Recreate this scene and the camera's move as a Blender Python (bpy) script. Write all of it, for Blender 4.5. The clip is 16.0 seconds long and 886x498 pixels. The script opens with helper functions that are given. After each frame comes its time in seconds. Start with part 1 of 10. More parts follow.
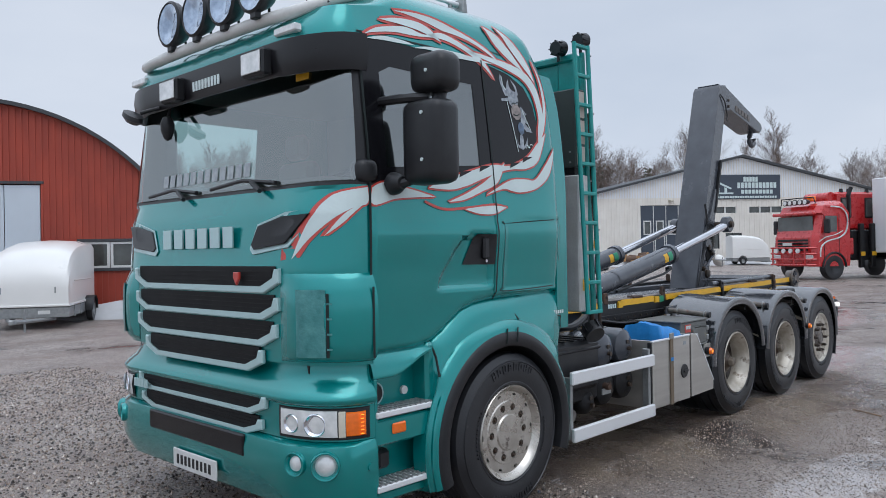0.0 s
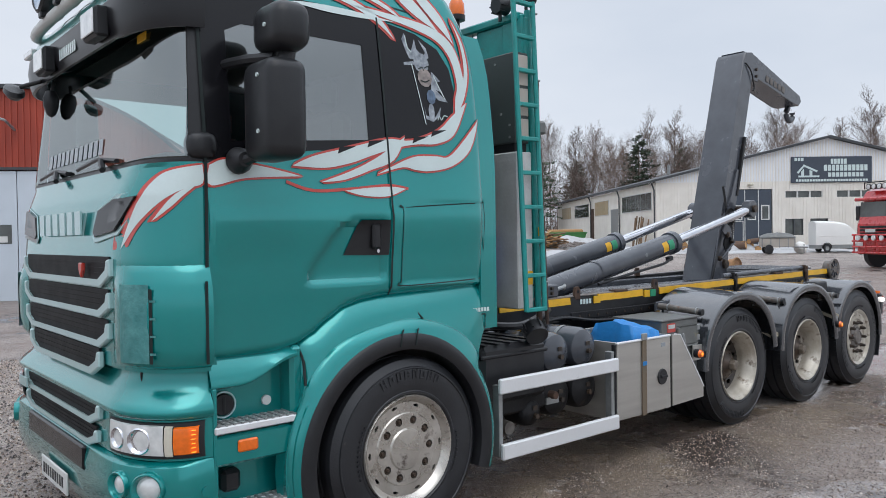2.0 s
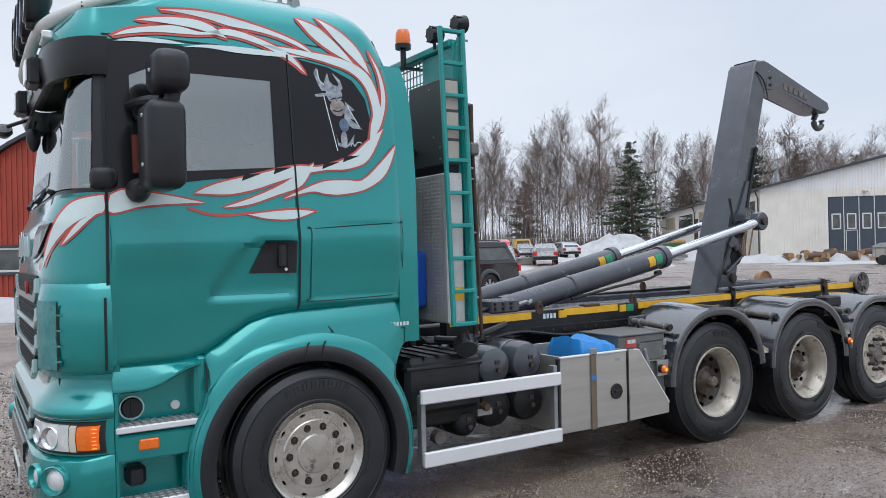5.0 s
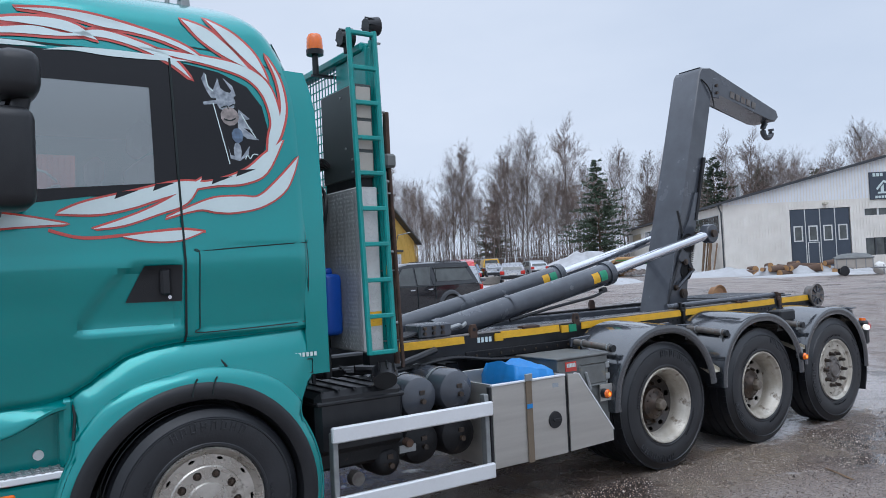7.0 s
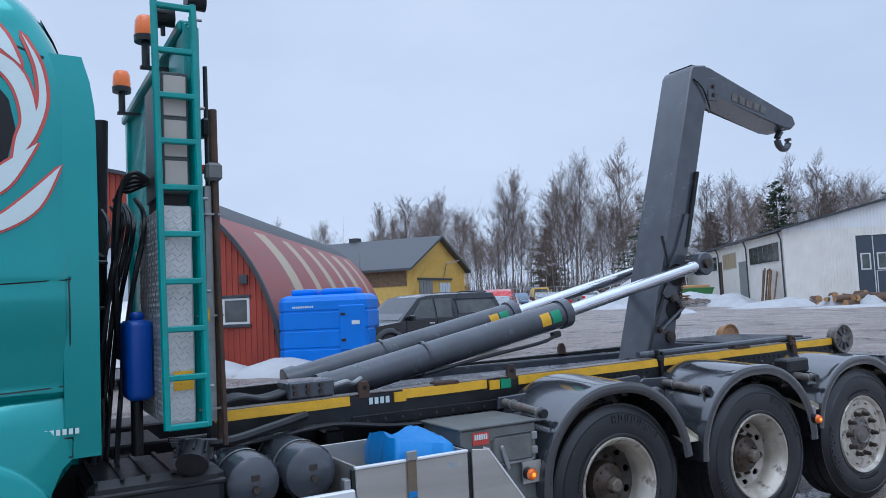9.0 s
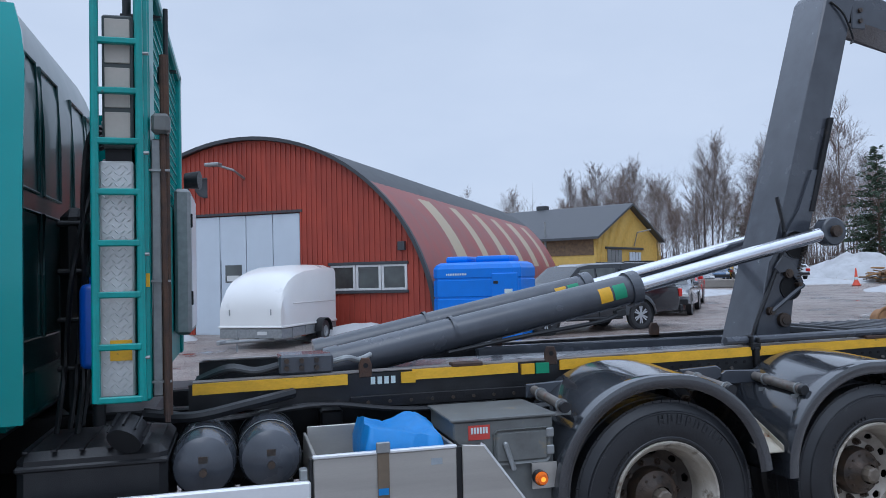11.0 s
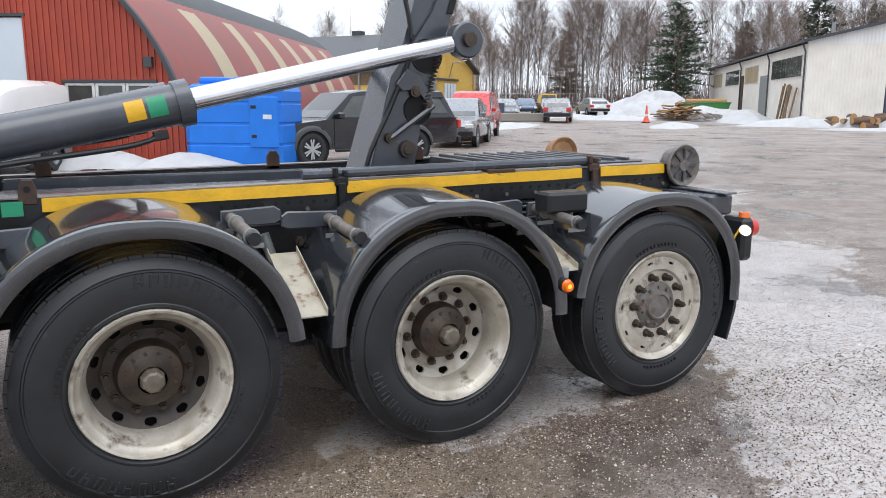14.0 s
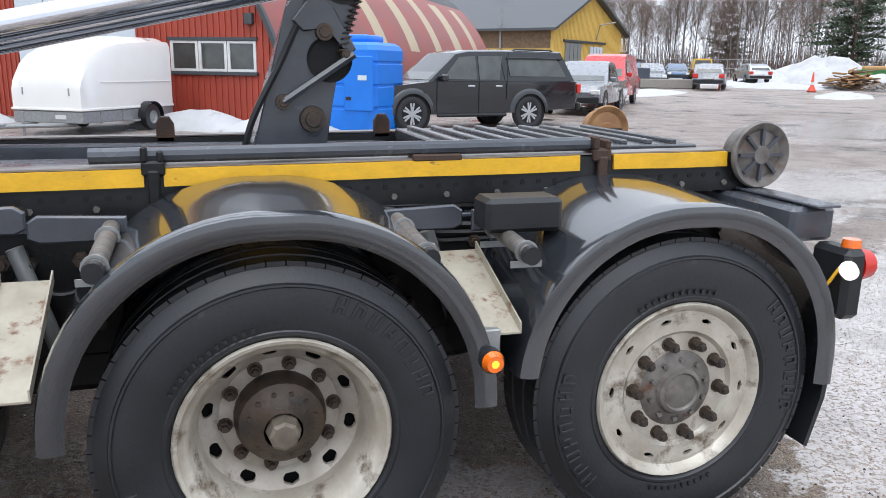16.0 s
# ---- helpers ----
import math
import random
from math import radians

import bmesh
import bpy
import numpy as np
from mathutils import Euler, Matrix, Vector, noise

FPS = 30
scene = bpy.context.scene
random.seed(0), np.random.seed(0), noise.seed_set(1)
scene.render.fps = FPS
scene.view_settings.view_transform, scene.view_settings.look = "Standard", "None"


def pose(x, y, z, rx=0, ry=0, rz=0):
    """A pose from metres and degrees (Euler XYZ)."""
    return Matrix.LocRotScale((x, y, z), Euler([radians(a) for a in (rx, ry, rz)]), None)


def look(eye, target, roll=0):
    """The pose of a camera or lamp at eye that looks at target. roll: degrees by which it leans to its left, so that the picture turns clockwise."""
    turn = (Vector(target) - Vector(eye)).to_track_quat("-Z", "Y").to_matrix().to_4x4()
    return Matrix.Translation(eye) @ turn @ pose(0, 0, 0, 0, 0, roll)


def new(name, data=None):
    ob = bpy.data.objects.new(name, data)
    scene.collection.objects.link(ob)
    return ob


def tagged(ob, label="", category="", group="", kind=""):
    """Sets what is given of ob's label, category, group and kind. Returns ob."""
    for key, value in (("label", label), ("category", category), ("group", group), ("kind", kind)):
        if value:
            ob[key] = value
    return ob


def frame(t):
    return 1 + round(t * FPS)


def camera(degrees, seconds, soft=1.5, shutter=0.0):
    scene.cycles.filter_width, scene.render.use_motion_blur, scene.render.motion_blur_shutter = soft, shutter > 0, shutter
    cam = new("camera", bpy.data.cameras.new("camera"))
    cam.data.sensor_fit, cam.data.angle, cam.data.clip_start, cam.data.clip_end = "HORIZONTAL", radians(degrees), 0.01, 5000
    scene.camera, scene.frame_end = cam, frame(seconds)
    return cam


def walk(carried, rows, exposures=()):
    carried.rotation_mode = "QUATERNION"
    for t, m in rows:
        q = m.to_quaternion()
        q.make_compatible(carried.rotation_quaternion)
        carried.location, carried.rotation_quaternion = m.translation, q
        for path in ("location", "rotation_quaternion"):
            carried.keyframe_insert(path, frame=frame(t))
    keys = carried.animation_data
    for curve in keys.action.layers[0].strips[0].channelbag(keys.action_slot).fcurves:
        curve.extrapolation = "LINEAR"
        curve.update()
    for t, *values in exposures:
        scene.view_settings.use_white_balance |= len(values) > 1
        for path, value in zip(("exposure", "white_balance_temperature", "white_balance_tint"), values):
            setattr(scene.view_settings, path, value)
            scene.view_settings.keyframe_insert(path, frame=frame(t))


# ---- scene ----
cam = camera(59.9, 16.0, 0.9)
METRES, EYE, TURN = 10.272, 1.69, -46.27
ROWS = [
    (0.0, 0.0, 0.0, 0.0, 0.0, 0.06, 1.03),
    (0.5, 0.022, 0.0218, 0.0017, 0.8, -0.23, 1.4),
    (1.0, 0.0526, 0.0338, 0.0007, 2.42, -0.27, 1.56),
    (1.5, 0.0833, 0.0481, 0.0017, 4.25, -0.44, 1.37),
    (2.0, 0.1041, 0.0719, -0.0001, 6.05, -0.94, 0.86),
    (2.5, 0.1292, 0.0876, -0.0028, 7.73, -1.74, 0.24),
    (3.0, 0.1568, 0.0897, -0.0042, 9.48, -2.5, -0.11),
    (5.5, 0.2286, 0.0663, 0.0021, 14.62, 1.18, 1.73),
    (6.0, 0.2322, 0.0698, 0.0013, 14.37, 1.92, 2.26),
    (6.5, 0.2395, 0.0838, -0.0007, 13.39, 1.88, 2.57),
    (7.0, 0.2472, 0.1183, -0.0003, 12.16, 1.62, 2.67),
    (7.5, 0.2675, 0.1531, -0.001, 11.28, 1.83, 2.72),
    (8.0, 0.2881, 0.1887, 0.0021, 11.74, 2.55, 2.77),
    (8.5, 0.3057, 0.2269, 0.0031, 13.7, 3.36, 2.75),
    (11.0, 0.3946, 0.3613, 0.0005, 31.25, 2.05, 1.35),
    (11.5, 0.4151, 0.3624, -0.0085, 33.11, -4.61, 0.58),
    (12.0, 0.437, 0.3673, -0.0111, 30.86, -9.56, 0.65),
    (12.5, 0.4598, 0.3966, -0.0117, 25.79, -11.59, 0.36),
    (13.0, 0.4664, 0.4362, -0.0139, 20.85, -11.7, 0.39),
    (13.5, 0.4717, 0.4825, -0.0111, 18.04, -11.15, 0.36),
    (14.0, 0.4781, 0.5266, -0.0101, 18.69, -10.61, -0.24),
    (14.5, 0.4792, 0.5734, -0.014, 20.49, -10.9, -0.77),
    (15.0, 0.4903, 0.6174, -0.015, 23.09, -11.51, -0.92),
    (15.5, 0.5022, 0.6572, -0.0124, 26.06, -12.38, -1.03),
    (16.0, 0.5069, 0.7022, -0.0151, 29.74, -13.25, -0.91),
]
EXPOSURES = [(0.0, 0.2, 6100, 10), (1.5, 0.3, 6250, 10), (3.0, 0.42, 6500, 10), (5.5, 0.4, 6050, 10), (6.0, 0.2, 5750, 10), (6.5, 0.17, 5700, 10), (7.0, 0.28, 5850, 10), (7.5, 0.32, 5800, 10), (8.5, 0.22, 5400, 10), (11.0, 0.1, 5500, 10), (11.5, 0.25, 6250, 10), (12.5, 0.74, 6950, 10), (14.0, 0.80, 6500, 10), (15.0, 0.90, 6250, 10), (16.0, 0.95, 6350, 10)]
walk(cam, [(t, pose(-4.017, -3.373, EYE, 0, 0, TURN) @ pose(METRES * x, METRES * y, METRES * z, 90 + pitch, roll, yaw)) for t, x, y, z, yaw, pitch, roll in ROWS], EXPOSURES)

# ---- sky and light: thick bright overcast ----
world = bpy.data.worlds.new("overcast")
scene.world = world
world.use_nodes = True
wn, wl = world.node_tree.nodes, world.node_tree.links
sky = wn.new("ShaderNodeTexSky")
sky.sky_type, sky.sun_disc = "NISHITA", False
sky.sun_elevation, sky.sun_rotation = radians(62), radians(204)
sky_grey = wn.new("ShaderNodeHueSaturation")
sky_grey.inputs["Saturation"].default_value, sky_grey.inputs["Value"].default_value = 0.45, 0.10
wl.new(sky.outputs[0], sky_grey.inputs["Color"])
cloud = wn.new("ShaderNodeTexNoise")
cloud.inputs["Scale"].default_value, cloud.inputs["Detail"].default_value, cloud.inputs["Roughness"].default_value = 1.6, 5, 0.55
sky_co = wn.new("ShaderNodeTexCoord")
sky_map = wn.new("ShaderNodeMapping")
sky_map.inputs["Scale"].default_value = (1, 1, 2.6)
wl.new(sky_co.outputs["Generated"], sky_map.inputs[0])
wl.new(sky_map.outputs[0], cloud.inputs["Vector"])
ramp = wn.new("ShaderNodeValToRGB")
ramp.color_ramp.elements[0].position, ramp.color_ramp.elements[0].color = 0.30, (0.515, 0.562, 0.635, 1)
ramp.color_ramp.elements[1].position, ramp.color_ramp.elements[1].color = 0.72, (0.635, 0.665, 0.715, 1)
wl.new(cloud.outputs[0], ramp.inputs[0])
sky_mix = wn.new("ShaderNodeMixRGB")
sky_mix.inputs[0].default_value = 0.9
wl.new(sky_grey.outputs[0], sky_mix.inputs[1])
wl.new(ramp.outputs[0], sky_mix.inputs[2])
# an overcast sky is brighter overhead than at the horizon
sky_xyz = wn.new("ShaderNodeSeparateXYZ")
wl.new(sky_co.outputs["Generated"], sky_xyz.inputs[0])
sky_up = wn.new("ShaderNodeMapRange")
sky_up.inputs[1].default_value, sky_up.inputs[2].default_value, sky_up.inputs[3].default_value, sky_up.inputs[4].default_value = 0.40, 0.95, 1.0, 2.3
wl.new(sky_xyz.outputs[2], sky_up.inputs[0])
sky_gain = wn.new("ShaderNodeVectorMath")
sky_gain.operation = "SCALE"
wl.new(sky_mix.outputs[0], sky_gain.inputs[0])
wl.new(sky_up.outputs[0], sky_gain.inputs["Scale"])
wl.new(sky_gain.outputs[0], wn["Background"].inputs[0])
wn["Background"].inputs[1].default_value = 1.0

sun_data = bpy.data.lights.new("sun", "SUN")
sun_data.energy, sun_data.angle, sun_data.color = 0.5, radians(40), (1.0, 0.97, 0.93)
sun = new("sun", sun_data)
sun.matrix_world = look((-8, -18, 38), (0, 0, 0))

# ---- materials ----
def pbr(name, col, rough=0.5, metal=0.0, var=0.12, scale=6.0, bump=0.0, bump_scale=60.0, coat=0.0, col2=None, mix=0.5, wear=None, stretch=(1, 1, 1), spec=0.5, rand=0.0):
    """Base colour with variation at two scales, roughness variation and fine relief."""
    m = bpy.data.materials.new(name)
    m.use_nodes = True
    n, l = m.node_tree.nodes, m.node_tree.links
    b = n["Principled BSDF"]
    co = n.new("ShaderNodeTexCoord")
    mp = n.new("ShaderNodeMapping")
    mp.inputs["Scale"].default_value = stretch
    l.new(co.outputs["Object"], mp.inputs[0])
    big = n.new("ShaderNodeTexNoise")
    big.inputs["Scale"].default_value, big.inputs["Detail"].default_value = scale, 6
    l.new(mp.outputs[0], big.inputs["Vector"])
    fine = n.new("ShaderNodeTexNoise")
    fine.inputs["Scale"].default_value, fine.inputs["Detail"].default_value = bump_scale, 4
    l.new(mp.outputs[0], fine.inputs["Vector"])
    c2 = col2 or tuple(c * (1 - var) for c in col)
    rp = n.new("ShaderNodeValToRGB")
    rp.color_ramp.elements[0].position, rp.color_ramp.elements[1].position = max(0.0, mix - 0.2), min(1.0, mix + 0.2)
    rp.color_ramp.elements[0].color, rp.color_ramp.elements[1].color = (*c2, 1), (*col, 1)
    l.new(big.outputs[0], rp.inputs[0])
    hv = n.new("ShaderNodeHueSaturation")
    l.new(rp.outputs[0], hv.inputs["Color"])
    mr = n.new("ShaderNodeMapRange")
    mr.inputs[3].default_value, mr.inputs[4].default_value = 1 - var * 0.7, 1 + var * 0.7
    l.new(fine.outputs[0], mr.inputs[0])
    last = mr.outputs[0]
    if rand:
        info = n.new("ShaderNodeObjectInfo")
        rr = n.new("ShaderNodeMapRange")
        rr.inputs[3].default_value, rr.inputs[4].default_value = 1 - rand, 1 + rand
        l.new(info.outputs["Random"], rr.inputs[0])
        mu = n.new("ShaderNodeMath")
        mu.operation = "MULTIPLY"
        l.new(last, mu.inputs[0])
        l.new(rr.outputs[0], mu.inputs[1])
        last = mu.outputs[0]
    l.new(last, hv.inputs["Value"])
    out = hv.outputs[0]
    if wear:
        wcol, wscale, wpos = wear
        wnz = n.new("ShaderNodeTexNoise")
        wnz.inputs["Scale"].default_value, wnz.inputs["Detail"].default_value, wnz.inputs["Roughness"].default_value = wscale, 8, 0.65
        l.new(mp.outputs[0], wnz.inputs["Vector"])
        wr = n.new("ShaderNodeMapRange")
        wr.inputs[1].default_value, wr.inputs[2].default_value = wpos, wpos + 0.12
        l.new(wnz.outputs[0], wr.inputs[0])
        mx = n.new("ShaderNodeMixRGB")
        mx.inputs[2].default_value = (*wcol, 1)
        l.new(wr.outputs[0], mx.inputs[0])
        l.new(out, mx.inputs[1])
        out = mx.outputs[0]
    l.new(out, b.inputs["Base Color"])
    rv = n.new("ShaderNodeMapRange")
    rv.inputs[3].default_value, rv.inputs[4].default_value = max(0.02, rough * 0.8), min(1.0, rough * 1.2)
    l.new(big.outputs[0], rv.inputs[0])
    l.new(rv.outputs[0], b.inputs["Roughness"])
    b.inputs["Metallic"].default_value = metal
    b.inputs["Specular IOR Level"].default_value = spec
    if coat:
        b.inputs["Coat Weight"].default_value, b.inputs["Coat Roughness"].default_value = coat, 0.04
    if bump:
        bp = n.new("ShaderNodeBump")
        bp.inputs["Strength"].default_value, bp.inputs["Distance"].default_value = bump, 0.01
        l.new(fine.outputs[0], bp.inputs["Height"])
        l.new(bp.outputs[0], b.inputs["Normal"])
    return m


def glass_mat(name, tint, rough=0.02, through_part=0.6, ior=1.75):
    """Thin tinted pane: part clear, part mirror by angle."""
    m = bpy.data.materials.new(name)
    m.use_nodes = True
    n, l = m.node_tree.nodes, m.node_tree.links
    out = n["Material Output"]
    n.remove(n["Principled BSDF"])
    tr = n.new("ShaderNodeBsdfTransparent")
    tr.inputs[0].default_value = (*[c * through_part for c in tint], 1)
    gl = n.new("ShaderNodeBsdfGlossy")
    gl.inputs["Roughness"].default_value = rough
    gl.inputs[0].default_value = (0.9, 0.95, 0.95, 1)
    fr = n.new("ShaderNodeFresnel")
    fr.inputs["IOR"].default_value = ior
    mx = n.new("ShaderNodeMixShader")
    l.new(fr.outputs[0], mx.inputs[0])
    l.new(tr.outputs[0], mx.inputs[1])
    l.new(gl.outputs[0], mx.inputs[2])
    l.new(mx.outputs[0], out.inputs[0])
    return m


def glow_mat(name, col, strength):
    m = bpy.data.materials.new(name)
    m.use_nodes = True
    b = m.node_tree.nodes["Principled BSDF"]
    b.inputs["Base Color"].default_value = (*col, 1)
    b.inputs["Emission Color"].default_value = (*col, 1)
    b.inputs["Emission Strength"].default_value = strength
    b.inputs["Roughness"].default_value = 0.25
    return m


TEAL = pbr("teal_paint", (0.003, 0.276, 0.266), 0.20, 0.45, var=0.06, scale=3, coat=0.9, bump=0.02, bump_scale=300)
TEAL_FRAME = pbr("teal_frame_paint", (0.008, 0.29, 0.27), 0.4, 0.0, var=0.2, scale=9, coat=0.2, wear=((0.09, 0.06, 0.04), 14, 0.66))
# the cab's teal darkened to paint the shade on its rear wall
TEAL_SHADED = pbr("shaded_teal_rear", (0.003, 0.045, 0.045), 0.3, scale=4, coat=0.3, var=0.15)
BLACK_GLOSS = pbr("black_gloss_panel", (0.008, 0.008, 0.010), 0.16, spec=0.35, scale=4)
BLACK_PLASTIC = pbr("black_plastic", (0.013, 0.0135, 0.016), 0.38, bump=0.12, bump_scale=220, scale=8, spec=0.4, col2=(0.020, 0.021, 0.023))
VISOR_BLACK = pbr("satin_black_visor", (0.008, 0.008, 0.010), 0.3, scale=5, spec=0.45)
RUBBER = pbr("tyre_rubber", (0.021, 0.0225, 0.0265), 0.40, bump=0.12, bump_scale=70, scale=5, col2=(0.012, 0.013, 0.0155), wear=((0.060, 0.059, 0.060), 13, 0.66), spec=0.55)
MUDGUARD = pbr("wet_black_mudguard", (0.032, 0.036, 0.043), 0.16, bump=0.03, bump_scale=26, scale=6, col2=(0.018, 0.020, 0.024), wear=((0.08, 0.077, 0.076), 5, 0.62), spec=1.0, stretch=(1.0, 4, 1), coat=0.8)
STEEL_DARK = pbr("dark_grey_painted_steel", (0.070, 0.077, 0.092), 0.26, 0.0, scale=5, col2=(0.045, 0.050, 0.061), wear=((0.10, 0.065, 0.045), 12, 0.68), bump=0.05, bump_scale=120, coat=0.35)
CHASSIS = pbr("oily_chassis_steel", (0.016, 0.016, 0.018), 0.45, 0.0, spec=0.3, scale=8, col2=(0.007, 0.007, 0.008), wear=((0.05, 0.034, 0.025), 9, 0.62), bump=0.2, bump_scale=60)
RUST = pbr("rusty_steel", (0.10, 0.055, 0.035), 0.75, 0.2, scale=14, col2=(0.045, 0.03, 0.025), bump=0.3, bump_scale=90)
YELLOW = pbr("yellow_warning_paint", (0.80, 0.44, 0.015), 0.45, scale=9, var=0.2, wear=((0.10, 0.07, 0.05), 16, 0.63), stretch=(1, 1, 2))
CHROME = pbr("polished_rod", (0.75, 0.76, 0.8), 0.12, 1.0, scale=20, stretch=(0.3, 1, 1))
RUSTY_DISC = pbr("light_rust", (0.42, 0.23, 0.10), 0.7, scale=14, col2=(0.26, 0.13, 0.06), bump=0.15, bump_scale=60)
RIM_ALU = pbr("worn_cream_rim_paint", (0.62, 0.585, 0.515), 0.38, 0.25, scale=7, col2=(0.36, 0.315, 0.25), bump=0.12, bump_scale=90, wear=((0.15, 0.11, 0.075), 8, 0.55))
RIM_SHINY = pbr("worn_polished_rim", (0.66, 0.63, 0.58), 0.28, 0.8, scale=9, col2=(0.46, 0.43, 0.38), bump=0.06, bump_scale=110, wear=((0.14, 0.11, 0.09), 12, 0.60))
RIM_DIRTY = pbr("brake_dust_on_rim", (0.070, 0.055, 0.044), 0.5, 0.1, scale=10, col2=(0.032, 0.026, 0.022), bump=0.2, bump_scale=80, wear=((0.22, 0.18, 0.145), 9, 0.64))
RIM_WORN = pbr("stained_rim_disc", (0.50, 0.46, 0.41), 0.45, 0.2, scale=9, col2=(0.30, 0.26, 0.21), bump=0.15, bump_scale=80, wear=((0.12, 0.08, 0.05), 10, 0.60))
RAIL_BLACK = pbr("black_rail_paint", (0.020, 0.021, 0.024), 0.38, scale=7, spec=0.4, col2=(0.011, 0.011, 0.012), wear=((0.07, 0.05, 0.04), 14, 0.64), bump=0.08)
TREAD_ALU = pbr("tread_plate_aluminium", (0.62, 0.62, 0.61), 0.38, 0.35, scale=6, col2=(0.48, 0.48, 0.47))
BRACKET = pbr("dirty_white_bracket_sheet", (0.46, 0.42, 0.34), 0.5, 0.1, scale=9, col2=(0.33, 0.29, 0.22), wear=((0.16, 0.07, 0.03), 14, 0.56), bump=0.1)
STAY_GREY = pbr("dirty_grey_stay_paint", (0.20, 0.185, 0.17), 0.5, 0.2, scale=22, col2=(0.10, 0.085, 0.075), wear=((0.14, 0.06, 0.03), 15, 0.58), bump=0.2)
TAN_SHEET = pbr("tan_painted_sheet", (0.46, 0.42, 0.37), 0.45, scale=4, var=0.08)
GREEN_GREY = pbr("dark_green_grey_sheet", (0.055, 0.068, 0.066), 0.4, scale=3, var=0.1)
HUB_CAP = pbr("dull_bronze_hub_cap", (0.22, 0.185, 0.145), 0.45, 0.3, scale=14, col2=(0.12, 0.10, 0.08), bump=0.15, bump_scale=60)
HUB_DARK = pbr("rusty_hub_iron", (0.036, 0.032, 0.029), 0.45, 0.3, scale=16, col2=(0.085, 0.056, 0.038), bump=0.3, bump_scale=70)
ALU_SHEET = pbr("brushed_aluminium_sheet", (0.56, 0.54, 0.50), 0.45, 0.75, scale=4, col2=(0.46, 0.44, 0.41), bump=0.03, bump_scale=160, stretch=(0.3, 1, 4))
ALU_WHITE = pbr("anodised_white_profile", (0.78, 0.79, 0.80), 0.35, 0.2, scale=3, var=0.06, wear=((0.4, 0.39, 0.37), 12, 0.68))
GALV = pbr("galvanised_steel", (0.36, 0.37, 0.37), 0.5, 0.6, scale=18, col2=(0.27, 0.28, 0.28), bump=0.05)
GREY_BOX = pbr("grey_painted_tool_box", (0.17, 0.18, 0.175), 0.5, 0.2, scale=8, col2=(0.12, 0.12, 0.115), wear=((0.24, 0.20, 0.13), 8, 0.60), bump=0.05)
FROSTED = pbr("frosted_teal_plastic", (0.09, 0.29, 0.285), 0.3, scale=16, col2=(0.035, 0.18, 0.18), bump=0.4, bump_scale=40)
SILVER = pbr("silver_grille_trim", (0.46, 0.64, 0.645), 0.3, 0.2, var=0.05, coat=0.5)
GRILLE = pbr("black_grille_mesh", (0.012, 0.012, 0.013), 0.6, scale=9, spec=0.25)
BLUE_TARP = pbr("blue_tarpaulin", (0.02, 0.22, 0.58), 0.5, bump=0.2, bump_scale=40, scale=9)
BLUE_PLASTIC = pbr("blue_plastic", (0.010, 0.19, 0.74), 0.4, scale=3, var=0.12, bump=0.03)
BLUE_CAN = pbr("dark_blue_plastic", (0.01, 0.09, 0.50), 0.35, scale=5)
CREAM = pbr("cream_plastic", (0.62, 0.58, 0.48), 0.5, scale=5, wear=((0.3, 0.27, 0.22), 10, 0.66))
WHITE_DECAL = pbr("white_decal", (0.62, 0.72, 0.71), 0.3, var=0.05, coat=0.5)
RED_DECAL = pbr("red_decal", (0.55, 0.055, 0.04), 0.3, var=0.08, coat=0.5)
GREY_DECAL = pbr("grey_decal", (0.42, 0.46, 0.48), 0.35, scale=30, col2=(0.28, 0.31, 0.34))
RED_PLASTIC = pbr("red_plastic", (0.6, 0.03, 0.02), 0.3)
GREEN_DECAL = pbr("green_decal", (0.02, 0.28, 0.14), 0.4)
DECK = pbr("wet_deck_steel", (0.13, 0.135, 0.145), 0.24, 0.3, scale=9, col2=(0.08, 0.082, 0.088), bump=0.06)
ORANGE = pbr("orange_lens", (0.92, 0.17, 0.005), 0.15, coat=0.6, var=0.15, scale=40)
ORANGE_LIT = glow_mat("lit_orange_lens", (1.0, 0.30, 0.02), 1.1)
WHITE_LIT = glow_mat("lit_white_lens", (1.0, 0.95, 0.88), 0.5)
LENS = pbr("clear_lamp_lens", (0.90, 0.91, 0.90), 0.1, 0.25, scale=14, col2=(0.62, 0.64, 0.64), coat=1.0)
# near-black for flat pieces that paint the shade inside holes and openings
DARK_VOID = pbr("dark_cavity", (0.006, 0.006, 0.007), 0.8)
SEAM = pbr("panel_gap", (0.004, 0.012, 0.012), 0.7)
INTERIOR = pbr("grey_cab_interior", (0.22, 0.22, 0.215), 0.8, scale=10)
GLASS_FRONT = glass_mat("windscreen_glass", (0.62, 0.80, 0.78), 0.01, 0.95, 3.5)
GLASS_SIDE = glass_mat("side_glass", (0.55, 0.60, 0.60), 0.01, 0.9, 3.3)
GLASS_CLEAR = glass_mat("clear_side_glass", (0.72, 0.84, 0.82), 0.01, 0.95, 1.5)
RED_SHEET = pbr("red_painted_sheet", (0.40, 0.062, 0.034), 0.55, scale=2.5, col2=(0.30, 0.045, 0.026), bump=0.05, wear=((0.16, 0.05, 0.035), 6, 0.66), stretch=(1, 1, 0.4))
RED_ROOF = pbr("weathered_red_roof_sheet", (0.30, 0.052, 0.038), 0.42, scale=1.8, col2=(0.19, 0.042, 0.034), wear=((0.12, 0.075, 0.068), 5, 0.62), stretch=(1, 1, 0.5))
ROOF_DARK = pbr("dark_roof_felt", (0.055, 0.06, 0.066), 0.6, scale=3, bump=0.1)
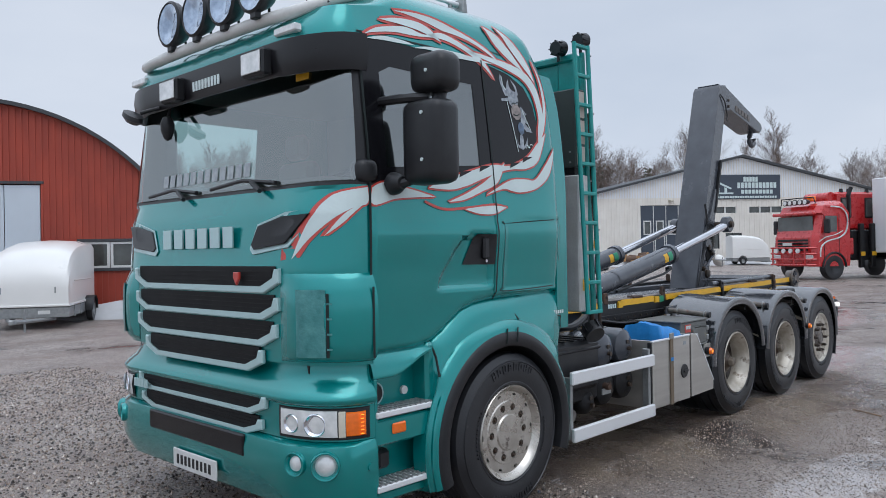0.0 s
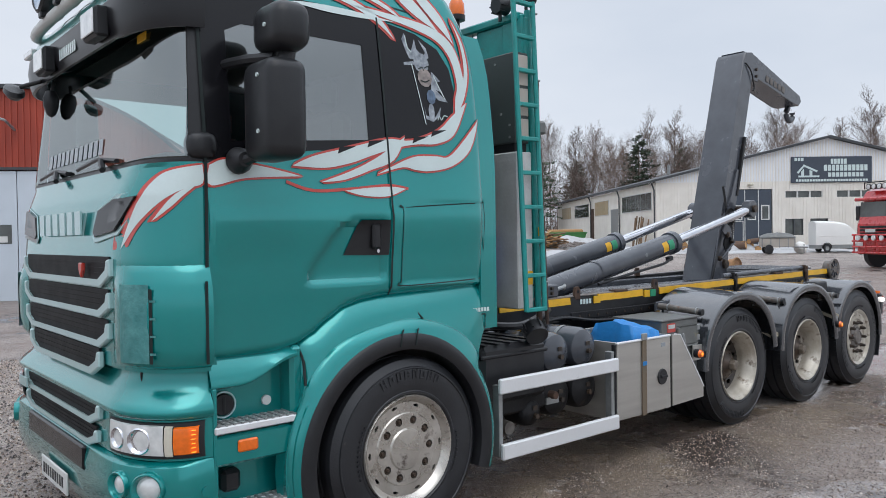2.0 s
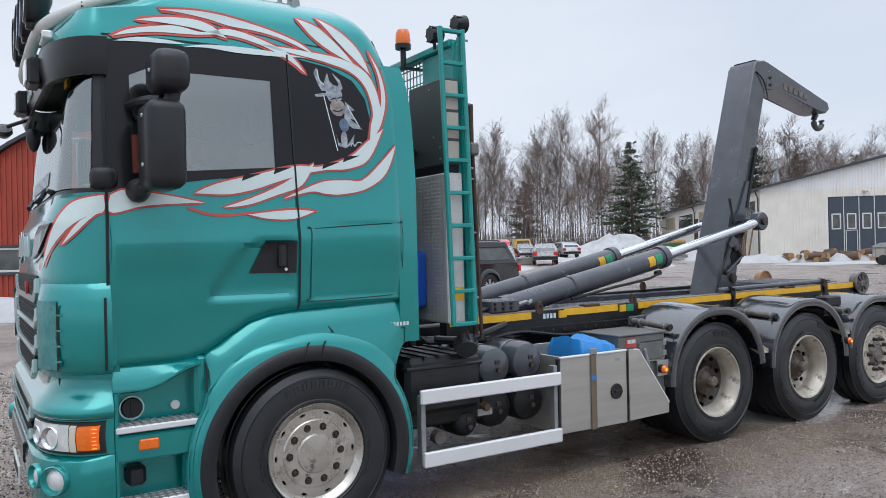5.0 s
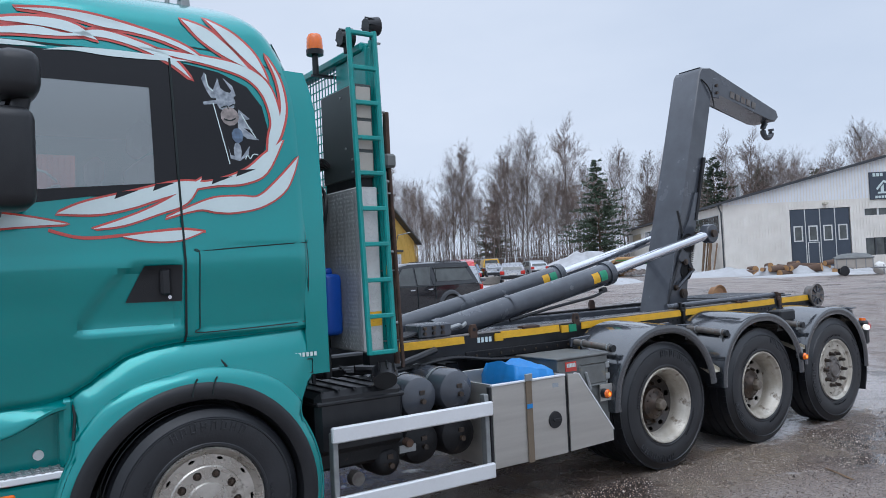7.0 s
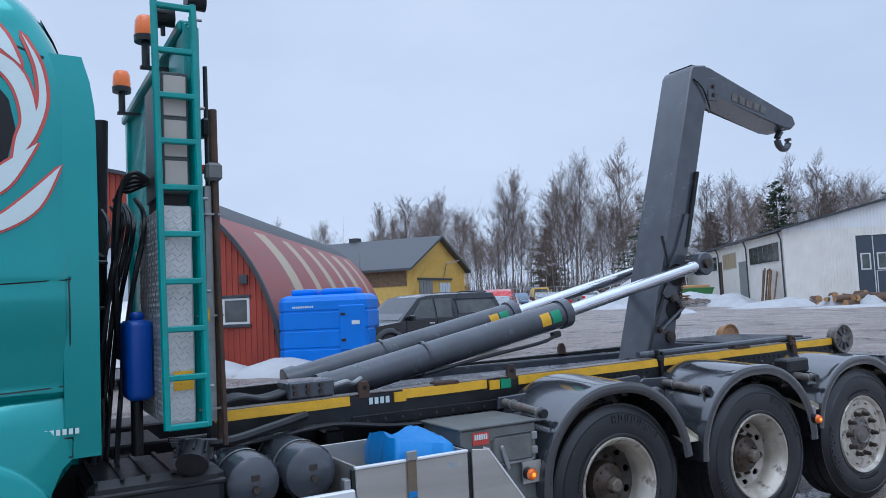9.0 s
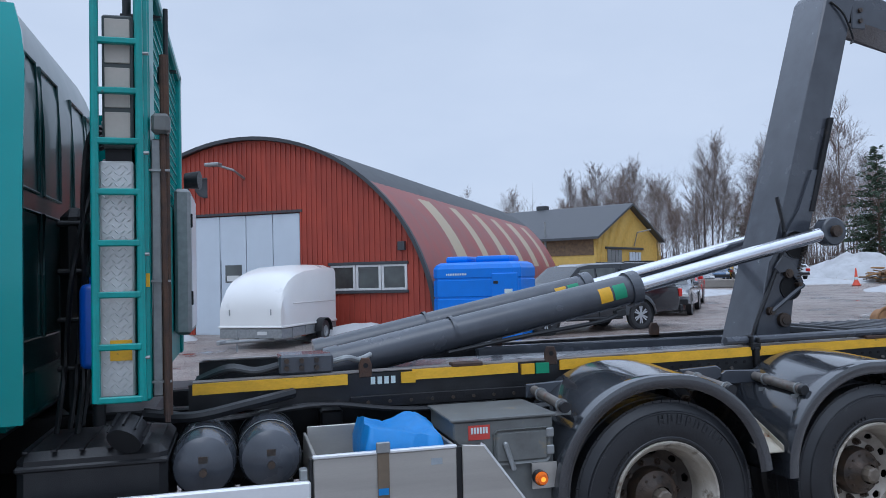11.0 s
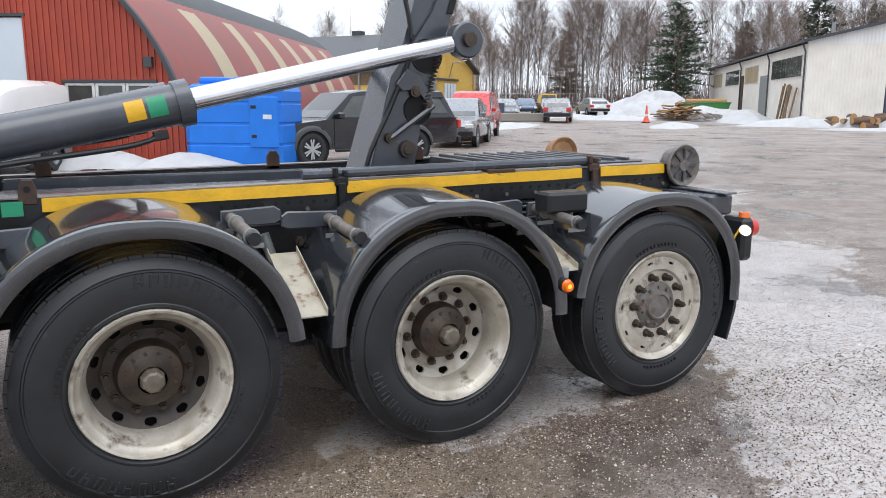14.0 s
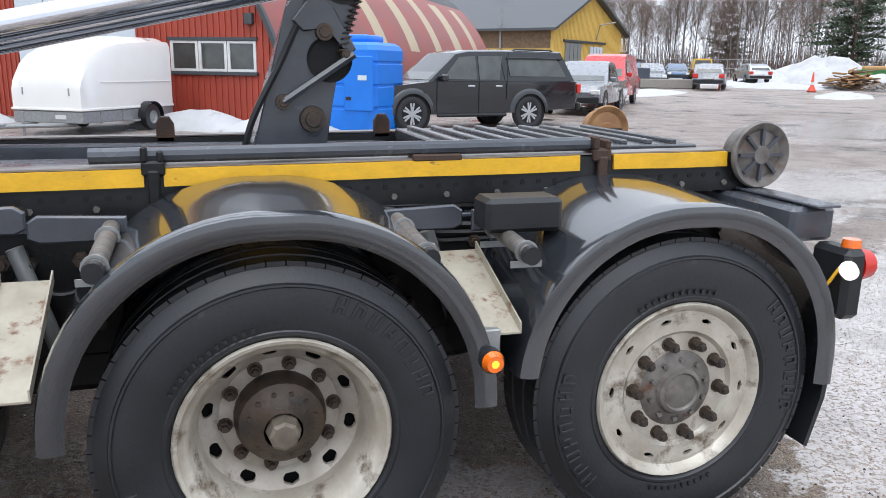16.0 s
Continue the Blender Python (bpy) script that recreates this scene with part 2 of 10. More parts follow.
ROOF_GREY = pbr("grey_sheet_roof", (0.075, 0.079, 0.086), 0.5, scale=2, bump=0.05, col2=(0.055, 0.058, 0.063))
ROOF_CLEAR = pbr("yellowed_rooflight", (0.44, 0.35, 0.22), 0.4, scale=3)
DOOR_BLUEWHITE = pbr("pale_blue_door", (0.58, 0.64, 0.70), 0.5, scale=2, var=0.06)
WHITE_PAINT = pbr("white_frame_paint", (0.68, 0.68, 0.66), 0.5, scale=6, wear=((0.35, 0.34, 0.32), 9, 0.66))
WHITE_GRP = pbr("white_fibreglass", (0.80, 0.79, 0.76), 0.3, scale=1.5, var=0.05, coat=0.3, wear=((0.6, 0.58, 0.52), 5, 0.68))
PANE = pbr("window_glass_dark", (0.085, 0.095, 0.09), 0.08, scale=2, col2=(0.035, 0.038, 0.036), coat=0.8)
YELLOW_WALL = pbr("yellow_boards", (0.70, 0.47, 0.12), 0.65, scale=3, col2=(0.60, 0.40, 0.10), bump=0.1)
CREAM_WALL = pbr("cream_sheet_wall", (0.83, 0.795, 0.73), 0.5, scale=1.2, var=0.06, col2=(0.74, 0.70, 0.635))
SPOT_LENS = pbr("blue_coated_lens", (0.52, 0.64, 0.80), 0.12, 0.55, scale=18, col2=(0.25, 0.33, 0.46), coat=1.0)
WHITE_WALL = pbr("white_sheet_wall", (0.80, 0.82, 0.84), 0.5, scale=1.2, var=0.05)
SLATE_PAINT = pbr("slate_blue_door_paint", (0.055, 0.07, 0.095), 0.5, scale=3)
SNOW = pbr("old_snow", (0.50, 0.505, 0.515), 0.7, scale=1.6, col2=(0.41, 0.41, 0.415), bump=0.6, bump_scale=7, wear=((0.27, 0.24, 0.21), 1.7, 0.60))
BARK = pbr("grey_birch_bark", (0.16, 0.135, 0.12), 0.85, scale=3, col2=(0.24, 0.215, 0.20), bump=0.3, rand=0.35)
TWIG = pbr("bare_twigs", (0.215, 0.160, 0.135), 0.9, scale=0.3, col2=(0.150, 0.112, 0.095), rand=0.25)
NEEDLE = pbr("spruce_needles", (0.070, 0.100, 0.060), 0.7, scale=1.2, col2=(0.040, 0.062, 0.040), rand=0.2)
TRUNK_DARK = pbr("pine_bark", (0.12, 0.085, 0.06), 0.9, scale=4, bump=0.4)
WOOD_END = pbr("cut_log_ends", (0.50, 0.29, 0.12), 0.8, scale=9, col2=(0.36, 0.2, 0.09))
WOOD_BARK = pbr("log_bark", (0.13, 0.08, 0.055), 0.9, scale=6, bump=0.4)
PLANK = pbr("weathered_planks", (0.27, 0.175, 0.10), 0.8, scale=4, col2=(0.15, 0.10, 0.065), rand=0.35)
CAR_DARK = pbr("charcoal_car_paint", (0.010, 0.012, 0.016), 0.14, 0.0, coat=0.7, var=0.08)
WORN_TOP = pbr("worn_rail_top", (0.30, 0.275, 0.26), 0.5, 0.2, scale=9, col2=(0.12, 0.105, 0.10), wear=((0.10, 0.06, 0.04), 14, 0.60), stretch=(0.5, 2, 1))
CAR_RED = pbr("red_vehicle_paint", (0.52, 0.018, 0.02), 0.28, 0.1, coat=0.8, var=0.06)
CAR_BLUE = pbr("blue_car_paint", (0.035, 0.085, 0.17), 0.25, 0.4, coat=0.9)
CAR_GREY = pbr("grey_car_paint", (0.20, 0.21, 0.23), 0.28, 0.4, coat=0.9)
CAR_SILVER = pbr("silver_car_paint", (0.50, 0.52, 0.54), 0.3, 0.6, coat=0.8)
CAR_YELLOW = pbr("yellow_vehicle_paint", (0.70, 0.40, 0.02), 0.35, coat=0.5)
GREEN_SKIP = pbr("green_skip_paint", (0.05, 0.20, 0.05), 0.5, scale=4, wear=((0.15, 0.1, 0.06), 7, 0.62))
CONE_RED = pbr("faded_red_cone", (0.75, 0.10, 0.05), 0.5)
CONCRETE = pbr("concrete", (0.30, 0.28, 0.25), 0.85, scale=5, bump=0.3)
STRAP = pbr("brown_webbing", (0.17, 0.13, 0.09), 0.85, scale=30)


# ---- building helpers ----
def thing(name, at, label, category, group="", kind=""):
    ob = new(name)
    ob.empty_display_size = 0.2
    ob.location = at
    scene.view_layers[0].update()
    return tagged(ob, label, category, group, kind)


def mesh_of(name, bm, mats, smooth=0.6):
    bmesh.ops.recalc_face_normals(bm, faces=bm.faces[:])
    me = bpy.data.meshes.new(name)
    bm.to_mesh(me)
    bm.free()
    for m in (mats if isinstance(mats, (list, tuple)) else [mats]):
        me.materials.append(m)
    if smooth:
        me.shade_smooth()
        me.set_sharp_from_angle(angle=smooth)
    return me


def part(name, bm, mats, parent=None, label="", smooth=0.6, at=None):
    """One bmesh, or an existing mesh, as one object; it stays where its coordinates put it, under its parent."""
    me = bm if isinstance(bm, bpy.types.Mesh) else mesh_of(name, bm, mats, smooth)
    ob = new(name, me)
    if at is not None:
        ob.matrix_basis = at
    if parent is not None:
        ob.parent = parent
        ob.matrix_parent_inverse = parent.matrix_world.inverted()
        if parent.parent is not None or parent.type == "MESH":
            ob.matrix_parent_inverse = world_of(parent).inverted()
    if label:
        ob["label"] = label
    return ob


def world_of(ob):
    m = ob.matrix_basis.copy()
    if ob.parent is not None:
        m = world_of(ob.parent) @ ob.matrix_parent_inverse @ m
    return m


def geo():
    return bmesh.new()


def box(bm, x0, x1, y0, y1, z0, z1, bev=0.0, m=None, seg=1):
    r = bmesh.ops.create_cube(bm, size=1)
    vs = r["verts"]
    for v in vs:
        v.co = Vector(((x0 + x1) / 2 + v.co.x * (x1 - x0), (y0 + y1) / 2 + v.co.y * (y1 - y0), (z0 + z1) / 2 + v.co.z * (z1 - z0)))
    if bev:
        es = list({e for v in vs for e in v.link_edges})
        r = bmesh.ops.bevel(bm, geom=es, offset=bev, segments=seg, affect="EDGES", profile=0.5)
        vs = r["verts"]
    if m is not None:
        bmesh.ops.transform(bm, matrix=m, verts=list({v for v in vs if v.is_valid}))
    return bm


def boxp(name, x0, x1, y0, y1, z0, z1, mat, parent, bev=0.006, label="", m=None):
    return part(name, box(geo(), x0, x1, y0, y1, z0, z1, bev, m), mat, parent, label)


def rod(bm, a, b, r0, r1=None, n=12, cap=True):
    """A cylinder or cone from a to b."""
    a, b = Vector(a), Vector(b)
    r1 = r0 if r1 is None else r1
    q = (b - a).to_track_quat("Z", "Y").to_matrix()
    rings = []
    for p, r in ((a, r0), (b, r1)):
        rings.append([bm.verts.new(p + q @ Vector((r * math.cos(2 * math.pi * k / n), r * math.sin(2 * math.pi * k / n), 0))) for k in range(n)])
    for k in range(n):
        bm.faces.new((rings[0][k], rings[0][(k + 1) % n], rings[1][(k + 1) % n], rings[1][k]))
    if cap:
        bm.faces.new(rings[0][::-1])
        bm.faces.new(rings[1])
    return bm


def pipe(bm, pts, r, n=8):
    """A tube along a line of points."""
    pts = [Vector(p) for p in pts]
    rings = []
    for i, p in enumerate(pts):
        d = (pts[min(i + 1, len(pts) - 1)] - pts[max(i - 1, 0)])
        q = d.to_track_quat("Z", "Y").to_matrix()
        rings.append([bm.verts.new(p + q @ Vector((r * math.cos(2 * math.pi * k / n), r * math.sin(2 * math.pi * k / n), 0))) for k in range(n)])
    for i in range(len(pts) - 1):
        for k in range(n):
            bm.faces.new((rings[i][k], rings[i][(k + 1) % n], rings[i + 1][(k + 1) % n], rings[i + 1][k]))
    bm.faces.new(rings[0][::-1])
    bm.faces.new(rings[-1])
    return bm


def curve_pts(pts, n=6):
    """Catmull-Rom through the points."""
    pts = [Vector(p) for p in pts]
    out = []
    for i in range(len(pts) - 1):
        p0, p1, p2, p3 = pts[max(i - 1, 0)], pts[i], pts[i + 1], pts[min(i + 2, len(pts) - 1)]
        for k in range(n):
            t = k / n
            out.append(0.5 * ((2 * p1) + (p2 - p0) * t + (2 * p0 - 5 * p1 + 4 * p2 - p3) * t * t + (3 * p1 - p0 - 3 * p2 + p3) * t ** 3))
    out.append(pts[-1])
    return out


def lathe(bm, prof, centre, axis="y", n=32, closed=False):
    """A profile of (radius, along) turned round an axis through centre."""
    c = Vector(centre)
    rings = []
    for r, a in prof:
        ring = []
        for k in range(n):
            u, v = r * math.cos(2 * math.pi * k / n), r * math.sin(2 * math.pi * k / n)
            o = Vector((u, a, v)) if axis == "y" else Vector((u, v, a)) if axis == "z" else Vector((a, u, v))
            ring.append(bm.verts.new(c + o))
        rings.append(ring)
    for i in range(len(rings) - 1 if not closed else len(rings)):
        p, q = rings[i], rings[(i + 1) % len(rings)]
        for k in range(n):
            bm.faces.new((p[k], p[(k + 1) % n], q[(k + 1) % n], q[k]))
    return bm


def plate(bm, poly, d0, d1, axis="y", bev=0.0):
    """A polygon, given in the two other axes, with thickness from d0 to d1 along the axis."""
    def at(u, v, d):
        return (u, d, v) if axis == "y" else (d, u, v) if axis == "x" else (u, v, d)
    a = [bm.verts.new(at(u, v, d0)) for u, v in poly]
    b = [bm.verts.new(at(u, v, d1)) for u, v in poly]
    n = len(poly)
    fs = [bm.faces.new(a), bm.faces.new(b[::-1])]
    for k in range(n):
        fs.append(bm.faces.new((a[k], b[k], b[(k + 1) % n], a[(k + 1) % n])))
    if bev:
        es = list(fs[0].edges) + list(fs[1].edges)
        bmesh.ops.bevel(bm, geom=es, offset=bev, segments=1, affect="EDGES")
    return bm


def loft(bm, rings, closed=True, cap0=False, cap1=False, skip=None, mat=None):
    vs = [[bm.verts.new(p) for p in r] for r in rings]
    n = len(rings[0])
    for i in range(len(rings) - 1):
        for k in range(n if closed else n - 1):
            if skip and skip(i, k):
                continue
            f = bm.faces.new((vs[i][k], vs[i][(k + 1) % n], vs[i + 1][(k + 1) % n], vs[i + 1][k]))
            if mat:
                f.material_index = mat(i, k)
    if cap0:
        bm.faces.new(vs[0][::-1])
    if cap1:
        bm.faces.new(vs[-1])
    return bm


def lift(x, y):
    """The yard rises gently away from the truck."""
    return min(0.011 * max(0, y - 3) + 0.006 * max(0, x - 9), 1.2)


def bars(name, parent, at, size, count, mat, across=(1, 0, 0), up=(0, 0, 1), out=(0, -1, 0), gap=0.35, depth=0.004):
    """Writing as a row of plain bars on a surface."""
    a, u, o = Vector(across), Vector(up), Vector(out)
    p0, bm = Vector(at), geo()
    w = size[0] / count
    for k in range(count):
        h = size[1]
        c = p0 + a * (k + 0.5) * w + u * h / 2 + o * depth / 2
        r = bmesh.ops.create_cube(bm, size=1)
        m = Matrix.Translation(c) @ Matrix((a, o, u)).transposed().to_4x4() @ Matrix.Diagonal((w * (1 - gap), depth, h, 1))
        bmesh.ops.transform(bm, matrix=m, verts=r["verts"])
    return tagged(part(name, bm, mat, parent), kind="stuff" if count > 1 else "")

# ---- ground: one sheet of wet gravel to the horizon ----
def gravel_mat():
    m = bpy.data.materials.new("wet_gravel")
    m.use_nodes = True
    n, l = m.node_tree.nodes, m.node_tree.links
    b = n["Principled BSDF"]
    co = n.new("ShaderNodeTexCoord").outputs["Object"]

    def tex(scale, detail=5, rough=0.55):
        t = n.new("ShaderNodeTexNoise")
        t.inputs["Scale"].default_value, t.inputs["Detail"].default_value, t.inputs["Roughness"].default_value = scale, detail, rough
        l.new(co, t.inputs["Vector"])
        return t.outputs[0]

    def rng(src, a, b_, lo=0.0, hi=1.0):
        r = n.new("ShaderNodeMapRange")
        r.inputs[1].default_value, r.inputs[2].default_value, r.inputs[3].default_value, r.inputs[4].default_value = a, b_, lo, hi
        l.new(src, r.inputs[0])
        return r.outputs[0]

    def blend(f, a, b_):
        x = n.new("ShaderNodeMixRGB")
        l.new(f, x.inputs[0])
        for s, v in ((1, a), (2, b_)):
            if isinstance(v, tuple):
                x.inputs[s].default_value = (*v, 1)
            else:
                l.new(v, x.inputs[s])
        return x.outputs[0]

    def times(a, b_):
        x = n.new("ShaderNodeMath")
        x.operation = "MULTIPLY"
        l.new(a, x.inputs[0])
        l.new(b_, x.inputs[1])
        return x.outputs[0]

    def cells(scale):
        v = n.new("ShaderNodeTexVoronoi")
        v.inputs["Scale"].default_value = scale
        l.new(co, v.inputs["Vector"])
        sep = n.new("ShaderNodeSeparateColor")
        l.new(v.outputs["Color"], sep.inputs[0])
        return v.outputs["Distance"], sep.outputs[0], sep.outputs[1]

    def plus(a, b_):
        x = n.new("ShaderNodeMath")
        x.operation = "ADD"
        l.new(a, x.inputs[0])
        l.new(b_, x.inputs[1])
        return x.outputs[0]

    def pool(x, y, rx, ry, deg=0.0):
        """1 at the middle of a hollow, 0 at its rim."""
        mp = n.new("ShaderNodeMapping")
        mp.vector_type = "TEXTURE"
        mp.inputs["Location"].default_value = (x, y, 0)
        mp.inputs["Rotation"].default_value = (0, 0, radians(deg))
        mp.inputs["Scale"].default_value = (rx, ry, 50)
        l.new(co, mp.inputs[0])
        d = n.new("ShaderNodeVectorMath")
        d.operation = "LENGTH"
        l.new(mp.outputs[0], d.inputs[0])
        return rng(d.outputs["Value"], 0.0, 1.0, 1.0, 0.0)

    d1, p1, q1 = cells(85)
    d2, p2, q2 = cells(170)
    d3, p3, q3 = cells(34)
    sand = blend(rng(tex(48, 6, 0.85), 0.36, 0.64), (0.026, 0.018, 0.0135), (0.17, 0.118, 0.090))
    peb = blend(q1, (0.12, 0.078, 0.062), (0.58, 0.50, 0.44))
    body = blend(rng(p1, 0.60, 0.66), sand, peb)
    body = blend(rng(p2, 0.76, 0.80), body, blend(q2, (0.34, 0.26, 0.22), (0.78, 0.71, 0.65)))
    body = blend(times(rng(p3, 0.88, 0.90), rng(d3, 0.36, 0.30)), body, blend(q3, (0.12, 0.095, 0.085), (0.42, 0.37, 0.34)))
    # smooth mud between the stony patches
    muddy = rng(tex(0.9, 9, 0.68), 0.46, 0.60, 0.0, 0.7)
    body = blend(muddy, body, blend(rng(tex(22, 8, 0.8), 0.34, 0.66), (0.060, 0.041, 0.030), (0.27, 0.20, 0.155)))
    body = blend(rng(tex(0.21, 5), 0.44, 0.66, 0.0, 0.35), body, (0.25, 0.18, 0.15))
    slush = times(rng(tex(0.13, 6, 0.65), 0.56, 0.66), rng(tex(2.3, 5), 0.35, 0.6))
    body = blend(slush, body, (0.55, 0.54, 0.55))
    # packed lighter grit beyond the dark gravel strip, which also paints the truck's shade
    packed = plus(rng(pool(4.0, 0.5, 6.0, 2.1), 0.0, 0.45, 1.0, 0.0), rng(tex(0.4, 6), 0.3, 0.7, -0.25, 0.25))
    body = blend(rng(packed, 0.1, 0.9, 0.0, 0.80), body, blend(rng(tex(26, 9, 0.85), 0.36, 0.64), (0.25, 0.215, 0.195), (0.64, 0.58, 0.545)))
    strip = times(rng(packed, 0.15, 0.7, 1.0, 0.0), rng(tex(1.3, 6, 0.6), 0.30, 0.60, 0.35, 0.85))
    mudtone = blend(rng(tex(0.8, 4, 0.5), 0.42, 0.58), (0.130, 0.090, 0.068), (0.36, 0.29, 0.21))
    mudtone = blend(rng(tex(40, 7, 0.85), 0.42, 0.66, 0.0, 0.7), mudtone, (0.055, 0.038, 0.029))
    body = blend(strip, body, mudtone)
    d4, p4, q4 = cells(33)
    dots = times(rng(p4, 0.52, 0.56), rng(plus(d4, rng(tex(60, 4, 0.7), 0.3, 0.7, -0.12, 0.12)), 0.42, 0.34))
    body = blend(times(dots, rng(packed, 0.2, 0.9, 0.25, 0.92)), body, blend(q4, (0.022, 0.019, 0.018), (0.085, 0.072, 0.066)))
    pale = times(rng(p4, 0.30, 0.26), rng(d4, 0.36, 0.28))
    body = blend(times(pale, rng(packed, 0.2, 0.9, 0.15, 0.75)), body, blend(q4, (0.46, 0.43, 0.41), (0.80, 0.77, 0.75)))
    hollow = pool(8.3, -0.5, 2.1, 1.7, 20)
    for args in ((8.4, 0.7, 1.5, 1.2, 30), (7.0, -1.3, 1.9, 1.3, 35), (6.3, -2.2, 1.7, 1.0, 30), (9.8, 2.2, 2.2, 1.1, 25), (14.6, 2.2, 3.0, 1.2, 10), (12.0, 6.0, 4.0, 1.5, 30), (20.0, 14.0, 6.0, 2.0, 40), (1.8, -1.6, 1.6, 0.35, 0), (5.3, 0.2, 1.2, 0.5, 0), (-3.5, 2.2, 1.6, 0.7, 20)):
        hollow = plus(hollow, pool(*args))
    # curved wheel tracks across the yard
    mp = n.new("ShaderNodeMapping")
    mp.inputs["Location"].default_value = (-6, 16, 0)
    l.new(co, mp.inputs[0])
    rut = n.new("ShaderNodeTexWave")
    rut.wave_type, rut.rings_direction = "RINGS", "Z"
    for nm, v in (("Scale", 0.16), ("Distortion", 3.0), ("Detail", 4.0), ("Detail Scale", 0.4), ("Detail Roughness", 0.65)):
        rut.inputs[nm].default_value = v
    l.new(mp.outputs[0], rut.inputs["Vector"])
    # browner, rougher stretches of the open yard
    brown = times(rng(tex(2.2, 8, 0.75), 0.40, 0.62), times(rng(packed, 0.3, 0.9, 0.0, 0.85), rng(pool(16.0, 9.0, 15.0, 16.0), 0.0, 0.25)))
    body = blend(brown, body, blend(rng(tex(30, 8, 0.85), 0.38, 0.62), (0.085, 0.062, 0.052), (0.36, 0.285, 0.245)))
    tracks = times(rng(rut.outputs["Fac"], 0.55, 0.85), rng(packed, 0.2, 0.9, 0.0, 0.5))
    body = blend(tracks, body, blend(rng(tex(9, 9, 0.85), 0.36, 0.64), (0.13, 0.098, 0.082), (0.40, 0.33, 0.295)))
    body = blend(times(rng(p1, 0.70, 0.74), rng(d1, 0.55, 0.35)), body, peb)
    body = blend(times(rng(p2, 0.30, 0.24), rng(d2, 0.55, 0.35, 0.0, 0.75)), body, (0.05, 0.036, 0.03))
    # pale wet ice in the hollows; its colour carries some reflected sky
    icy_sheen = rng(plus(rng(hollow, 0.0, 0.8, 0.0, 0.34), tex(2.6, 9, 0.75)), 0.60, 0.64)
    icy_sheen = times(icy_sheen, rng(p1, 0.62, 0.68, 1.0, 0.35))
    body = blend(times(icy_sheen, rng(tex(30, 6, 0.8), 0.3, 0.6, 0.45, 1.0)), body, (0.43, 0.405, 0.395))
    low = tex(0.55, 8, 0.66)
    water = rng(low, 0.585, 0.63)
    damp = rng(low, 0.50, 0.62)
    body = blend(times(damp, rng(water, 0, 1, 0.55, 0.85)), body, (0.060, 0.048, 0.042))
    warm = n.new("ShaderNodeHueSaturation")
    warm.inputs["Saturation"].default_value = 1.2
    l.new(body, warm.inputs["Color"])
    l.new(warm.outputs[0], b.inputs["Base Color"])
    wet = plus(rng(tex(1.7, 6), 0.35, 0.65, 0.20, 0.36), rng(packed, 0.2, 0.9, 0.0, 0.16))
    rough = n.new("ShaderNodeMixRGB")
    l.new(water, rough.inputs[0])
    l.new(times(wet, rng(icy_sheen, 0, 1, 1.0, 0.25)), rough.inputs[1])
    rough.inputs[2].default_value = (0.04, 0.04, 0.04, 1)
    l.new(rough.outputs[0], b.inputs["Roughness"])
    film = n.new("ShaderNodeMath")
    film.operation = "MAXIMUM"
    l.new(icy_sheen, film.inputs[0])
    l.new(water, film.inputs[1])
    l.new(rng(film.outputs[0], 0, 1, 0.48, 1.0), b.inputs["Specular IOR Level"])
    bump = n.new("ShaderNodeBump")
    bump.inputs["Distance"].default_value = 0.016
    l.new(rng(film.outputs[0], 0, 1, 1.0, 0.05), bump.inputs["Strength"])
    rise = plus(times(rng(d1, 0.0, 0.6, 1.0, 0.0), p1), times(rng(d2, 0.0, 0.6, 0.5, 0.0), p2))
    rise = plus(rise, times(rng(d3, 0.2, 0.45, 1.6, 0.0), rng(p3, 0.85, 0.9)))
    l.new(plus(rise, plus(tex(14, 5), tex(38, 5, 0.75))), bump.inputs["Height"])
    l.new(bump.outputs[0], b.inputs["Normal"])
    return m


GRAVEL = gravel_mat()


def ground_z(x, y):
    return lift(x, y) + 0.012 * noise.noise(Vector((x * 0.35, y * 0.35, 0))) + 0.005 * noise.noise(Vector((x * 1.4, y * 1.4, 5)))


def spread(lo, hi, near0, near1, fine, grow=1.22):
    v, out = near0, []
    while v <= near1:
        out.append(v)
        v += fine
    s, a = fine, out[-1]
    while a < hi:
        s *= grow
        a = min(a + s, hi)
        out.append(a)
    s, a = fine, out[0]
    while a > lo:
        s *= grow
        a = max(a - s, lo)
        out.insert(0, a)
    return out


gx, gy = spread(-1500, 1500, -8, 14, 0.25), spread(-1500, 1500, -8, 10, 0.25)
verts = [(x, y, ground_z(x, y) - 0.008) for y in gy for x in gx]
nx = len(gx)
faces = [(j * nx + i, j * nx + i + 1, (j + 1) * nx + i + 1, (j + 1) * nx + i) for j in range(len(gy) - 1) for i in range(nx - 1)]
me = bpy.data.meshes.new("ground")
me.from_pydata(verts, [], faces)
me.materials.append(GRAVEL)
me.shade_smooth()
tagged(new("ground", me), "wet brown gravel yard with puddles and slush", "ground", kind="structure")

# loose stones lying near the truck
rs = np.random.default_rng(11)
N = 120000
fore = rs.random(N) < 0.45
px = np.where(fore, rs.uniform(-5.0, 0.5, N), rs.uniform(-1.5, 9.5, N))
py = np.where(fore, rs.uniform(-1.0, 8.5, N), np.where(rs.random(N) < 0.85, rs.uniform(-2.6, -0.1, N), rs.uniform(-3.2, 4.5, N)))
ps = np.where(fore, 0.005 + 0.014 * rs.random(N) ** 2.2, rs.uniform(0.0028, 0.0064, N) * np.where(rs.random(N) < 0.02, 1.9, 1.0))
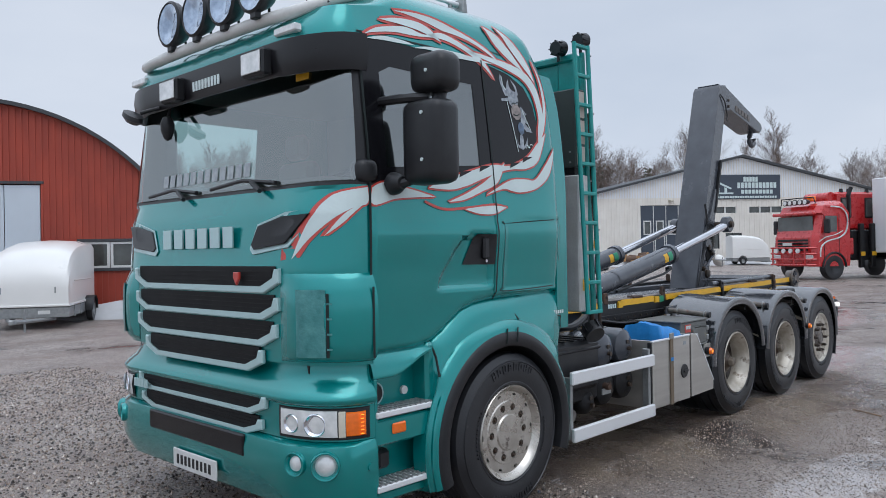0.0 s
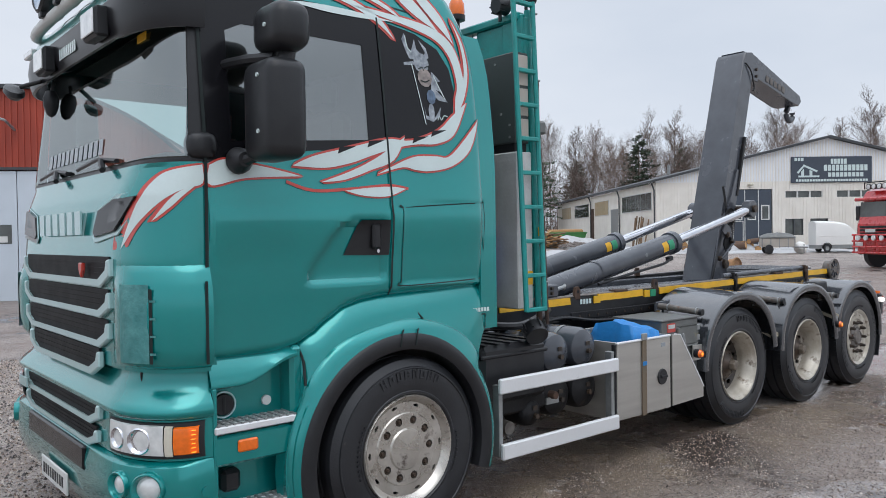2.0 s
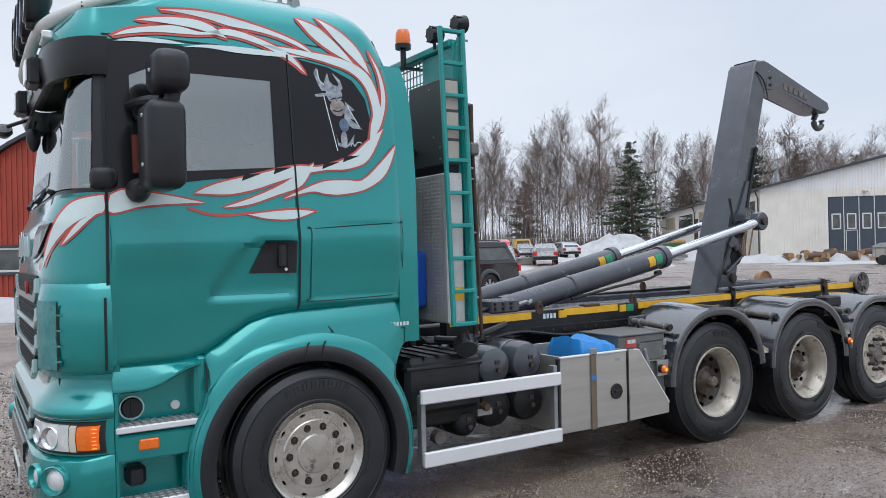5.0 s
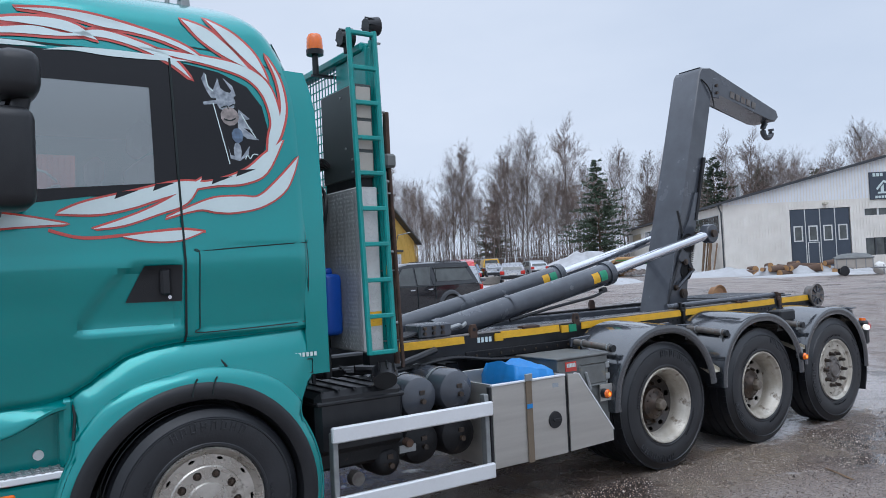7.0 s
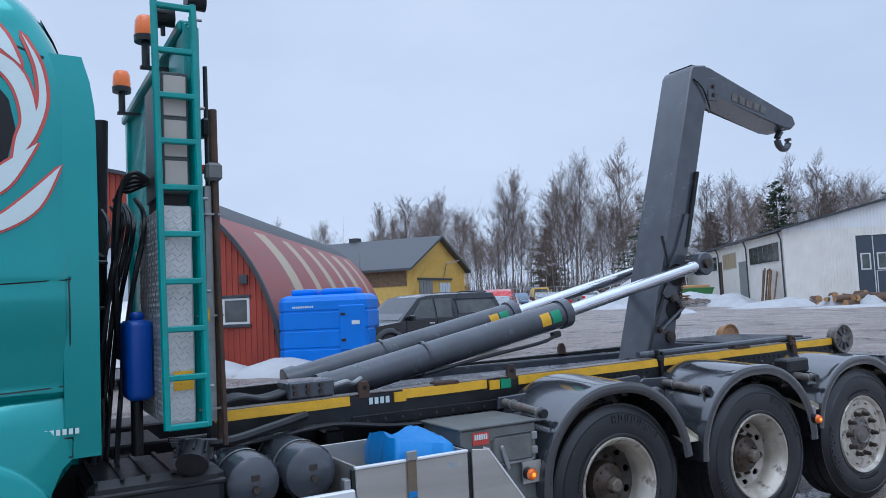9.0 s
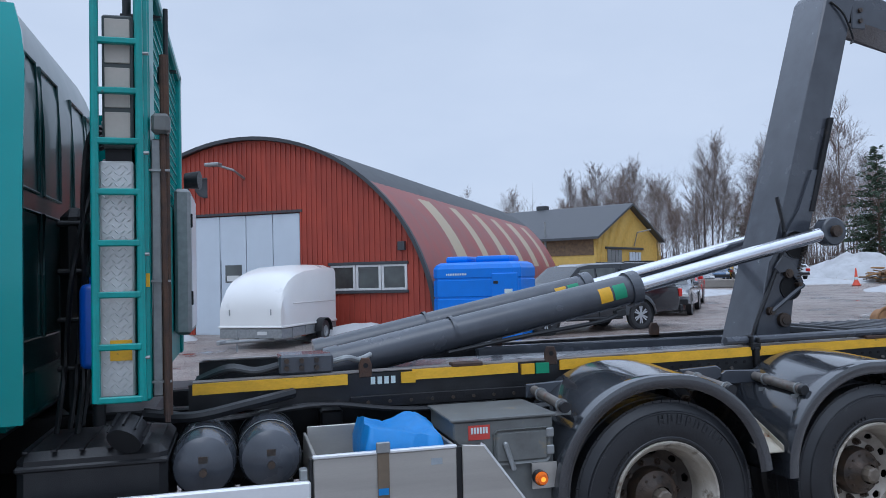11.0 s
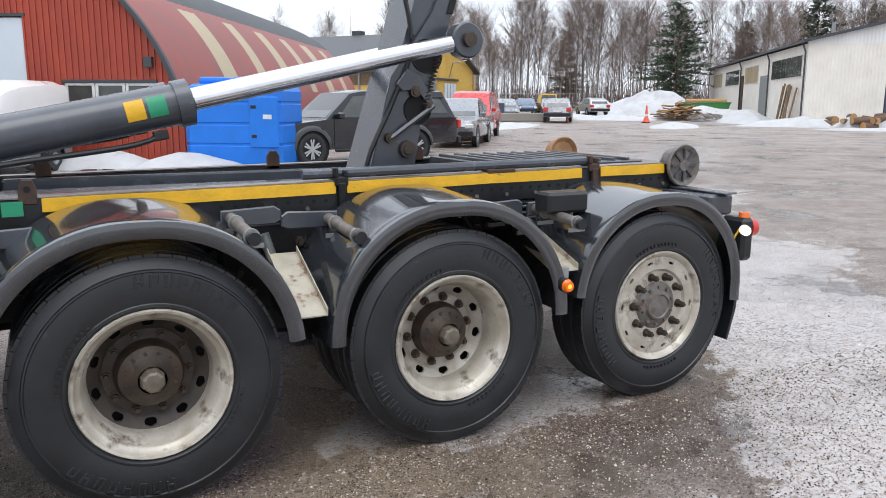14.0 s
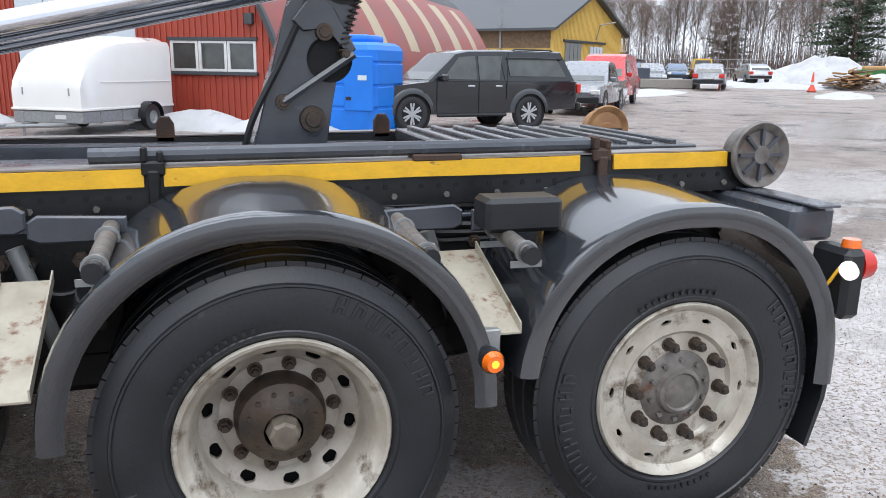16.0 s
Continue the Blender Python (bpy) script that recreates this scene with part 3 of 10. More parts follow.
tw = rs.uniform(0, 6.283, N)
pz = np.array([ground_z(a_, b_) for a_, b_ in zip(px.tolist(), py.tolist())]) - 0.0075
shape = np.array([(1, 0, 0), (0, 0.8, 0), (-0.9, 0, 0), (0, -1, 0), (0.1, 0.1, 0.95)])
jit = rs.uniform(0.75, 1.3, (N, 5, 1))
base = shape[None] * jit * ps[:, None, None]
co_, si_ = np.cos(tw)[:, None], np.sin(tw)[:, None]
sv = np.stack([px[:, None] + base[..., 0] * co_ - base[..., 1] * si_, py[:, None] + base[..., 0] * si_ + base[..., 1] * co_, pz[:, None] + base[..., 2]], -1).reshape(-1, 3)
tri = np.array([(0, 1, 4), (1, 2, 4), (2, 3, 4), (3, 0, 4)])
sf = (np.arange(N)[:, None, None] * 5 + tri[None]).reshape(-1, 3)
me = bpy.data.meshes.new("loose_stones")
me.from_pydata(sv.tolist(), [], sf.tolist())


def pebble_mat():
    m = bpy.data.materials.new("wet_pebbles")
    m.use_nodes = True
    n, l = m.node_tree.nodes, m.node_tree.links
    g = n.new("ShaderNodeNewGeometry")
    r = n.new("ShaderNodeValToRGB")
    e = r.color_ramp.elements
    e[0].color, e[1].color = (0.030, 0.024, 0.021, 1), (0.62, 0.55, 0.49, 1)
    for pos, col in ((0.36, (0.07, 0.055, 0.048, 1)), (0.52, (0.22, 0.16, 0.125, 1)), (0.8, (0.42, 0.34, 0.28, 1))):
        e.new(pos).color = col
    l.new(g.outputs["Random Per Island"], r.inputs[0])
    l.new(r.outputs[0], n["Principled BSDF"].inputs["Base Color"])
    n["Principled BSDF"].inputs["Roughness"].default_value = 0.16
    return m


me.materials.append(pebble_mat())
tagged(new("loose_stones", me), "loose wet pebbles on the yard", "gravel", kind="stuff")
# twigs of wood on the ground
for x, y, a, L in ((4.38, -1.12, 62, 0.34), (5.25, -1.6, 15, 0.22), (9.1, -0.3, 20, 0.3)):
    d = Vector((math.cos(radians(a)), math.sin(radians(a)), 0)) * L / 2
    c = Vector((x, y, ground_z(x, y) + 0.006))
    tagged(part("wood_splinter", pipe(geo(), [c - d, c + d * 0.1 + Vector((0, 0.012, 0.004)), c + d], 0.007, 5), PLANK), "pale wood splinter lying on the gravel", "stick", "splinters")


def snow_heap(x, y, rx, ry, h, turn=0.0, seed=1, label="heap of old snow at the edge of the yard", rough=0.25, n=34):
    bm = geo()
    ca, sa = math.cos(radians(turn)), math.sin(radians(turn))
    rows = []
    for j in range(13):
        t = j / 12
        row = []
        for k in range(n):
            a = 2 * math.pi * k / n
            w = 1 + 0.22 * noise.noise(Vector((2 * math.cos(a), 2 * math.sin(a), seed)))
            px, py = rx * t * w * math.cos(a), ry * t * w * math.sin(a)
            X, Y = x + px * ca - py * sa, y + px * sa + py * ca
            f = (1 - t ** 1.5) ** 1.1
            z = h * f * (1 + rough * noise.noise(Vector((X * 0.8, Y * 0.8, seed))) + 0.5 * rough * noise.noise(Vector((X * 2.5, Y * 2.5, seed)))) - 0.06 * (t > 0.99)
            row.append(Vector((X, Y, ground_z(X, Y) + z)))
        rows.append(row)
    loft(bm, rows, True)
    return tagged(part("snow_mound", bm, SNOW, None, "", 1.5), label, "snow", "snow heaps")

# ---- the hook-lift truck: x runs from its nose to its tail, the near side faces -y ----
YC, SIDE = 1.08, -0.21
truck = thing("hooklift_truck", (2.6, YC, 0), "teal four-axle hook-lift truck with flame decals, standing empty on wet gravel", "truck")


def side_in(z):
    """How far the cab's side leans in at a height."""
    if z < 2.1:
        return 0.0
    if z < 2.9:
        return 0.085 * ((z - 2.1) / 0.8) ** 1.3
    if z < 3.08:
        return 0.085 + 0.04 * (z - 2.9) / 0.18
    k = min(1.0, (z - 3.08) / 0.30)
    return 0.125 + 0.60 * (1 - math.sqrt(max(0.0, 1 - k * k)))


def nose(z):
    lev = ((1.0, -1.57), (1.6, -1.575), (1.9, -1.55), (2.03, -1.50), (2.07, -1.485), (2.86, -1.39), (2.875, -1.53), (2.95, -1.52), (3.05, -1.43), (3.15, -1.26), (3.24, -1.0), (3.31, -0.75), (3.36, -0.45), (3.38, -0.2))
    for (z0, x0), (z1, x1) in zip(lev, lev[1:]):
        if z <= z1:
            return x0 + (x1 - x0) * max(0.0, (z - z0) / (z1 - z0))
    return lev[-1][1]


def tail(z):
    if z < 2.6:
        return 0.52
    k = min(1.0, (z - 2.6) / 0.80)
    return 0.52 - 0.62 * (1 - math.sqrt(1 - k * k))


CA, CB = 0.30, 0.42


def corner_a(z):
    return 0.30 if z > 3.06 else max(0.09, min(0.30, -1.285 - nose(z)))


def corner_b(z):
    return 0.42 if z < 2.05 or z > 2.87 else 0.34


def ease(t):
    t = max(0.0, min(1.0, t))
    return t * t * (3 - 2 * t)


def along(x, knots):
    """Smooth height of a line of (x, value) knots."""
    if x <= knots[0][0]:
        return knots[0][1]
    for (x0, v0), (x1, v1) in zip(knots, knots[1:]):
        if x <= x1:
            return v0 + (v1 - v0) * (0.5 * ease((x - x0) / (x1 - x0)) + 0.5 * (x - x0) / (x1 - x0))
    return knots[-1][1]


DOOR_FOOT = ((-1.30, 1.112), (-0.93, 1.116), (-0.80, 1.138), (-0.72, 1.183), (-0.62, 1.252), (-0.517, 1.314), (-0.39, 1.348), (-0.253, 1.363), (0.05, 1.371), (0.55, 1.378))
POCKET_FRONT = ((1.44, -0.745), (1.486, -0.771), (1.534, -0.741), (1.669, -0.649), (1.737, -0.587), (1.775, -0.505), (1.79, -0.38))


def relief(x, z):
    """How far the pressed side stands out: a crease under the windows, a hollow round the handle, a tucked-in foot."""
    if z > 2.12 or x < -1.275:
        return 0.0
    out = 0.016 * ease((z - 1.55) / 0.26) * ease((2.12 - z) / 0.26)
    crease = 1.805 + 0.028 * (x + 1.29)
    out += 0.010 * ease((crease + 0.035 - z) / 0.05) - 0.034 * ease((1.72 - z) / 0.66)
    foot = along(x, DOOR_FOOT)
    k = max(0.0, min(1.0, (foot + 0.055 - z) / 0.065))
    out -= 0.095 * (1 - math.sqrt(max(0.0, 1 - k * k)))
    if x < -0.238:
        d = min(x - along(z, POCKET_FRONT), 1.792 - z, z - 1.440)
        out -= 0.030 * ease(d / 0.045) * ease((-0.25 - x) / 0.04)
    elif -0.165 < x < 0.50:
        d = min(x + 0.158, 0.492 - x, z - 1.412, 1.868 + 0.05 * (x + 0.15) - z)
        out -= 0.009 * ease(d / 0.022)
    return out * ease((x + 1.272) / 0.03)


def skin_y(x, z):
    """The near side of the cab as a height field over x and z."""
    y0 = SIDE + side_in(z) - relief(x, z)
    xf, xr = nose(z) + corner_a(z), tail(z) - 0.10
    if x < xf:
        k = min(1.0, (xf - x) / corner_a(z))
        return y0 + corner_b(z) * (1 - math.sqrt(max(0.0, 1 - k * k)))
    if x > xr:
        k = min(1.0, (x - xr) / 0.10)
        return y0 + 0.10 * (1 - math.sqrt(max(0.0, 1 - k * k)))
    return y0


SIDE_X = [-1.270, -1.245, -1.22, -1.19] + [-1.16 + 0.027 * k for k in range(31)] + [-0.318 + 0.032 * k for k in range(20)]
WIN0 = 16 + 4
WIN1 = WIN0 + 30


def ring(z, off=0.0, rear=None):
    """Plan outline of the cab at a height, from the middle of the nose round the near side to the middle of the back, then mirrored."""
    y0, xf, xr = SIDE + side_in(z) - off, nose(z) - off, (tail(z) if rear is None else rear) + off
    ca, cb = corner_a(z), corner_b(z)
    pts = [(xf, YC + (y0 + cb - YC) * k / 6) for k in range(7)]
    pts += [(xf + ca * (1 - math.cos(a)), y0 + cb * (1 - math.sin(a))) for a in (math.pi / 2 * k / 9 for k in range(1, 10))]
    x0, x1 = xf + ca, xr - 0.10
    if x0 < -1.18:
        pts += [(x, y0 - relief(x, z)) for x in SIDE_X]
    else:
        pts += [(x0 + (x1 - x0) * k / (len(SIDE_X) + 1), y0) for k in range(1, len(SIDE_X) + 1)]
    pts += [(x1, y0 - relief(x1, z))]
    pts += [(x1 + 0.10 * math.sin(a), y0 - relief(x1, z) * math.cos(a) + 0.10 * (1 - math.cos(a))) for a in (math.pi / 2 * k / 4 for k in range(1, 5))]
    pts += [(xr, y0 + 0.10 + (YC - y0 - 0.10) * k / 3) for k in (1, 2)]
    near = [Vector((x, y, z)) for x, y in pts] + [Vector((xr, YC, z))]
    far = [Vector((p.x, 2 * YC - p.y, z)) for p in near[1:-1]][::-1]
    return near + far


ZS = [round(1.08 + 0.015 * k, 3) for k in range(26)] + [round(1.475 + 0.03 * k, 3) for k in range(19)] + [2.03, 2.05, 2.07, 2.14, 2.3, 2.45, 2.6, 2.74, 2.82, 2.86, 2.875, 2.92, 2.98, 3.05, 3.1, 3.15, 3.2, 3.24, 3.28, 3.31, 3.335, 3.355, 3.37]
rings = [ring(z) for z in ZS]
NR = len(rings[0])
RI0, RI1 = ZS.index(2.07), ZS.index(2.86)
WI0, WI1 = ZS.index(2.14), ZS.index(2.74)


def mirrored(k):
    return k if k <= NR // 2 else NR - 1 - k


def cab_hole(i, k):
    j = mirrored(k)
    if RI0 <= i < RI1 and j < 13:
        return True
    return WI0 <= i < WI1 and WIN0 <= j < WIN1


def cab_mat(i, k):
    return 1 if RI0 - 1 <= i < RI1 + 1 and mirrored(k) < WIN0 + 1 else 0


cab = part("cab", loft(geo(), rings, True, True, True, cab_hole, cab_mat), [TEAL, BLACK_PLASTIC], truck, "teal sleeper cab with flame decals", 0.5)
# windscreen, wrapped round the front
wind = []
for z in (2.075, 2.2, 2.35, 2.5, 2.65, 2.855):
    r = ring(z, 0.004)
    wind.append([r[k] for k in range(-13, 14)])
def facing(ob, p, away):
    """Turn the sheet's faces away from, or towards, a point."""
    for f in ob.data.polygons:
        if ((f.center - Vector(p)).dot(f.normal) > 0) != away:
            f.flip()
    return ob


facing(part("windscreen", loft(geo(), wind, False), GLASS_FRONT, cab, "tinted curved windscreen"), (-0.4, YC, 2.3), True).visible_shadow = False
bars("windscreen_writing", cab, (nose(2.16) - 0.008, 1.75, 2.15), (1.12, 0.085), 12, GREY_DECAL, (0, -1, 0), (0.11, 0, 0.99), (-0.99, 0, 0.11), 0.3, 0.002)

# rear wall with pressed frames, its shade put into a darker teal, and side fairings behind it
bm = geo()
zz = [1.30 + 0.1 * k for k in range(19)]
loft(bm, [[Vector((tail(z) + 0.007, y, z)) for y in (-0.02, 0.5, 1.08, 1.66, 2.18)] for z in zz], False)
rear = part("rear_wall", bm, TEAL_SHADED, cab, "ribbed teal rear wall with its shade painted in", 0.9)
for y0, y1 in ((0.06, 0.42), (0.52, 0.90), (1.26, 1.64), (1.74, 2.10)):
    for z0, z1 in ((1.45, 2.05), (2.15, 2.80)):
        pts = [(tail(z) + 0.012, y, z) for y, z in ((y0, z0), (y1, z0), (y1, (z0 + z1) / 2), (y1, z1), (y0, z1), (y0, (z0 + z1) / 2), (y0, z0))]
        part("pressed_frame", pipe(geo(), pts, 0.010, 6), TEAL_SHADED, rear)
for s in (1, -1):
    rows = []
    for z in [1.12 + 0.12 * k for k in range(16)]:
        y = SIDE + side_in(z) + 0.012
        x0, x1 = tail(z) - 0.06, tail(z) + 0.085
        rows.append([Vector((x, yy if s > 0 else 2 * YC - yy, z)) for x, yy in ((x0, y), (x1, y + 0.012), (x1, y + 0.03), (x0, y + 0.02))])
    part("side_fairing", loft(geo(), rows, True, True, True), TEAL, cab, "teal side fairing", 0.4)

# inside of the cab
boxp("dashboard", -1.40, -1.02, 0.05, 2.1, 1.75, 2.12, INTERIOR, cab, 0.05)
boxp("back_wall", 0.30, 0.34, -0.02, 2.18, 1.2, 2.9, INTERIOR, cab, 0.0)
boxp("head_lining", -1.2, 0.34, 0.0, 2.16, 2.862, 2.87, INTERIOR, cab, 0.0)
for yy in (0.35, 1.8):
    bm = geo()
    box(bm, -0.72, -0.25, yy - 0.25, yy + 0.25, 1.75, 1.88, 0.04)
    box(bm, -0.36, -0.22, yy - 0.24, yy + 0.24, 1.85, 2.42, 0.05)
    box(bm, -0.36, -0.25, yy - 0.13, yy + 0.13, 2.44, 2.64, 0.04)
    part("seat", bm, INTERIOR, cab)
bm = geo()
lathe(bm, [(0.235 + 0.016 * math.cos(a), 0.016 * math.sin(a)) for a in (2 * math.pi * k / 8 for k in range(8))], (0, 0, 0), "z", 28, True)
rod(bm, (-0.22, 0, 0), (0.22, 0, 0), 0.014)
rod(bm, (0, 0, -0.25), (0, 0, 0.02), 0.03)
bmesh.ops.transform(bm, matrix=pose(-0.95, 0.38, 2.14, 0, -28, 0), verts=bm.verts[:])
part("steering_wheel", bm, BLACK_PLASTIC, cab)


def wrapped(name, poly, off, mat, parent, label="", holes=(), step=0.055, thick=0.0):
    """A flat shape drawn over x and z and laid on the cab's near side."""
    bm = geo()
    loops = []
    for pl in (poly, *holes):
        vs = [bm.verts.new((x, 0, z)) for x, z in pl]
        loops += [bm.edges.new((vs[k], vs[(k + 1) % len(vs)])) for k in range(len(vs))]
    bmesh.ops.triangle_fill(bm, edges=loops, use_beauty=True)
    xs, zs = [p[0] for p in poly], [p[1] for p in poly]
    for axis, lo, hi, st in ((0, min(xs), max(xs), step), (2, min(zs), max(zs), step)):
        v = lo + st
        while v < hi:
            no = (1, 0, 0) if axis == 0 else (0, 0, 1)
            co = (v, 0, 0) if axis == 0 else (0, 0, v)
            bmesh.ops.bisect_plane(bm, geom=bm.verts[:] + bm.edges[:] + bm.faces[:], plane_co=co, plane_no=no)
            v += st
    for v in bm.verts:
        v.co.y = skin_y(v.co.x, v.co.z) - off
    if thick:
        r = bmesh.ops.extrude_face_region(bm, geom=bm.faces[:])
        for e in r["geom"]:
            if isinstance(e, bmesh.types.BMVert):
                e.co.y += thick
    return part(name, bm, mat, parent, label, 0.9)


def arc_poly(pts, n=5):
    return [(p.x, p.y) for p in curve_pts([(x, z, 0) for x, z in pts], n)]


# black door-window surround and sleeper panel
band = [(-1.275, 2.06), (-0.24, 2.20), (0.02, 2.22), (0.15, 2.28), (0.25, 2.40), (0.285, 2.55), (0.26, 2.68), (0.18, 2.79), (0.02, 2.86), (-0.24, 2.90), (-1.275, 2.88)]
hole = [(-1.15, 2.155), (-0.36, 2.215), (-0.36, 2.735), (-0.5, 2.735), (-1.06, 2.735), (-1.15, 2.69)]
wrapped("window_surround", band, 0.004, BLACK_GLOSS, cab, "glossy black window surround", (hole,))
facing(wrapped("door_window", [(-1.17, 2.135), (-0.34, 2.195), (-0.34, 2.755), (-1.17, 2.755)], 0.001, GLASS_SIDE, cab, "tinted door window"), (-0.7, YC, 2.4), True).visible_shadow = False
far = [Vector((x, 2 * YC - skin_y(x, z) + 0.002, z)) for x, z in ((-1.17, 2.135), (-0.34, 2.195), (-0.34, 2.755), (-1.17, 2.755))]
bm = geo()
bm.faces.new([bm.verts.new(p) for p in far])
facing(part("door_window", bm, GLASS_CLEAR, cab), (-0.7, YC, 2.4), False).visible_shadow = False
def seam(pts, w=0.011, n=6, mat=None, off=0.0035, name="panel_gap"):
    line = curve_pts([(x, 0, z) for x, z in pts], n)
    bm = geo()
    rows = []
    for i, p in enumerate(line):
        d = (line[min(i + 1, len(line) - 1)] - line[max(i - 1, 0)]).normalized()
        nrm = Vector((-d.z, 0, d.x)) * w / 2
        rows.append([bm.verts.new((q.x, skin_y(q.x, q.z) - off, q.z)) for q in (p + nrm, p - nrm)])
    for a, b in zip(rows, rows[1:]):
        bm.faces.new((a[0], b[0], b[1], a[1]))
    part(name, bm, mat or SEAM, cab)


def lick(upper, lower, rim=0.015, step=0.075):
    """A pale lick of flame between two smooth edges that meet in points, with a thin red rim, on the cab's side."""
    up, low = arc_poly(upper, 5), arc_poly([upper[-1]] + list(lower) + [upper[0]], 5)
    line = up + low[1:-1]
    n = len(line)
    area = sum(line[k][0] * line[(k + 1) % n][1] - line[(k + 1) % n][0] * line[k][1] for k in range(n))
    wide = []
    for k, (x, z) in enumerate(line):
        (xa, za), (xb, zb) = line[k - 1], line[(k + 1) % n]
        dx, dz = xb - xa, zb - za
        ln = math.hypot(dx, dz) or 1.0
        w = rim * (1 if area > 0 else -1) / ln
        wide.append((x + dz * w, z - dx * w))
    if rim:
        wrapped("flame_rim", wide, 0.006, RED_DECAL, cab, step=step)
    wrapped("flame", line, 0.0095, WHITE_DECAL, cab, step=step)


# sweeping licks over the roof
lick([(-0.98, 3.087), (-0.79, 3.109), (-0.60, 3.102), (-0.35, 3.056), (-0.166, 2.999), (-0.06, 2.93)], [(-0.26, 3.005), (-0.42, 3.035), (-0.577, 3.045), (-0.705, 3.07), (-0.85, 3.085)])
lick([(-1.10, 3.009), (-0.953, 3.045), (-0.79, 3.056), (-0.685, 3.03), (-0.60, 2.965)], [(-0.77, 3.0), (-0.934, 3.01)])
lick([(-1.232, 2.895), (-1.138, 2.948), (-1.0, 2.985), (-0.88, 3.003), (-0.74, 2.985), (-0.59, 3.025), (-0.41, 2.99), (-0.23, 2.915), (-0.13, 2.80)], [(-0.25, 2.885), (-0.42, 2.955), (-0.60, 2.985), (-0.80, 2.962), (-1.0, 2.95), (-1.15, 2.92)])
lick([(-1.22, 2.872), (-1.10, 2.908), (-0.95, 2.912), (-0.84, 2.900)], [(-0.95, 2.890), (-1.08, 2.884)], 0.0)
lick([(-0.86, 2.880), (-0.72, 2.912), (-0.45, 2.922), (-0.12, 2.905)], [(-0.32, 2.890), (-0.55, 2.884), (-0.72, 2.893)], 0.0)
lick([(-0.16, 3.155), (-0.017, 3.11), (0.105, 3.01), (0.20, 2.90)], [(0.054, 2.965), (-0.068, 3.05)])
lick([(-0.027, 3.18), (0.134, 3.10), (0.247, 2.99), (0.31, 2.84)], [(0.20, 2.94), (0.09, 3.05)])
lick([(0.31, 3.0), (0.385, 2.85), (0.405, 2.68), (0.36, 2.52), (0.29, 2.41)], [(0.335, 2.55), (0.375, 2.68), (0.365, 2.84)])
# the ribbon round the sleeper panel and its tails along the door
lick([(-0.42, 2.955), (-0.183, 2.95), (0.136, 2.92), (0.30, 2.83), (0.362, 2.65), (0.345, 2.50), (0.27, 2.38)], [(0.285, 2.50), (0.308, 2.60), (0.27, 2.75), (0.17, 2.845), (-0.02, 2.895), (-0.20, 2.92)], 0.012)
lick([(-0.834, 2.053), (-0.709, 2.109), (-0.498, 2.164), (-0.241, 2.227), (-0.072, 2.232), (0.123, 2.30), (0.25, 2.40), (0.37, 2.49)], [(0.256, 2.291), (0.118, 2.226), (-0.031, 2.212), (-0.175, 2.184), (-0.352, 2.129), (-0.484, 2.084), (-0.643, 2.051)], 0.011)
for x, z in ((-0.52, 2.150), (-0.33, 2.195), (-0.02, 2.238), (0.12, 2.285)):
    wrapped("black_spike", [(x - 0.03, z + 0.016), (x + 0.075, z + 0.026), (x - 0.045, z - 0.022)], 0.010, BLACK_GLOSS, cab, step=0.2)
lick([(-0.675, 1.975), (-0.486, 2.042), (-0.316, 2.122), (-0.115, 2.250)], [(-0.199, 2.115), (-0.356, 2.052), (-0.526, 1.994)], 0.010)
lick([(-0.321, 2.03), (-0.212, 2.080), (-0.057, 2.140), (0.10, 2.152), (0.20, 2.155), (0.32, 2.253), (0.46, 2.395)], [(0.372, 2.204), (0.228, 2.102), (0.06, 2.064), (-0.051, 2.066), (-0.142, 2.077)], 0.010)
seam([(-0.872, 1.972), (-0.72, 1.932), (-0.494, 1.946), (-0.249, 1.972), (-0.11, 1.958)], 0.016, 5, RED_DECAL, 0.006, "flame_rim")
lick([(-0.535, 1.936), (-0.383, 1.955), (-0.23, 1.966), (-0.128, 1.957)], [(-0.253, 1.913), (-0.405, 1.911)], 0.008)
lick([(-1.266, 2.036), (-1.19, 2.066), (-1.058, 2.050), (-0.938, 2.032), (-0.781, 2.001)], [(-0.94, 1.993), (-1.107, 1.978), (-1.266, 1.942)], 0.010)
lick([(-1.565, 1.652), (-1.546, 1.766), (-1.516, 1.884), (-1.469, 1.968), (-1.415, 2.012), (-1.298, 2.036)], [(-1.298, 1.951), (-1.373, 1.926), (-1.444, 1.881), (-1.497, 1.818), (-1.536, 1.745)], 0.010, 0.022)
lick([(-1.490, 1.776), (-1.434, 1.872), (-1.383, 1.920), (-1.31, 1.955)], [(-1.373, 1.900), (-1.426, 1.842)], 0.011, 0.022)
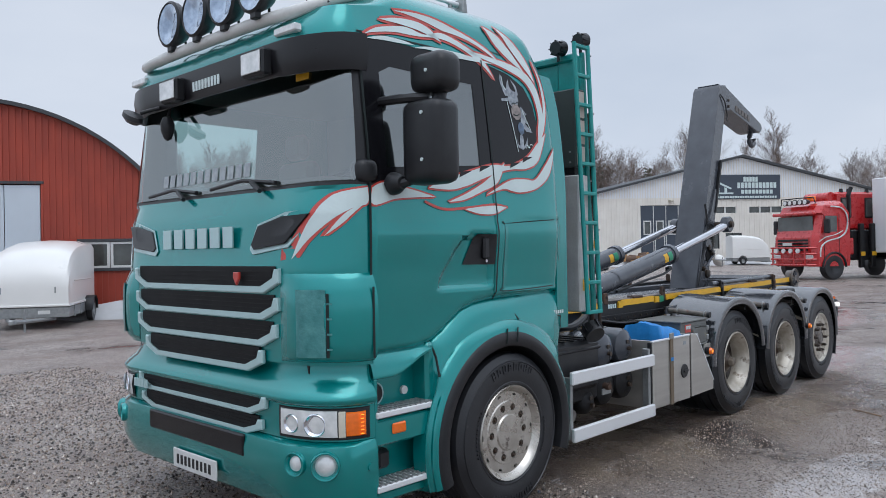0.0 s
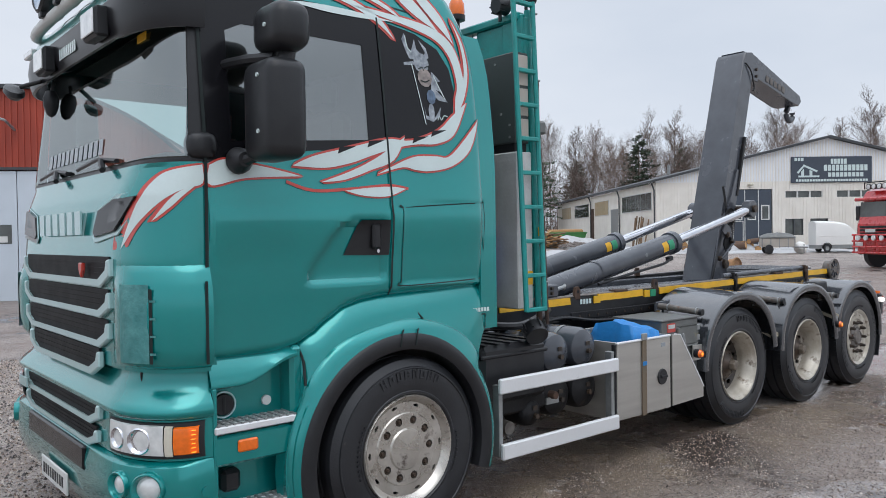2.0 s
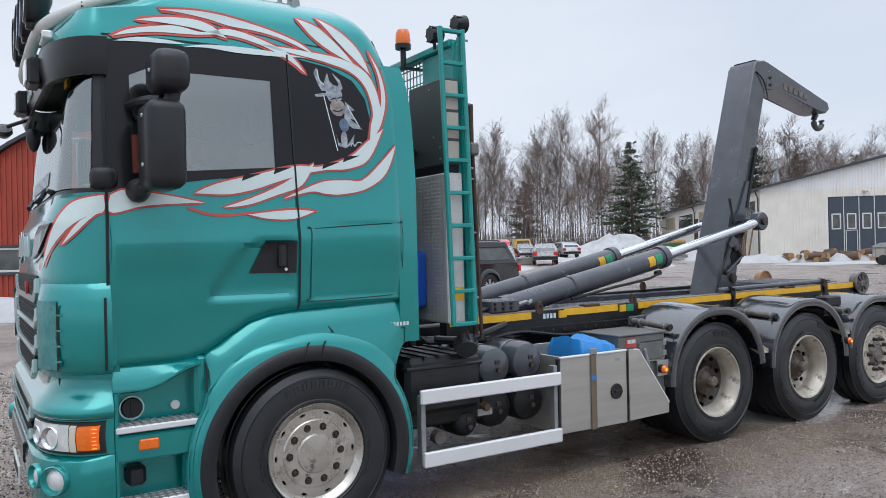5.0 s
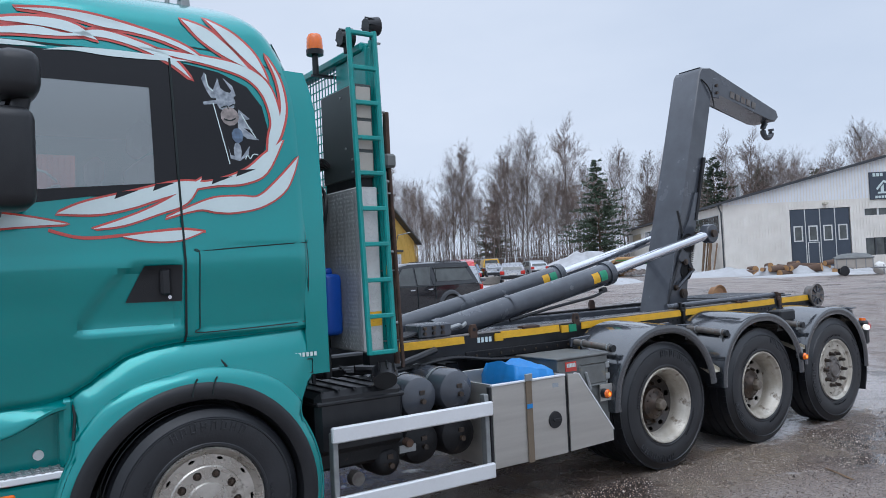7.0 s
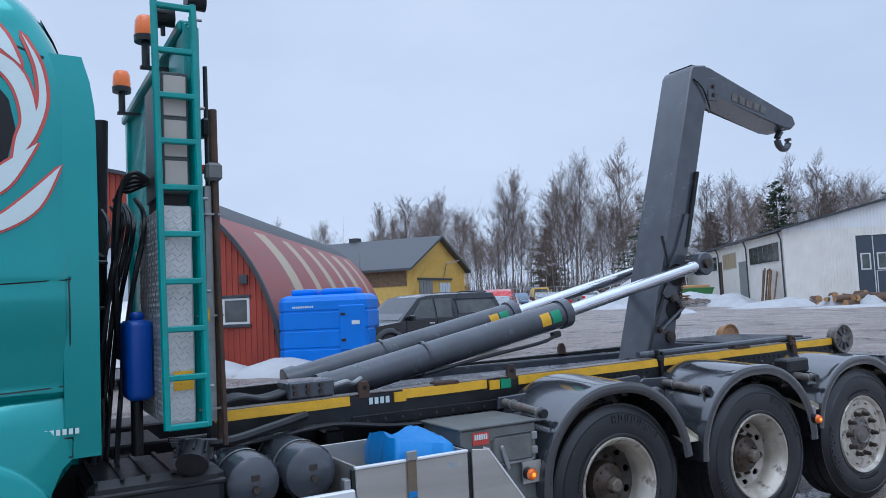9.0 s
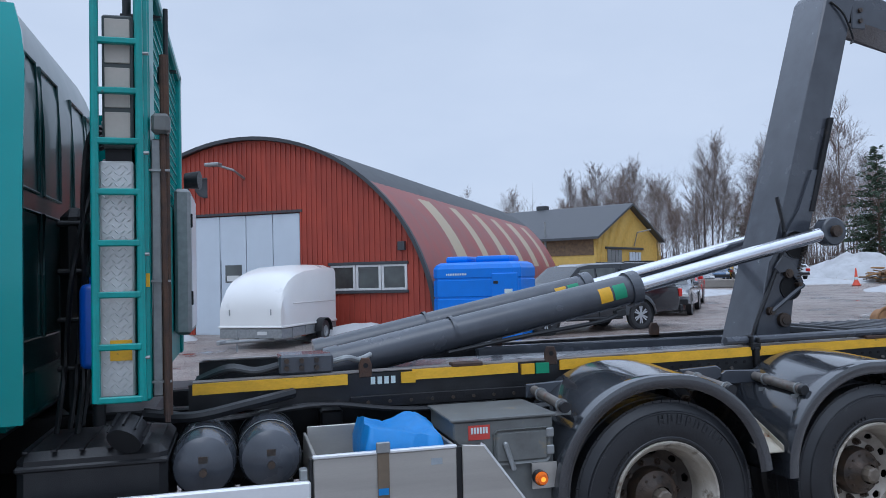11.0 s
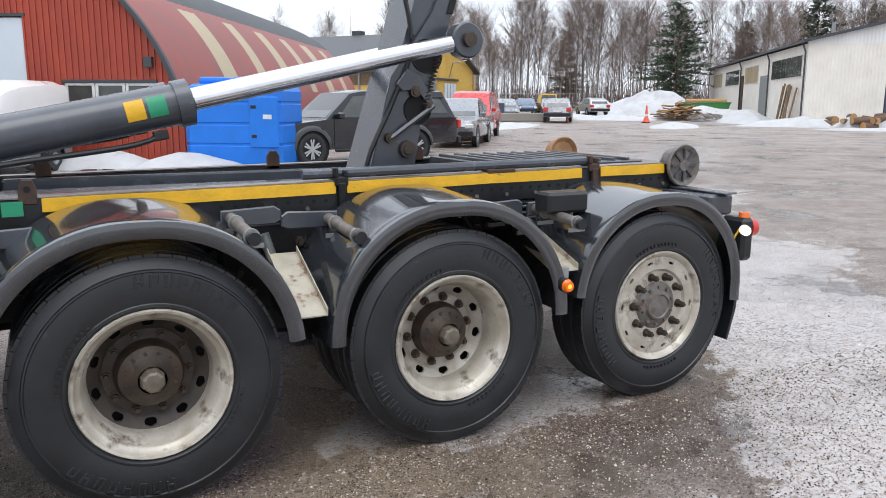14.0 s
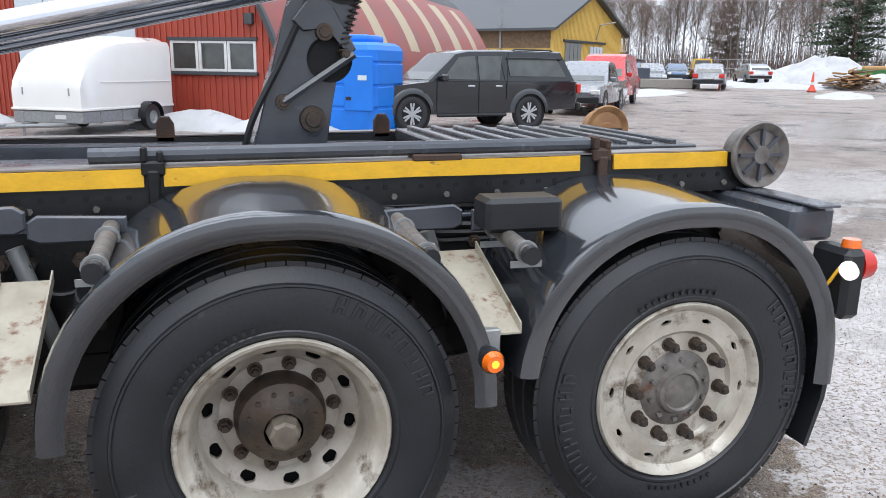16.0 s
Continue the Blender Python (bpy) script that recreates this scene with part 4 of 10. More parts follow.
# pale painted emblem on the sleeper panel, as plain patches and strokes
EMBLEM_GREY = pbr("silver_airbrush", (0.42, 0.46, 0.50), 0.35, scale=38, col2=(0.12, 0.14, 0.17))
EMBLEM_TAN = pbr("tan_airbrush", (0.40, 0.34, 0.31), 0.35, scale=34, col2=(0.15, 0.13, 0.125))
EMBLEM_BLUE = pbr("blue_airbrush", (0.13, 0.20, 0.30), 0.35, scale=30, col2=(0.05, 0.07, 0.11))
for mt, off, patch in (
    (EMBLEM_GREY, 0.0060, [(-0.080, 2.813), (-0.059, 2.852), (-0.041, 2.776), (-0.017, 2.754), (0.012, 2.825), (0.024, 2.770), (0.049, 2.749), (0.025, 2.709), (-0.031, 2.705), (-0.055, 2.745)]),
    (EMBLEM_GREY, 0.0060, [(0.043, 2.828), (0.095, 2.786), (0.110, 2.733), (0.088, 2.709), (0.066, 2.725), (0.085, 2.758)]),
    (EMBLEM_GREY, 0.0060, [(0.119, 2.651), (0.182, 2.600), (0.147, 2.589), (0.194, 2.533), (0.141, 2.545), (0.228, 2.479), (0.158, 2.483), (0.105, 2.524)]),
    (EMBLEM_GREY, 0.0060, [(0.043, 2.442), (0.057, 2.385), (0.116, 2.373), (0.169, 2.444), (0.158, 2.392), (0.105, 2.353), (0.054, 2.365)]),
    (EMBLEM_GREY, 0.0060, [(-0.080, 2.680), (-0.007, 2.695), (0.001, 2.675), (-0.074, 2.663)]),
    (EMBLEM_GREY, 0.0066, [(0.105, 2.693), (0.096, 2.661), (0.072, 2.639), (0.041, 2.634), (0.012, 2.648), (-0.005, 2.676), (-0.005, 2.709), (0.012, 2.737), (0.041, 2.751), (0.072, 2.746), (0.096, 2.724)]),
    (EMBLEM_TAN, 0.0074, [(0.119, 2.606), (0.110, 2.577), (0.088, 2.557), (0.058, 2.553), (0.031, 2.566), (0.015, 2.591), (0.015, 2.622), (0.031, 2.647), (0.058, 2.660), (0.088, 2.656), (0.110, 2.636)]),
    (EMBLEM_BLUE, 0.0068, [(0.136, 2.498), (0.128, 2.470), (0.108, 2.455), (0.085, 2.460), (0.070, 2.483), (0.070, 2.513), (0.085, 2.537), (0.108, 2.542), (0.128, 2.527)]),
    (EMBLEM_GREY, 0.0064, [(0.119, 2.407), (0.114, 2.372), (0.100, 2.354), (0.085, 2.360), (0.075, 2.389), (0.075, 2.426), (0.085, 2.454), (0.100, 2.460), (0.114, 2.442)]),
):
    wrapped("painted_emblem", patch, off, mt, cab, step=0.03)
for wide_, mt, line_ in ((0.006, WHITE_DECAL, [(-0.024, 2.678), (0.011, 2.506), (0.046, 2.333)]), (0.006, SEAM, [(0.021, 2.653), (0.053, 2.666), (0.060, 2.647)]), (0.006, SEAM, [(0.067, 2.663), (0.095, 2.678), (0.102, 2.656)]), (0.008, SEAM, [(0.032, 2.589), (0.067, 2.582), (0.099, 2.598)]), (0.005, WHITE_DECAL, [(0.137, 2.364), (0.151, 2.389), (0.165, 2.368), (0.186, 2.395), (0.214, 2.392)]), (0.007, WHITE_DECAL, [(-0.055, 2.838), (-0.044, 2.770), (-0.017, 2.745)]), (0.006, WHITE_DECAL, [(0.130, 2.629), (0.169, 2.555), (0.207, 2.493)])):
    seam(line_, wide_, 4, mt, 0.0085, "painted_emblem")


seam([(-1.285, 2.87), (-1.287, 2.4), (-1.283, 2.05), (-1.285, 1.6), (-1.295, 1.11)], 0.016, off=0.0105)
seam([(-0.245, 2.91), (-0.242, 2.5), (-0.238, 2.2), (-0.228, 1.8), (-0.23, 1.37)], 0.012, off=0.0105)
seam([(-1.28, 2.905), (-0.9, 2.915), (-0.245, 2.92)], 0.010)
seam([(-0.155, 1.44), (-0.148, 1.83), (-0.125, 1.853), (0.46, 1.888), (0.482, 1.87), (0.484, 1.46), (0.46, 1.432), (-0.13, 1.416), (-0.155, 1.44)], 0.006)
seam([(-0.245, 3.0), (0.15, 2.97), (0.40, 2.89)], 0.007)
# door handle
wrapped("handle_recess", [(-0.526, 1.597), (-0.248, 1.592), (-0.244, 1.783), (-0.433, 1.783)], 0.006, BLACK_PLASTIC, cab, "black handle recess")
bm = geo()
box(bm, -0.355, -0.300, SIDE - 0.022, SIDE + 0.012, 1.625, 1.765, 0.012)
part("door_handle", bm, BLACK_PLASTIC, cab)
rod(bm := geo(), (-0.305, SIDE + 0.03, 1.615), (-0.305, SIDE + 0.006, 1.615), 0.010)
part("key_lock", bm, CHROME, cab)

# sun visor under the roof
vis = []
for z, off in ((2.875, 0.115), (2.80, 0.125), (2.72, 0.115), (2.675, 0.10), (2.675, 0.082), (2.72, 0.097), (2.80, 0.105), (2.87, 0.095)):
    row = []
    for k in range(-16, 17):
        a = abs(k)
        t = min(1.0, a / 16)
        y0 = SIDE + 0.07
        if a <= 6:
            p = Vector((-1.42 - off, YC + (y0 + CB - YC) * a / 6, z + 0.015 * (1 - t) * (1 if z < 2.8 else 0)))
        else:
            ang = math.pi / 2 * (a - 6) / 10
            p = Vector((-1.42 - off + (0.16 + off) * (1 - math.cos(ang)), y0 - off * 0.45 + (CB + off * 0.45) * (1 - math.sin(ang)), z))
        if k > 0:
            p.y = 2 * YC - p.y
        row.append(p)
    vis.append(row)
visor = part("sun_visor", loft(geo(), vis + [vis[0]], False), VISOR_BLACK, cab, "satin black curved sun visor", 0.7)
for yy, zz in ((0.42, 2.77), (1.42, 2.77)):
    bm = geo()
    box(bm, -1.60, -1.53, yy - 0.11, yy + 0.11, zz - 0.075, zz + 0.075, 0.012)
    lamp = part("visor_lamp", bm, BLACK_PLASTIC, cab)
    boxp("lens", -1.612, -1.602, yy - 0.095, yy + 0.095, zz - 0.06, zz + 0.06, LENS, lamp, 0.003)
bars("visor_writing", visor, (-1.542, 1.20, 2.735), (0.34, 0.06), 9, WHITE_DECAL, (0, -1, 0), (0, 0, 1), (-1, 0, 0))
boxp("inspection_sticker", -1.425, -1.421, 0.12, 0.24, 2.66, 2.70, YELLOW, cab, 0.0)
# clearance lights let into the roof edge
for yy in (0.18, 1.98):
    boxp("marker_lamp", -1.545, -1.49, yy - 0.10, yy + 0.10, 2.90, 2.945, LENS, cab, 0.008)

# light bar with round lamps
bar = part("light_bar", pipe(geo(), curve_pts([(-1.0, 0.02, 3.22), (-1.25, 0.02, 3.13), (-1.46, 0.16, 3.04), (-1.53, 0.45, 3.02), (-1.54, 1.08, 3.02), (-1.53, 1.71, 3.02), (-1.46, 2.0, 3.04), (-1.25, 2.14, 3.13), (-1.0, 2.14, 3.22)], 6), 0.036, 12), WHITE_PAINT, truck, "white tubular roof light bar")
for yy in (0.40, 0.73, 1.06, 1.39):
    bm = geo()
    lathe(bm, [(0.02, 0.14), (0.10, 0.11), (0.145, 0.04), (0.15, 0.0), (0.135, -0.012), (0.13, 0.0)], (-1.60, yy, 3.20), "x", 28)
    lp = part("round_spot_lamp", bm, BLACK_PLASTIC, bar, "black round spot lamp", 0.7)
    part("lens", lathe(geo(), [(0.0, 0.03), (0.06, 0.02), (0.10, 0.002), (0.13, -0.004)], (-1.60, yy, 3.20), "x", 28), SPOT_LENS, lp)
    boxp("lamp_bracket", -1.60, -1.56, yy - 0.03, yy + 0.03, 3.02, 3.07, BLACK_PLASTIC, bar)
    pipe(bm := geo(), curve_pts([(-1.50, yy, 3.16), (-1.45, yy + 0.06, 3.08), (-1.50, yy + 0.1, 3.03)]), 0.008, 6)
    part("lamp_cable", bm, BLACK_PLASTIC, bar)
bars("bar_writing", bar, (-1.36, 0.03, 3.075), (0.20, 0.03), 7, BLACK_PLASTIC, (0.95, -0.2, 0.30))
for xx in (-0.8, -0.15):
    rod(bm := geo(), (xx, 0.22, 3.28), (xx, 0.22, 3.38), 0.014)
    part("rail_post", bm, GALV, truck)
bm = geo()
lathe(bm, [(0.062, -0.02), (0.064, -0.014), (0.050, 0.02), (0.030, 0.08), (0.018, 0.20), (0.012, 0.80), (0.020, 0.84), (0.020, 0.92), (0.0, 0.93)], (-0.98, 0.22, 3.385), "x", 18)
part("air_horn", bm, ALU_WHITE, truck, "long chromed roof horn")
part("horn_bracket", plate(geo(), [(-0.09, 3.30), (-0.03, 3.30), (-0.045, 3.42), (-0.07, 3.42)], 0.16, 0.28, "y", 0.004), GALV, truck)
rod(bm := geo(), (-1.15, 0.5, 3.2), (-1.13, 0.5, 3.5), 0.004)
part("aerial", bm, BLACK_PLASTIC, truck)

# mirrors
bm = geo()
box(bm, -1.15, -0.95, -0.605, -0.31, 2.045, 2.50, 0.06, None, 3)
mir = part("mirror", bm, BLACK_PLASTIC, truck, "tall black door mirror housing", 0.8)
bm = geo()
box(bm, -1.11, -0.92, -0.60, -0.33, 2.54, 2.76, 0.065, None, 3)
part("wide_angle_mirror", bm, BLACK_PLASTIC, mir, "", 0.8)
rod(bm := geo(), (-1.01, -0.48, 2.48), (-0.99, -0.48, 2.57), 0.04)
part("mirror_neck", bm, BLACK_PLASTIC, mir)
for zz, yy in ((2.52, -0.16), (2.06, -0.21)):
    pipe(bm := geo(), curve_pts([(-1.16, yy, zz), (-1.12, -0.32, zz), (-1.04, -0.44, zz + (0.0 if zz > 2.3 else 0.06))]), 0.026)
    part("mirror_arm", bm, BLACK_PLASTIC, mir)
bm = geo()
lathe(bm, [(0.0, -0.05), (0.035, -0.045), (0.06, 0.0), (0.065, 0.03)], (-1.13, -0.27, 2.06), "y", 16)
part("arm_cap", bm, BLACK_PLASTIC, mir)
for zz in (2.17, 2.42, 2.65):
    rod(bm := geo(), (-1.149 if zz < 2.6 else -1.109, -0.49, zz), (-1.157 if zz < 2.6 else -1.117, -0.49, zz), 0.010)
    part("screw_cap", bm, WHITE_DECAL, mir)
bm = geo()
box(bm, -1.08, -0.92, 2.58, 2.80, 2.10, 2.74, 0.05, None, 3)
part("mirror", bm, BLACK_PLASTIC, truck, "tall black door mirror housing", 0.8)
bm = geo()
lathe(bm, [(0.0, -0.10), (0.025, -0.085), (0.045, -0.03), (0.048, 0.02), (0.030, 0.065), (0.0, 0.075)], (-1.48, 1.67, 2.575), "z", 16)
rod(bm, (-1.48, 1.67, 2.63), (-1.46, 1.67, 2.70), 0.010)
part("front_mirror", bm, BLACK_PLASTIC, truck)
bm = geo()
lathe(bm, [(0.0, -0.045), (0.05, -0.04), (0.085, -0.01), (0.08, 0.02), (0.0, 0.035)], (0, 0, 0), "z", 18)
bmesh.ops.transform(bm, matrix=pose(-1.66, 1.81, 2.64, 25, 0, 0) @ Matrix.Diagonal((0.7, 1.35, 1, 1)), verts=bm.verts[:])
rod(bm, (-1.64, 1.74, 2.66), (-1.53, 1.68, 2.70), 0.014)
part("kerb_mirror", bm, BLACK_PLASTIC, truck)
part("pillar_bracket", box(geo(), -1.36, -1.22, -0.24, -0.12, 2.06, 2.19, 0.045, None, 3), BLACK_PLASTIC, cab, "", 0.8)
# wipers
for y0, y1 in ((0.35, 1.1), (1.25, 1.95)):
    pipe(bm := geo(), [(-1.50, y0, 2.09), (-1.475, (y0 + y1) / 2, 2.13), (-1.48, y1, 2.10)], 0.014, 6)
    pipe(bm, [(-1.54, y0 + 0.1, 2.05), (-1.50, y0 + 0.25, 2.11)], 0.016, 6)
    part("wiper", bm, BLACK_PLASTIC, cab)

# grille
NX = -1.578
def slot(z0, z1, ya, yb, trim=True):
    h = z1 - z0
    grille = part("grille_mesh", plate(geo(), [(ya + 0.05, z1), (yb - 0.05, z1), (yb - 0.05, z0 + h * 0.55), (yb - 0.17, z0 + h * 0.25), (ya + 0.17, z0 + h * 0.25), (ya + 0.05, z0 + h * 0.55)], NX - 0.003, NX + 0.02, "x"), GRILLE, cab, "dark grille mesh")
    if trim:
        o = [(ya, z1 - 0.012), (ya, z0 + h * 0.42), (ya + 0.15, z0 + 0.006), (yb - 0.15, z0 + 0.006), (yb, z0 + h * 0.42), (yb, z1 - 0.012), (yb - 0.045, z1 - 0.016), (yb - 0.050, z0 + h * 0.56), (yb - 0.175, z0 + h * 0.25), (ya + 0.175, z0 + h * 0.25), (ya + 0.050, z0 + h * 0.56), (ya + 0.045, z1 - 0.016)]
        part("grille_bar", plate(geo(), o, NX - 0.020, NX + 0.01, "x", 0.007), SILVER, cab, "silver grille bar")
    for k in range(3):
        zz = z0 + h * (0.45 + 0.17 * k)
        boxp("grille_rib", NX - 0.008, NX, ya + 0.08, yb - 0.08, zz, zz + 0.006, GRILLE, grille, 0.0)


slot(1.455, 1.615, 0.20, 1.96)
slot(1.305, 1.455, 0.21, 1.95)
slot(1.155, 1.305, 0.23, 1.93)
bars("maker_name", cab, (-1.582, 1.56, 1.725), (0.91, 0.125), 6, SILVER, (0, -1, 0), (0, 0, 1), (-1, 0, 0), 0.30, 0.010)
bm = geo()
plate(bm, [(1.08 + 0.030 * c, 1.545 + s * 0.040) for c, s in ((-1, 0.9), (1, 0.9), (1, 0), (0, -1), (-1, 0))], NX - 0.04, NX - 0.02, "x", 0.005)
part("badge", bm, RED_DECAL, cab, "small red shield badge").location = (0, -0.48, 0)
for yy, s in ((0.30, 1), (1.86, -1)):
    o = [(yy + 0.19 * s, 1.735), (yy + 0.16 * s, 1.71), (yy - 0.14 * s, 1.74), (yy - 0.30 * s, 1.90), (yy - 0.10 * s, 1.89), (yy + 0.13 * s, 1.845)]
    bm = plate(geo(), o, 0, 0.012, "x", 0.004)
    bm2 = plate(geo(), [(yy + (p[0] - yy) * 1.14 - 0.005 * s, 1.81 + (p[1] - 1.81) * 1.3) for p in o], 0.004, 0.012, "x", 0.003)
    for b_, nm, mt, o_ in ((bm, "front_vent", BLACK_GLOSS, 0.008), (bm2, "vent_trim", SILVER, 0.004)):
        for v in b_.verts:
            z = v.co.z
            y = v.co.y if s > 0 else 2 * YC - v.co.y
            lim, yn = SIDE + CB, y
            x = nose(z)
            if yn < lim:
                k = min(1.0, (lim - yn) / CB)
                x = nose(z) + CA * (1 - math.sqrt(max(0.0, 1 - k * k)))
            v.co.x += x - 0.012 - o_
        part(nm, b_, mt, cab)

# corner wind deflectors with a vertical slot
for s in (1, -1):
    rows = []
    for z, o in ((1.095, -0.01), (1.10, 0.012), (1.125, 0.036), (1.20, 0.047), (1.30, 0.052), (1.40, 0.052), (1.46, 0.046), (1.50, 0.036), (1.54, 0.020), (1.565, 0.010), (1.59, -0.014)):
        row = []
        for k in range(11):
            a = math.pi / 2 * (k / 10) ** 1
            x, y = -1.575 + CA * (1 - math.cos(a)), SIDE + CB * (1 - math.sin(a))
            nn = Vector((-math.cos(a), -math.sin(a), 0))
            f = o * min(1, k / 2.5) * 1.0
            p = Vector((x, y, z)) + nn * f
            row.append(Vector((p.x, p.y if s > 0 else 2 * YC - p.y, p.z)))
        row.append(Vector((-1.295, (SIDE + 0.002) if s > 0 else 2 * YC - SIDE - 0.002, z)))
        rows.append(row)
    part("corner_deflector", loft(geo(), rows, False), TEAL, cab, "", 0.8)
    def on_deflector(a, z, o):
        y = SIDE + CB * (1 - math.sin(a)) - o * math.sin(a)
        return Vector((-1.575 + CA * (1 - math.cos(a)) - o * math.cos(a), y if s > 0 else 2 * YC - y, z))
    aa = [0.38 + 0.05 * k for k in range(9)]
    part("deflector_vent", loft(geo(), [[on_deflector(a, z, 0.050 + 0.010 * math.sin(3.14 * q / 8) * b) for q, a in enumerate(aa)] for z, b in ((1.13, 0.0), (1.18, 0.5), (1.27, 1.0), (1.36, 1.0), (1.44, 0.6), (1.49, 0.0))], False), FROSTED, cab, "frosted teal vent panel")
    part("deflector_slit", loft(geo(), [[on_deflector(a, z, 0.0545) for a in (0.79, 0.83)] for z in (1.13, 1.25, 1.37, 1.47)], False), SEAM, cab)
    for z0 in (1.17, 1.25, 1.33, 1.41):
        part("deflector_vane", loft(geo(), [[on_deflector(a, z, 0.0565) for a in (0.80, 0.87)] for z in (z0, z0 + 0.010)], False), FROSTED, cab)
    part("deflector_gap", loft(geo(), [[on_deflector(a, z, 0.053) for a in (1.46, 1.50)] for z in (1.12, 1.3, 1.5)], False), SEAM, cab)

# lower front: panel with two more slots, bumper, head lamps
def low_ring(z, xf, back, off=0.0, wide=0.0):
    y0 = SIDE - off - wide
    pts = [(xf - off, YC + (y0 + CB - YC) * k / 6) for k in range(7)]
    pts += [(xf - off + CA * (1 - math.cos(a)), y0 + CB * (1 - math.sin(a))) for a in (math.pi / 2 * k / 9 for k in range(1, 10))]
    pts += [(back, y0), (back, y0 + 0.12)]
    near = [Vector((x, y, z)) for x, y in pts]
    return [Vector((p.x, 2 * YC - p.y, p.z)) for p in near[1:]][::-1] + near


front_panel = part("front_panel", loft(geo(), [low_ring(z, x, -1.27, o) for z, x, o in ((0.68, -1.60, 0.0), (0.865, -1.60, 0.0), (0.875, -1.605, 0.012), (0.895, -1.607, 0.020), (0.91, -1.605, 0.020), (0.94, -1.595, 0.006), (0.98, -1.58, -0.022), (1.03, -1.57, -0.040), (1.09, -1.565, -0.040), (1.15, -1.565, -0.03))], False), TEAL, cab, "", 0.7)
NX = -1.585
slot(1.005, 1.155, 0.36, 1.80)
NX = -1.61
slot(0.77, 0.90, 0.30, 1.86)
slot(0.655, 0.77, 0.34, 1.82)
bars("model_badge", cab, (-1.645, 1.88, 0.79), (0.20, 0.055), 4, SILVER, (0, -1, 0), (0, 0, 1), (-1, 0, 0), 0.15, 0.01)
bumper = part("bumper", loft(geo(), [low_ring(z, x, -1.27, o) for z, x, o in ((0.29, -1.50, -0.03), (0.30, -1.58, 0.0), (0.42, -1.625, 0.012), (0.58, -1.63, 0.014), (0.655, -1.62, 0.01), (0.675, -1.60, 0.0), (0.69, -1.56, -0.02))], False), TEAL, cab, "teal front bumper", 0.6)
boxp("bumper_intake", -1.652, -1.62, 0.50, 1.66, 0.53, 0.655, BLACK_GLOSS, bumper, 0.01)
pl = part("number_plate", box(geo(), -1.662, -1.650, 0.78, 1.31, 0.335, 0.455, 0.004), WHITE_PAINT, bumper, "white plate with dark bars")
bars("plate_writing", pl, (-1.662, 1.27, 0.365), (0.44, 0.058), 9, BLACK_PLASTIC, (0, -1, 0), (0, 0, 1), (-1, 0, 0), 0.5, 0.003)
for s in (1, -1):
    def corner(a, off, z):
        x = -1.60 - off + CA * (1 - math.cos(a)) + (0 if a < 1.57 else (a - 1.5708) * 0.25)
        y = SIDE - off + CB * (1 - math.sin(min(a, 1.5708)))
        return Vector((x, y if s > 0 else 2 * YC - y, z))
    angs = [0.05 + 1.5 * k / 12 for k in range(13)]
    def patch(z0, z1, a0, a1, off):
        aa = [a0 + (a1 - a0) * k / 10 for k in range(11)]
        return loft(geo(), [[corner(a, off - d, z) for a in aa] for z, d in ((z0, 0.012), (z0 + 0.008, 0.0), ((z0 + z1) / 2, -0.006), (z1 - 0.008, 0.0), (z1, 0.012))], False)
    hl = part("head_lamp", patch(0.685, 0.862, 0.02, 1.56, 0.006), BLACK_PLASTIC, cab, "head lamp with orange indicator", 0.9)
    part("lamp_lens", patch(0.70, 0.85, 0.06, 0.98, 0.012), LENS, hl)
    for a, r in ((0.26, 0.050), (0.64, 0.062)):
        c, n_ = corner(a, 0.018, 0.772), Vector((-math.cos(a), -math.sin(a) * s, 0))
        bm = geo()
        lathe(bm, [(r, 0.0), (r * 0.92, -0.006), (r * 0.80, 0.0), (r * 0.72, 0.006), (r * 0.3, 0.010), (0.0, 0.004)], (0, 0, 0), "z", 24)
        bmesh.ops.transform(bm, matrix=Matrix.Translation(c) @ (-n_).to_track_quat("Z", "Y").to_matrix().to_4x4(), verts=bm.verts[:])
        part("lamp_bowl", bm, CHROME, hl)
    part("indicator_edge", patch(0.70, 0.845, 1.00, 1.11, 0.015), CREAM, hl)
    part("indicator_lens", patch(0.705, 0.84, 1.12, 1.48, 0.014), ORANGE, hl)
    for k in range(6):
        part("indicator_bulb", patch(0.715 + 0.02 * k, 0.727 + 0.02 * k, 1.38, 1.44, 0.018), ORANGE_LIT, hl)
    for a, r in ((0.32, 0.055), (0.80, 0.065)):
        c = corner(a, 0.048, 0.565)
        n_ = Vector((-math.cos(a), -math.sin(a) * s, 0))
        bm = geo()
        lathe(bm, [(r * 1.24, -0.05), (r * 1.20, -0.004), (r * 1.12, 0.004), (r * 1.02, 0.002), (r * 0.84, -0.022), (r * 0.80, -0.05)], (0, 0, 0), "z", 28)
        turn_ = Matrix.Translation(c) @ n_.to_track_quat("Z", "Y").to_matrix().to_4x4()
        bmesh.ops.transform(bm, matrix=turn_, verts=bm.verts[:])
        fg = part("fog_lamp", bm, TEAL, bumper, "", 0.7)
        bm = geo()
        lathe(bm, [(r * 0.85, -0.022), (r * 0.6, -0.012), (r * 0.3, -0.007), (0.0, -0.006)], (0, 0, 0), "z", 24)
        bmesh.ops.transform(bm, matrix=turn_, verts=bm.verts[:])
        part("lens", bm, LENS, fg, "", 0.7)
    c = corner(1.5, 0.02, 0.53)
    part("bumper_cap", rod(geo(), c + Vector((0.03, 0.01 * s, 0)), c + Vector((0.03, -0.004 * s, 0)), 0.025, None, 16), TEAL, bumper)

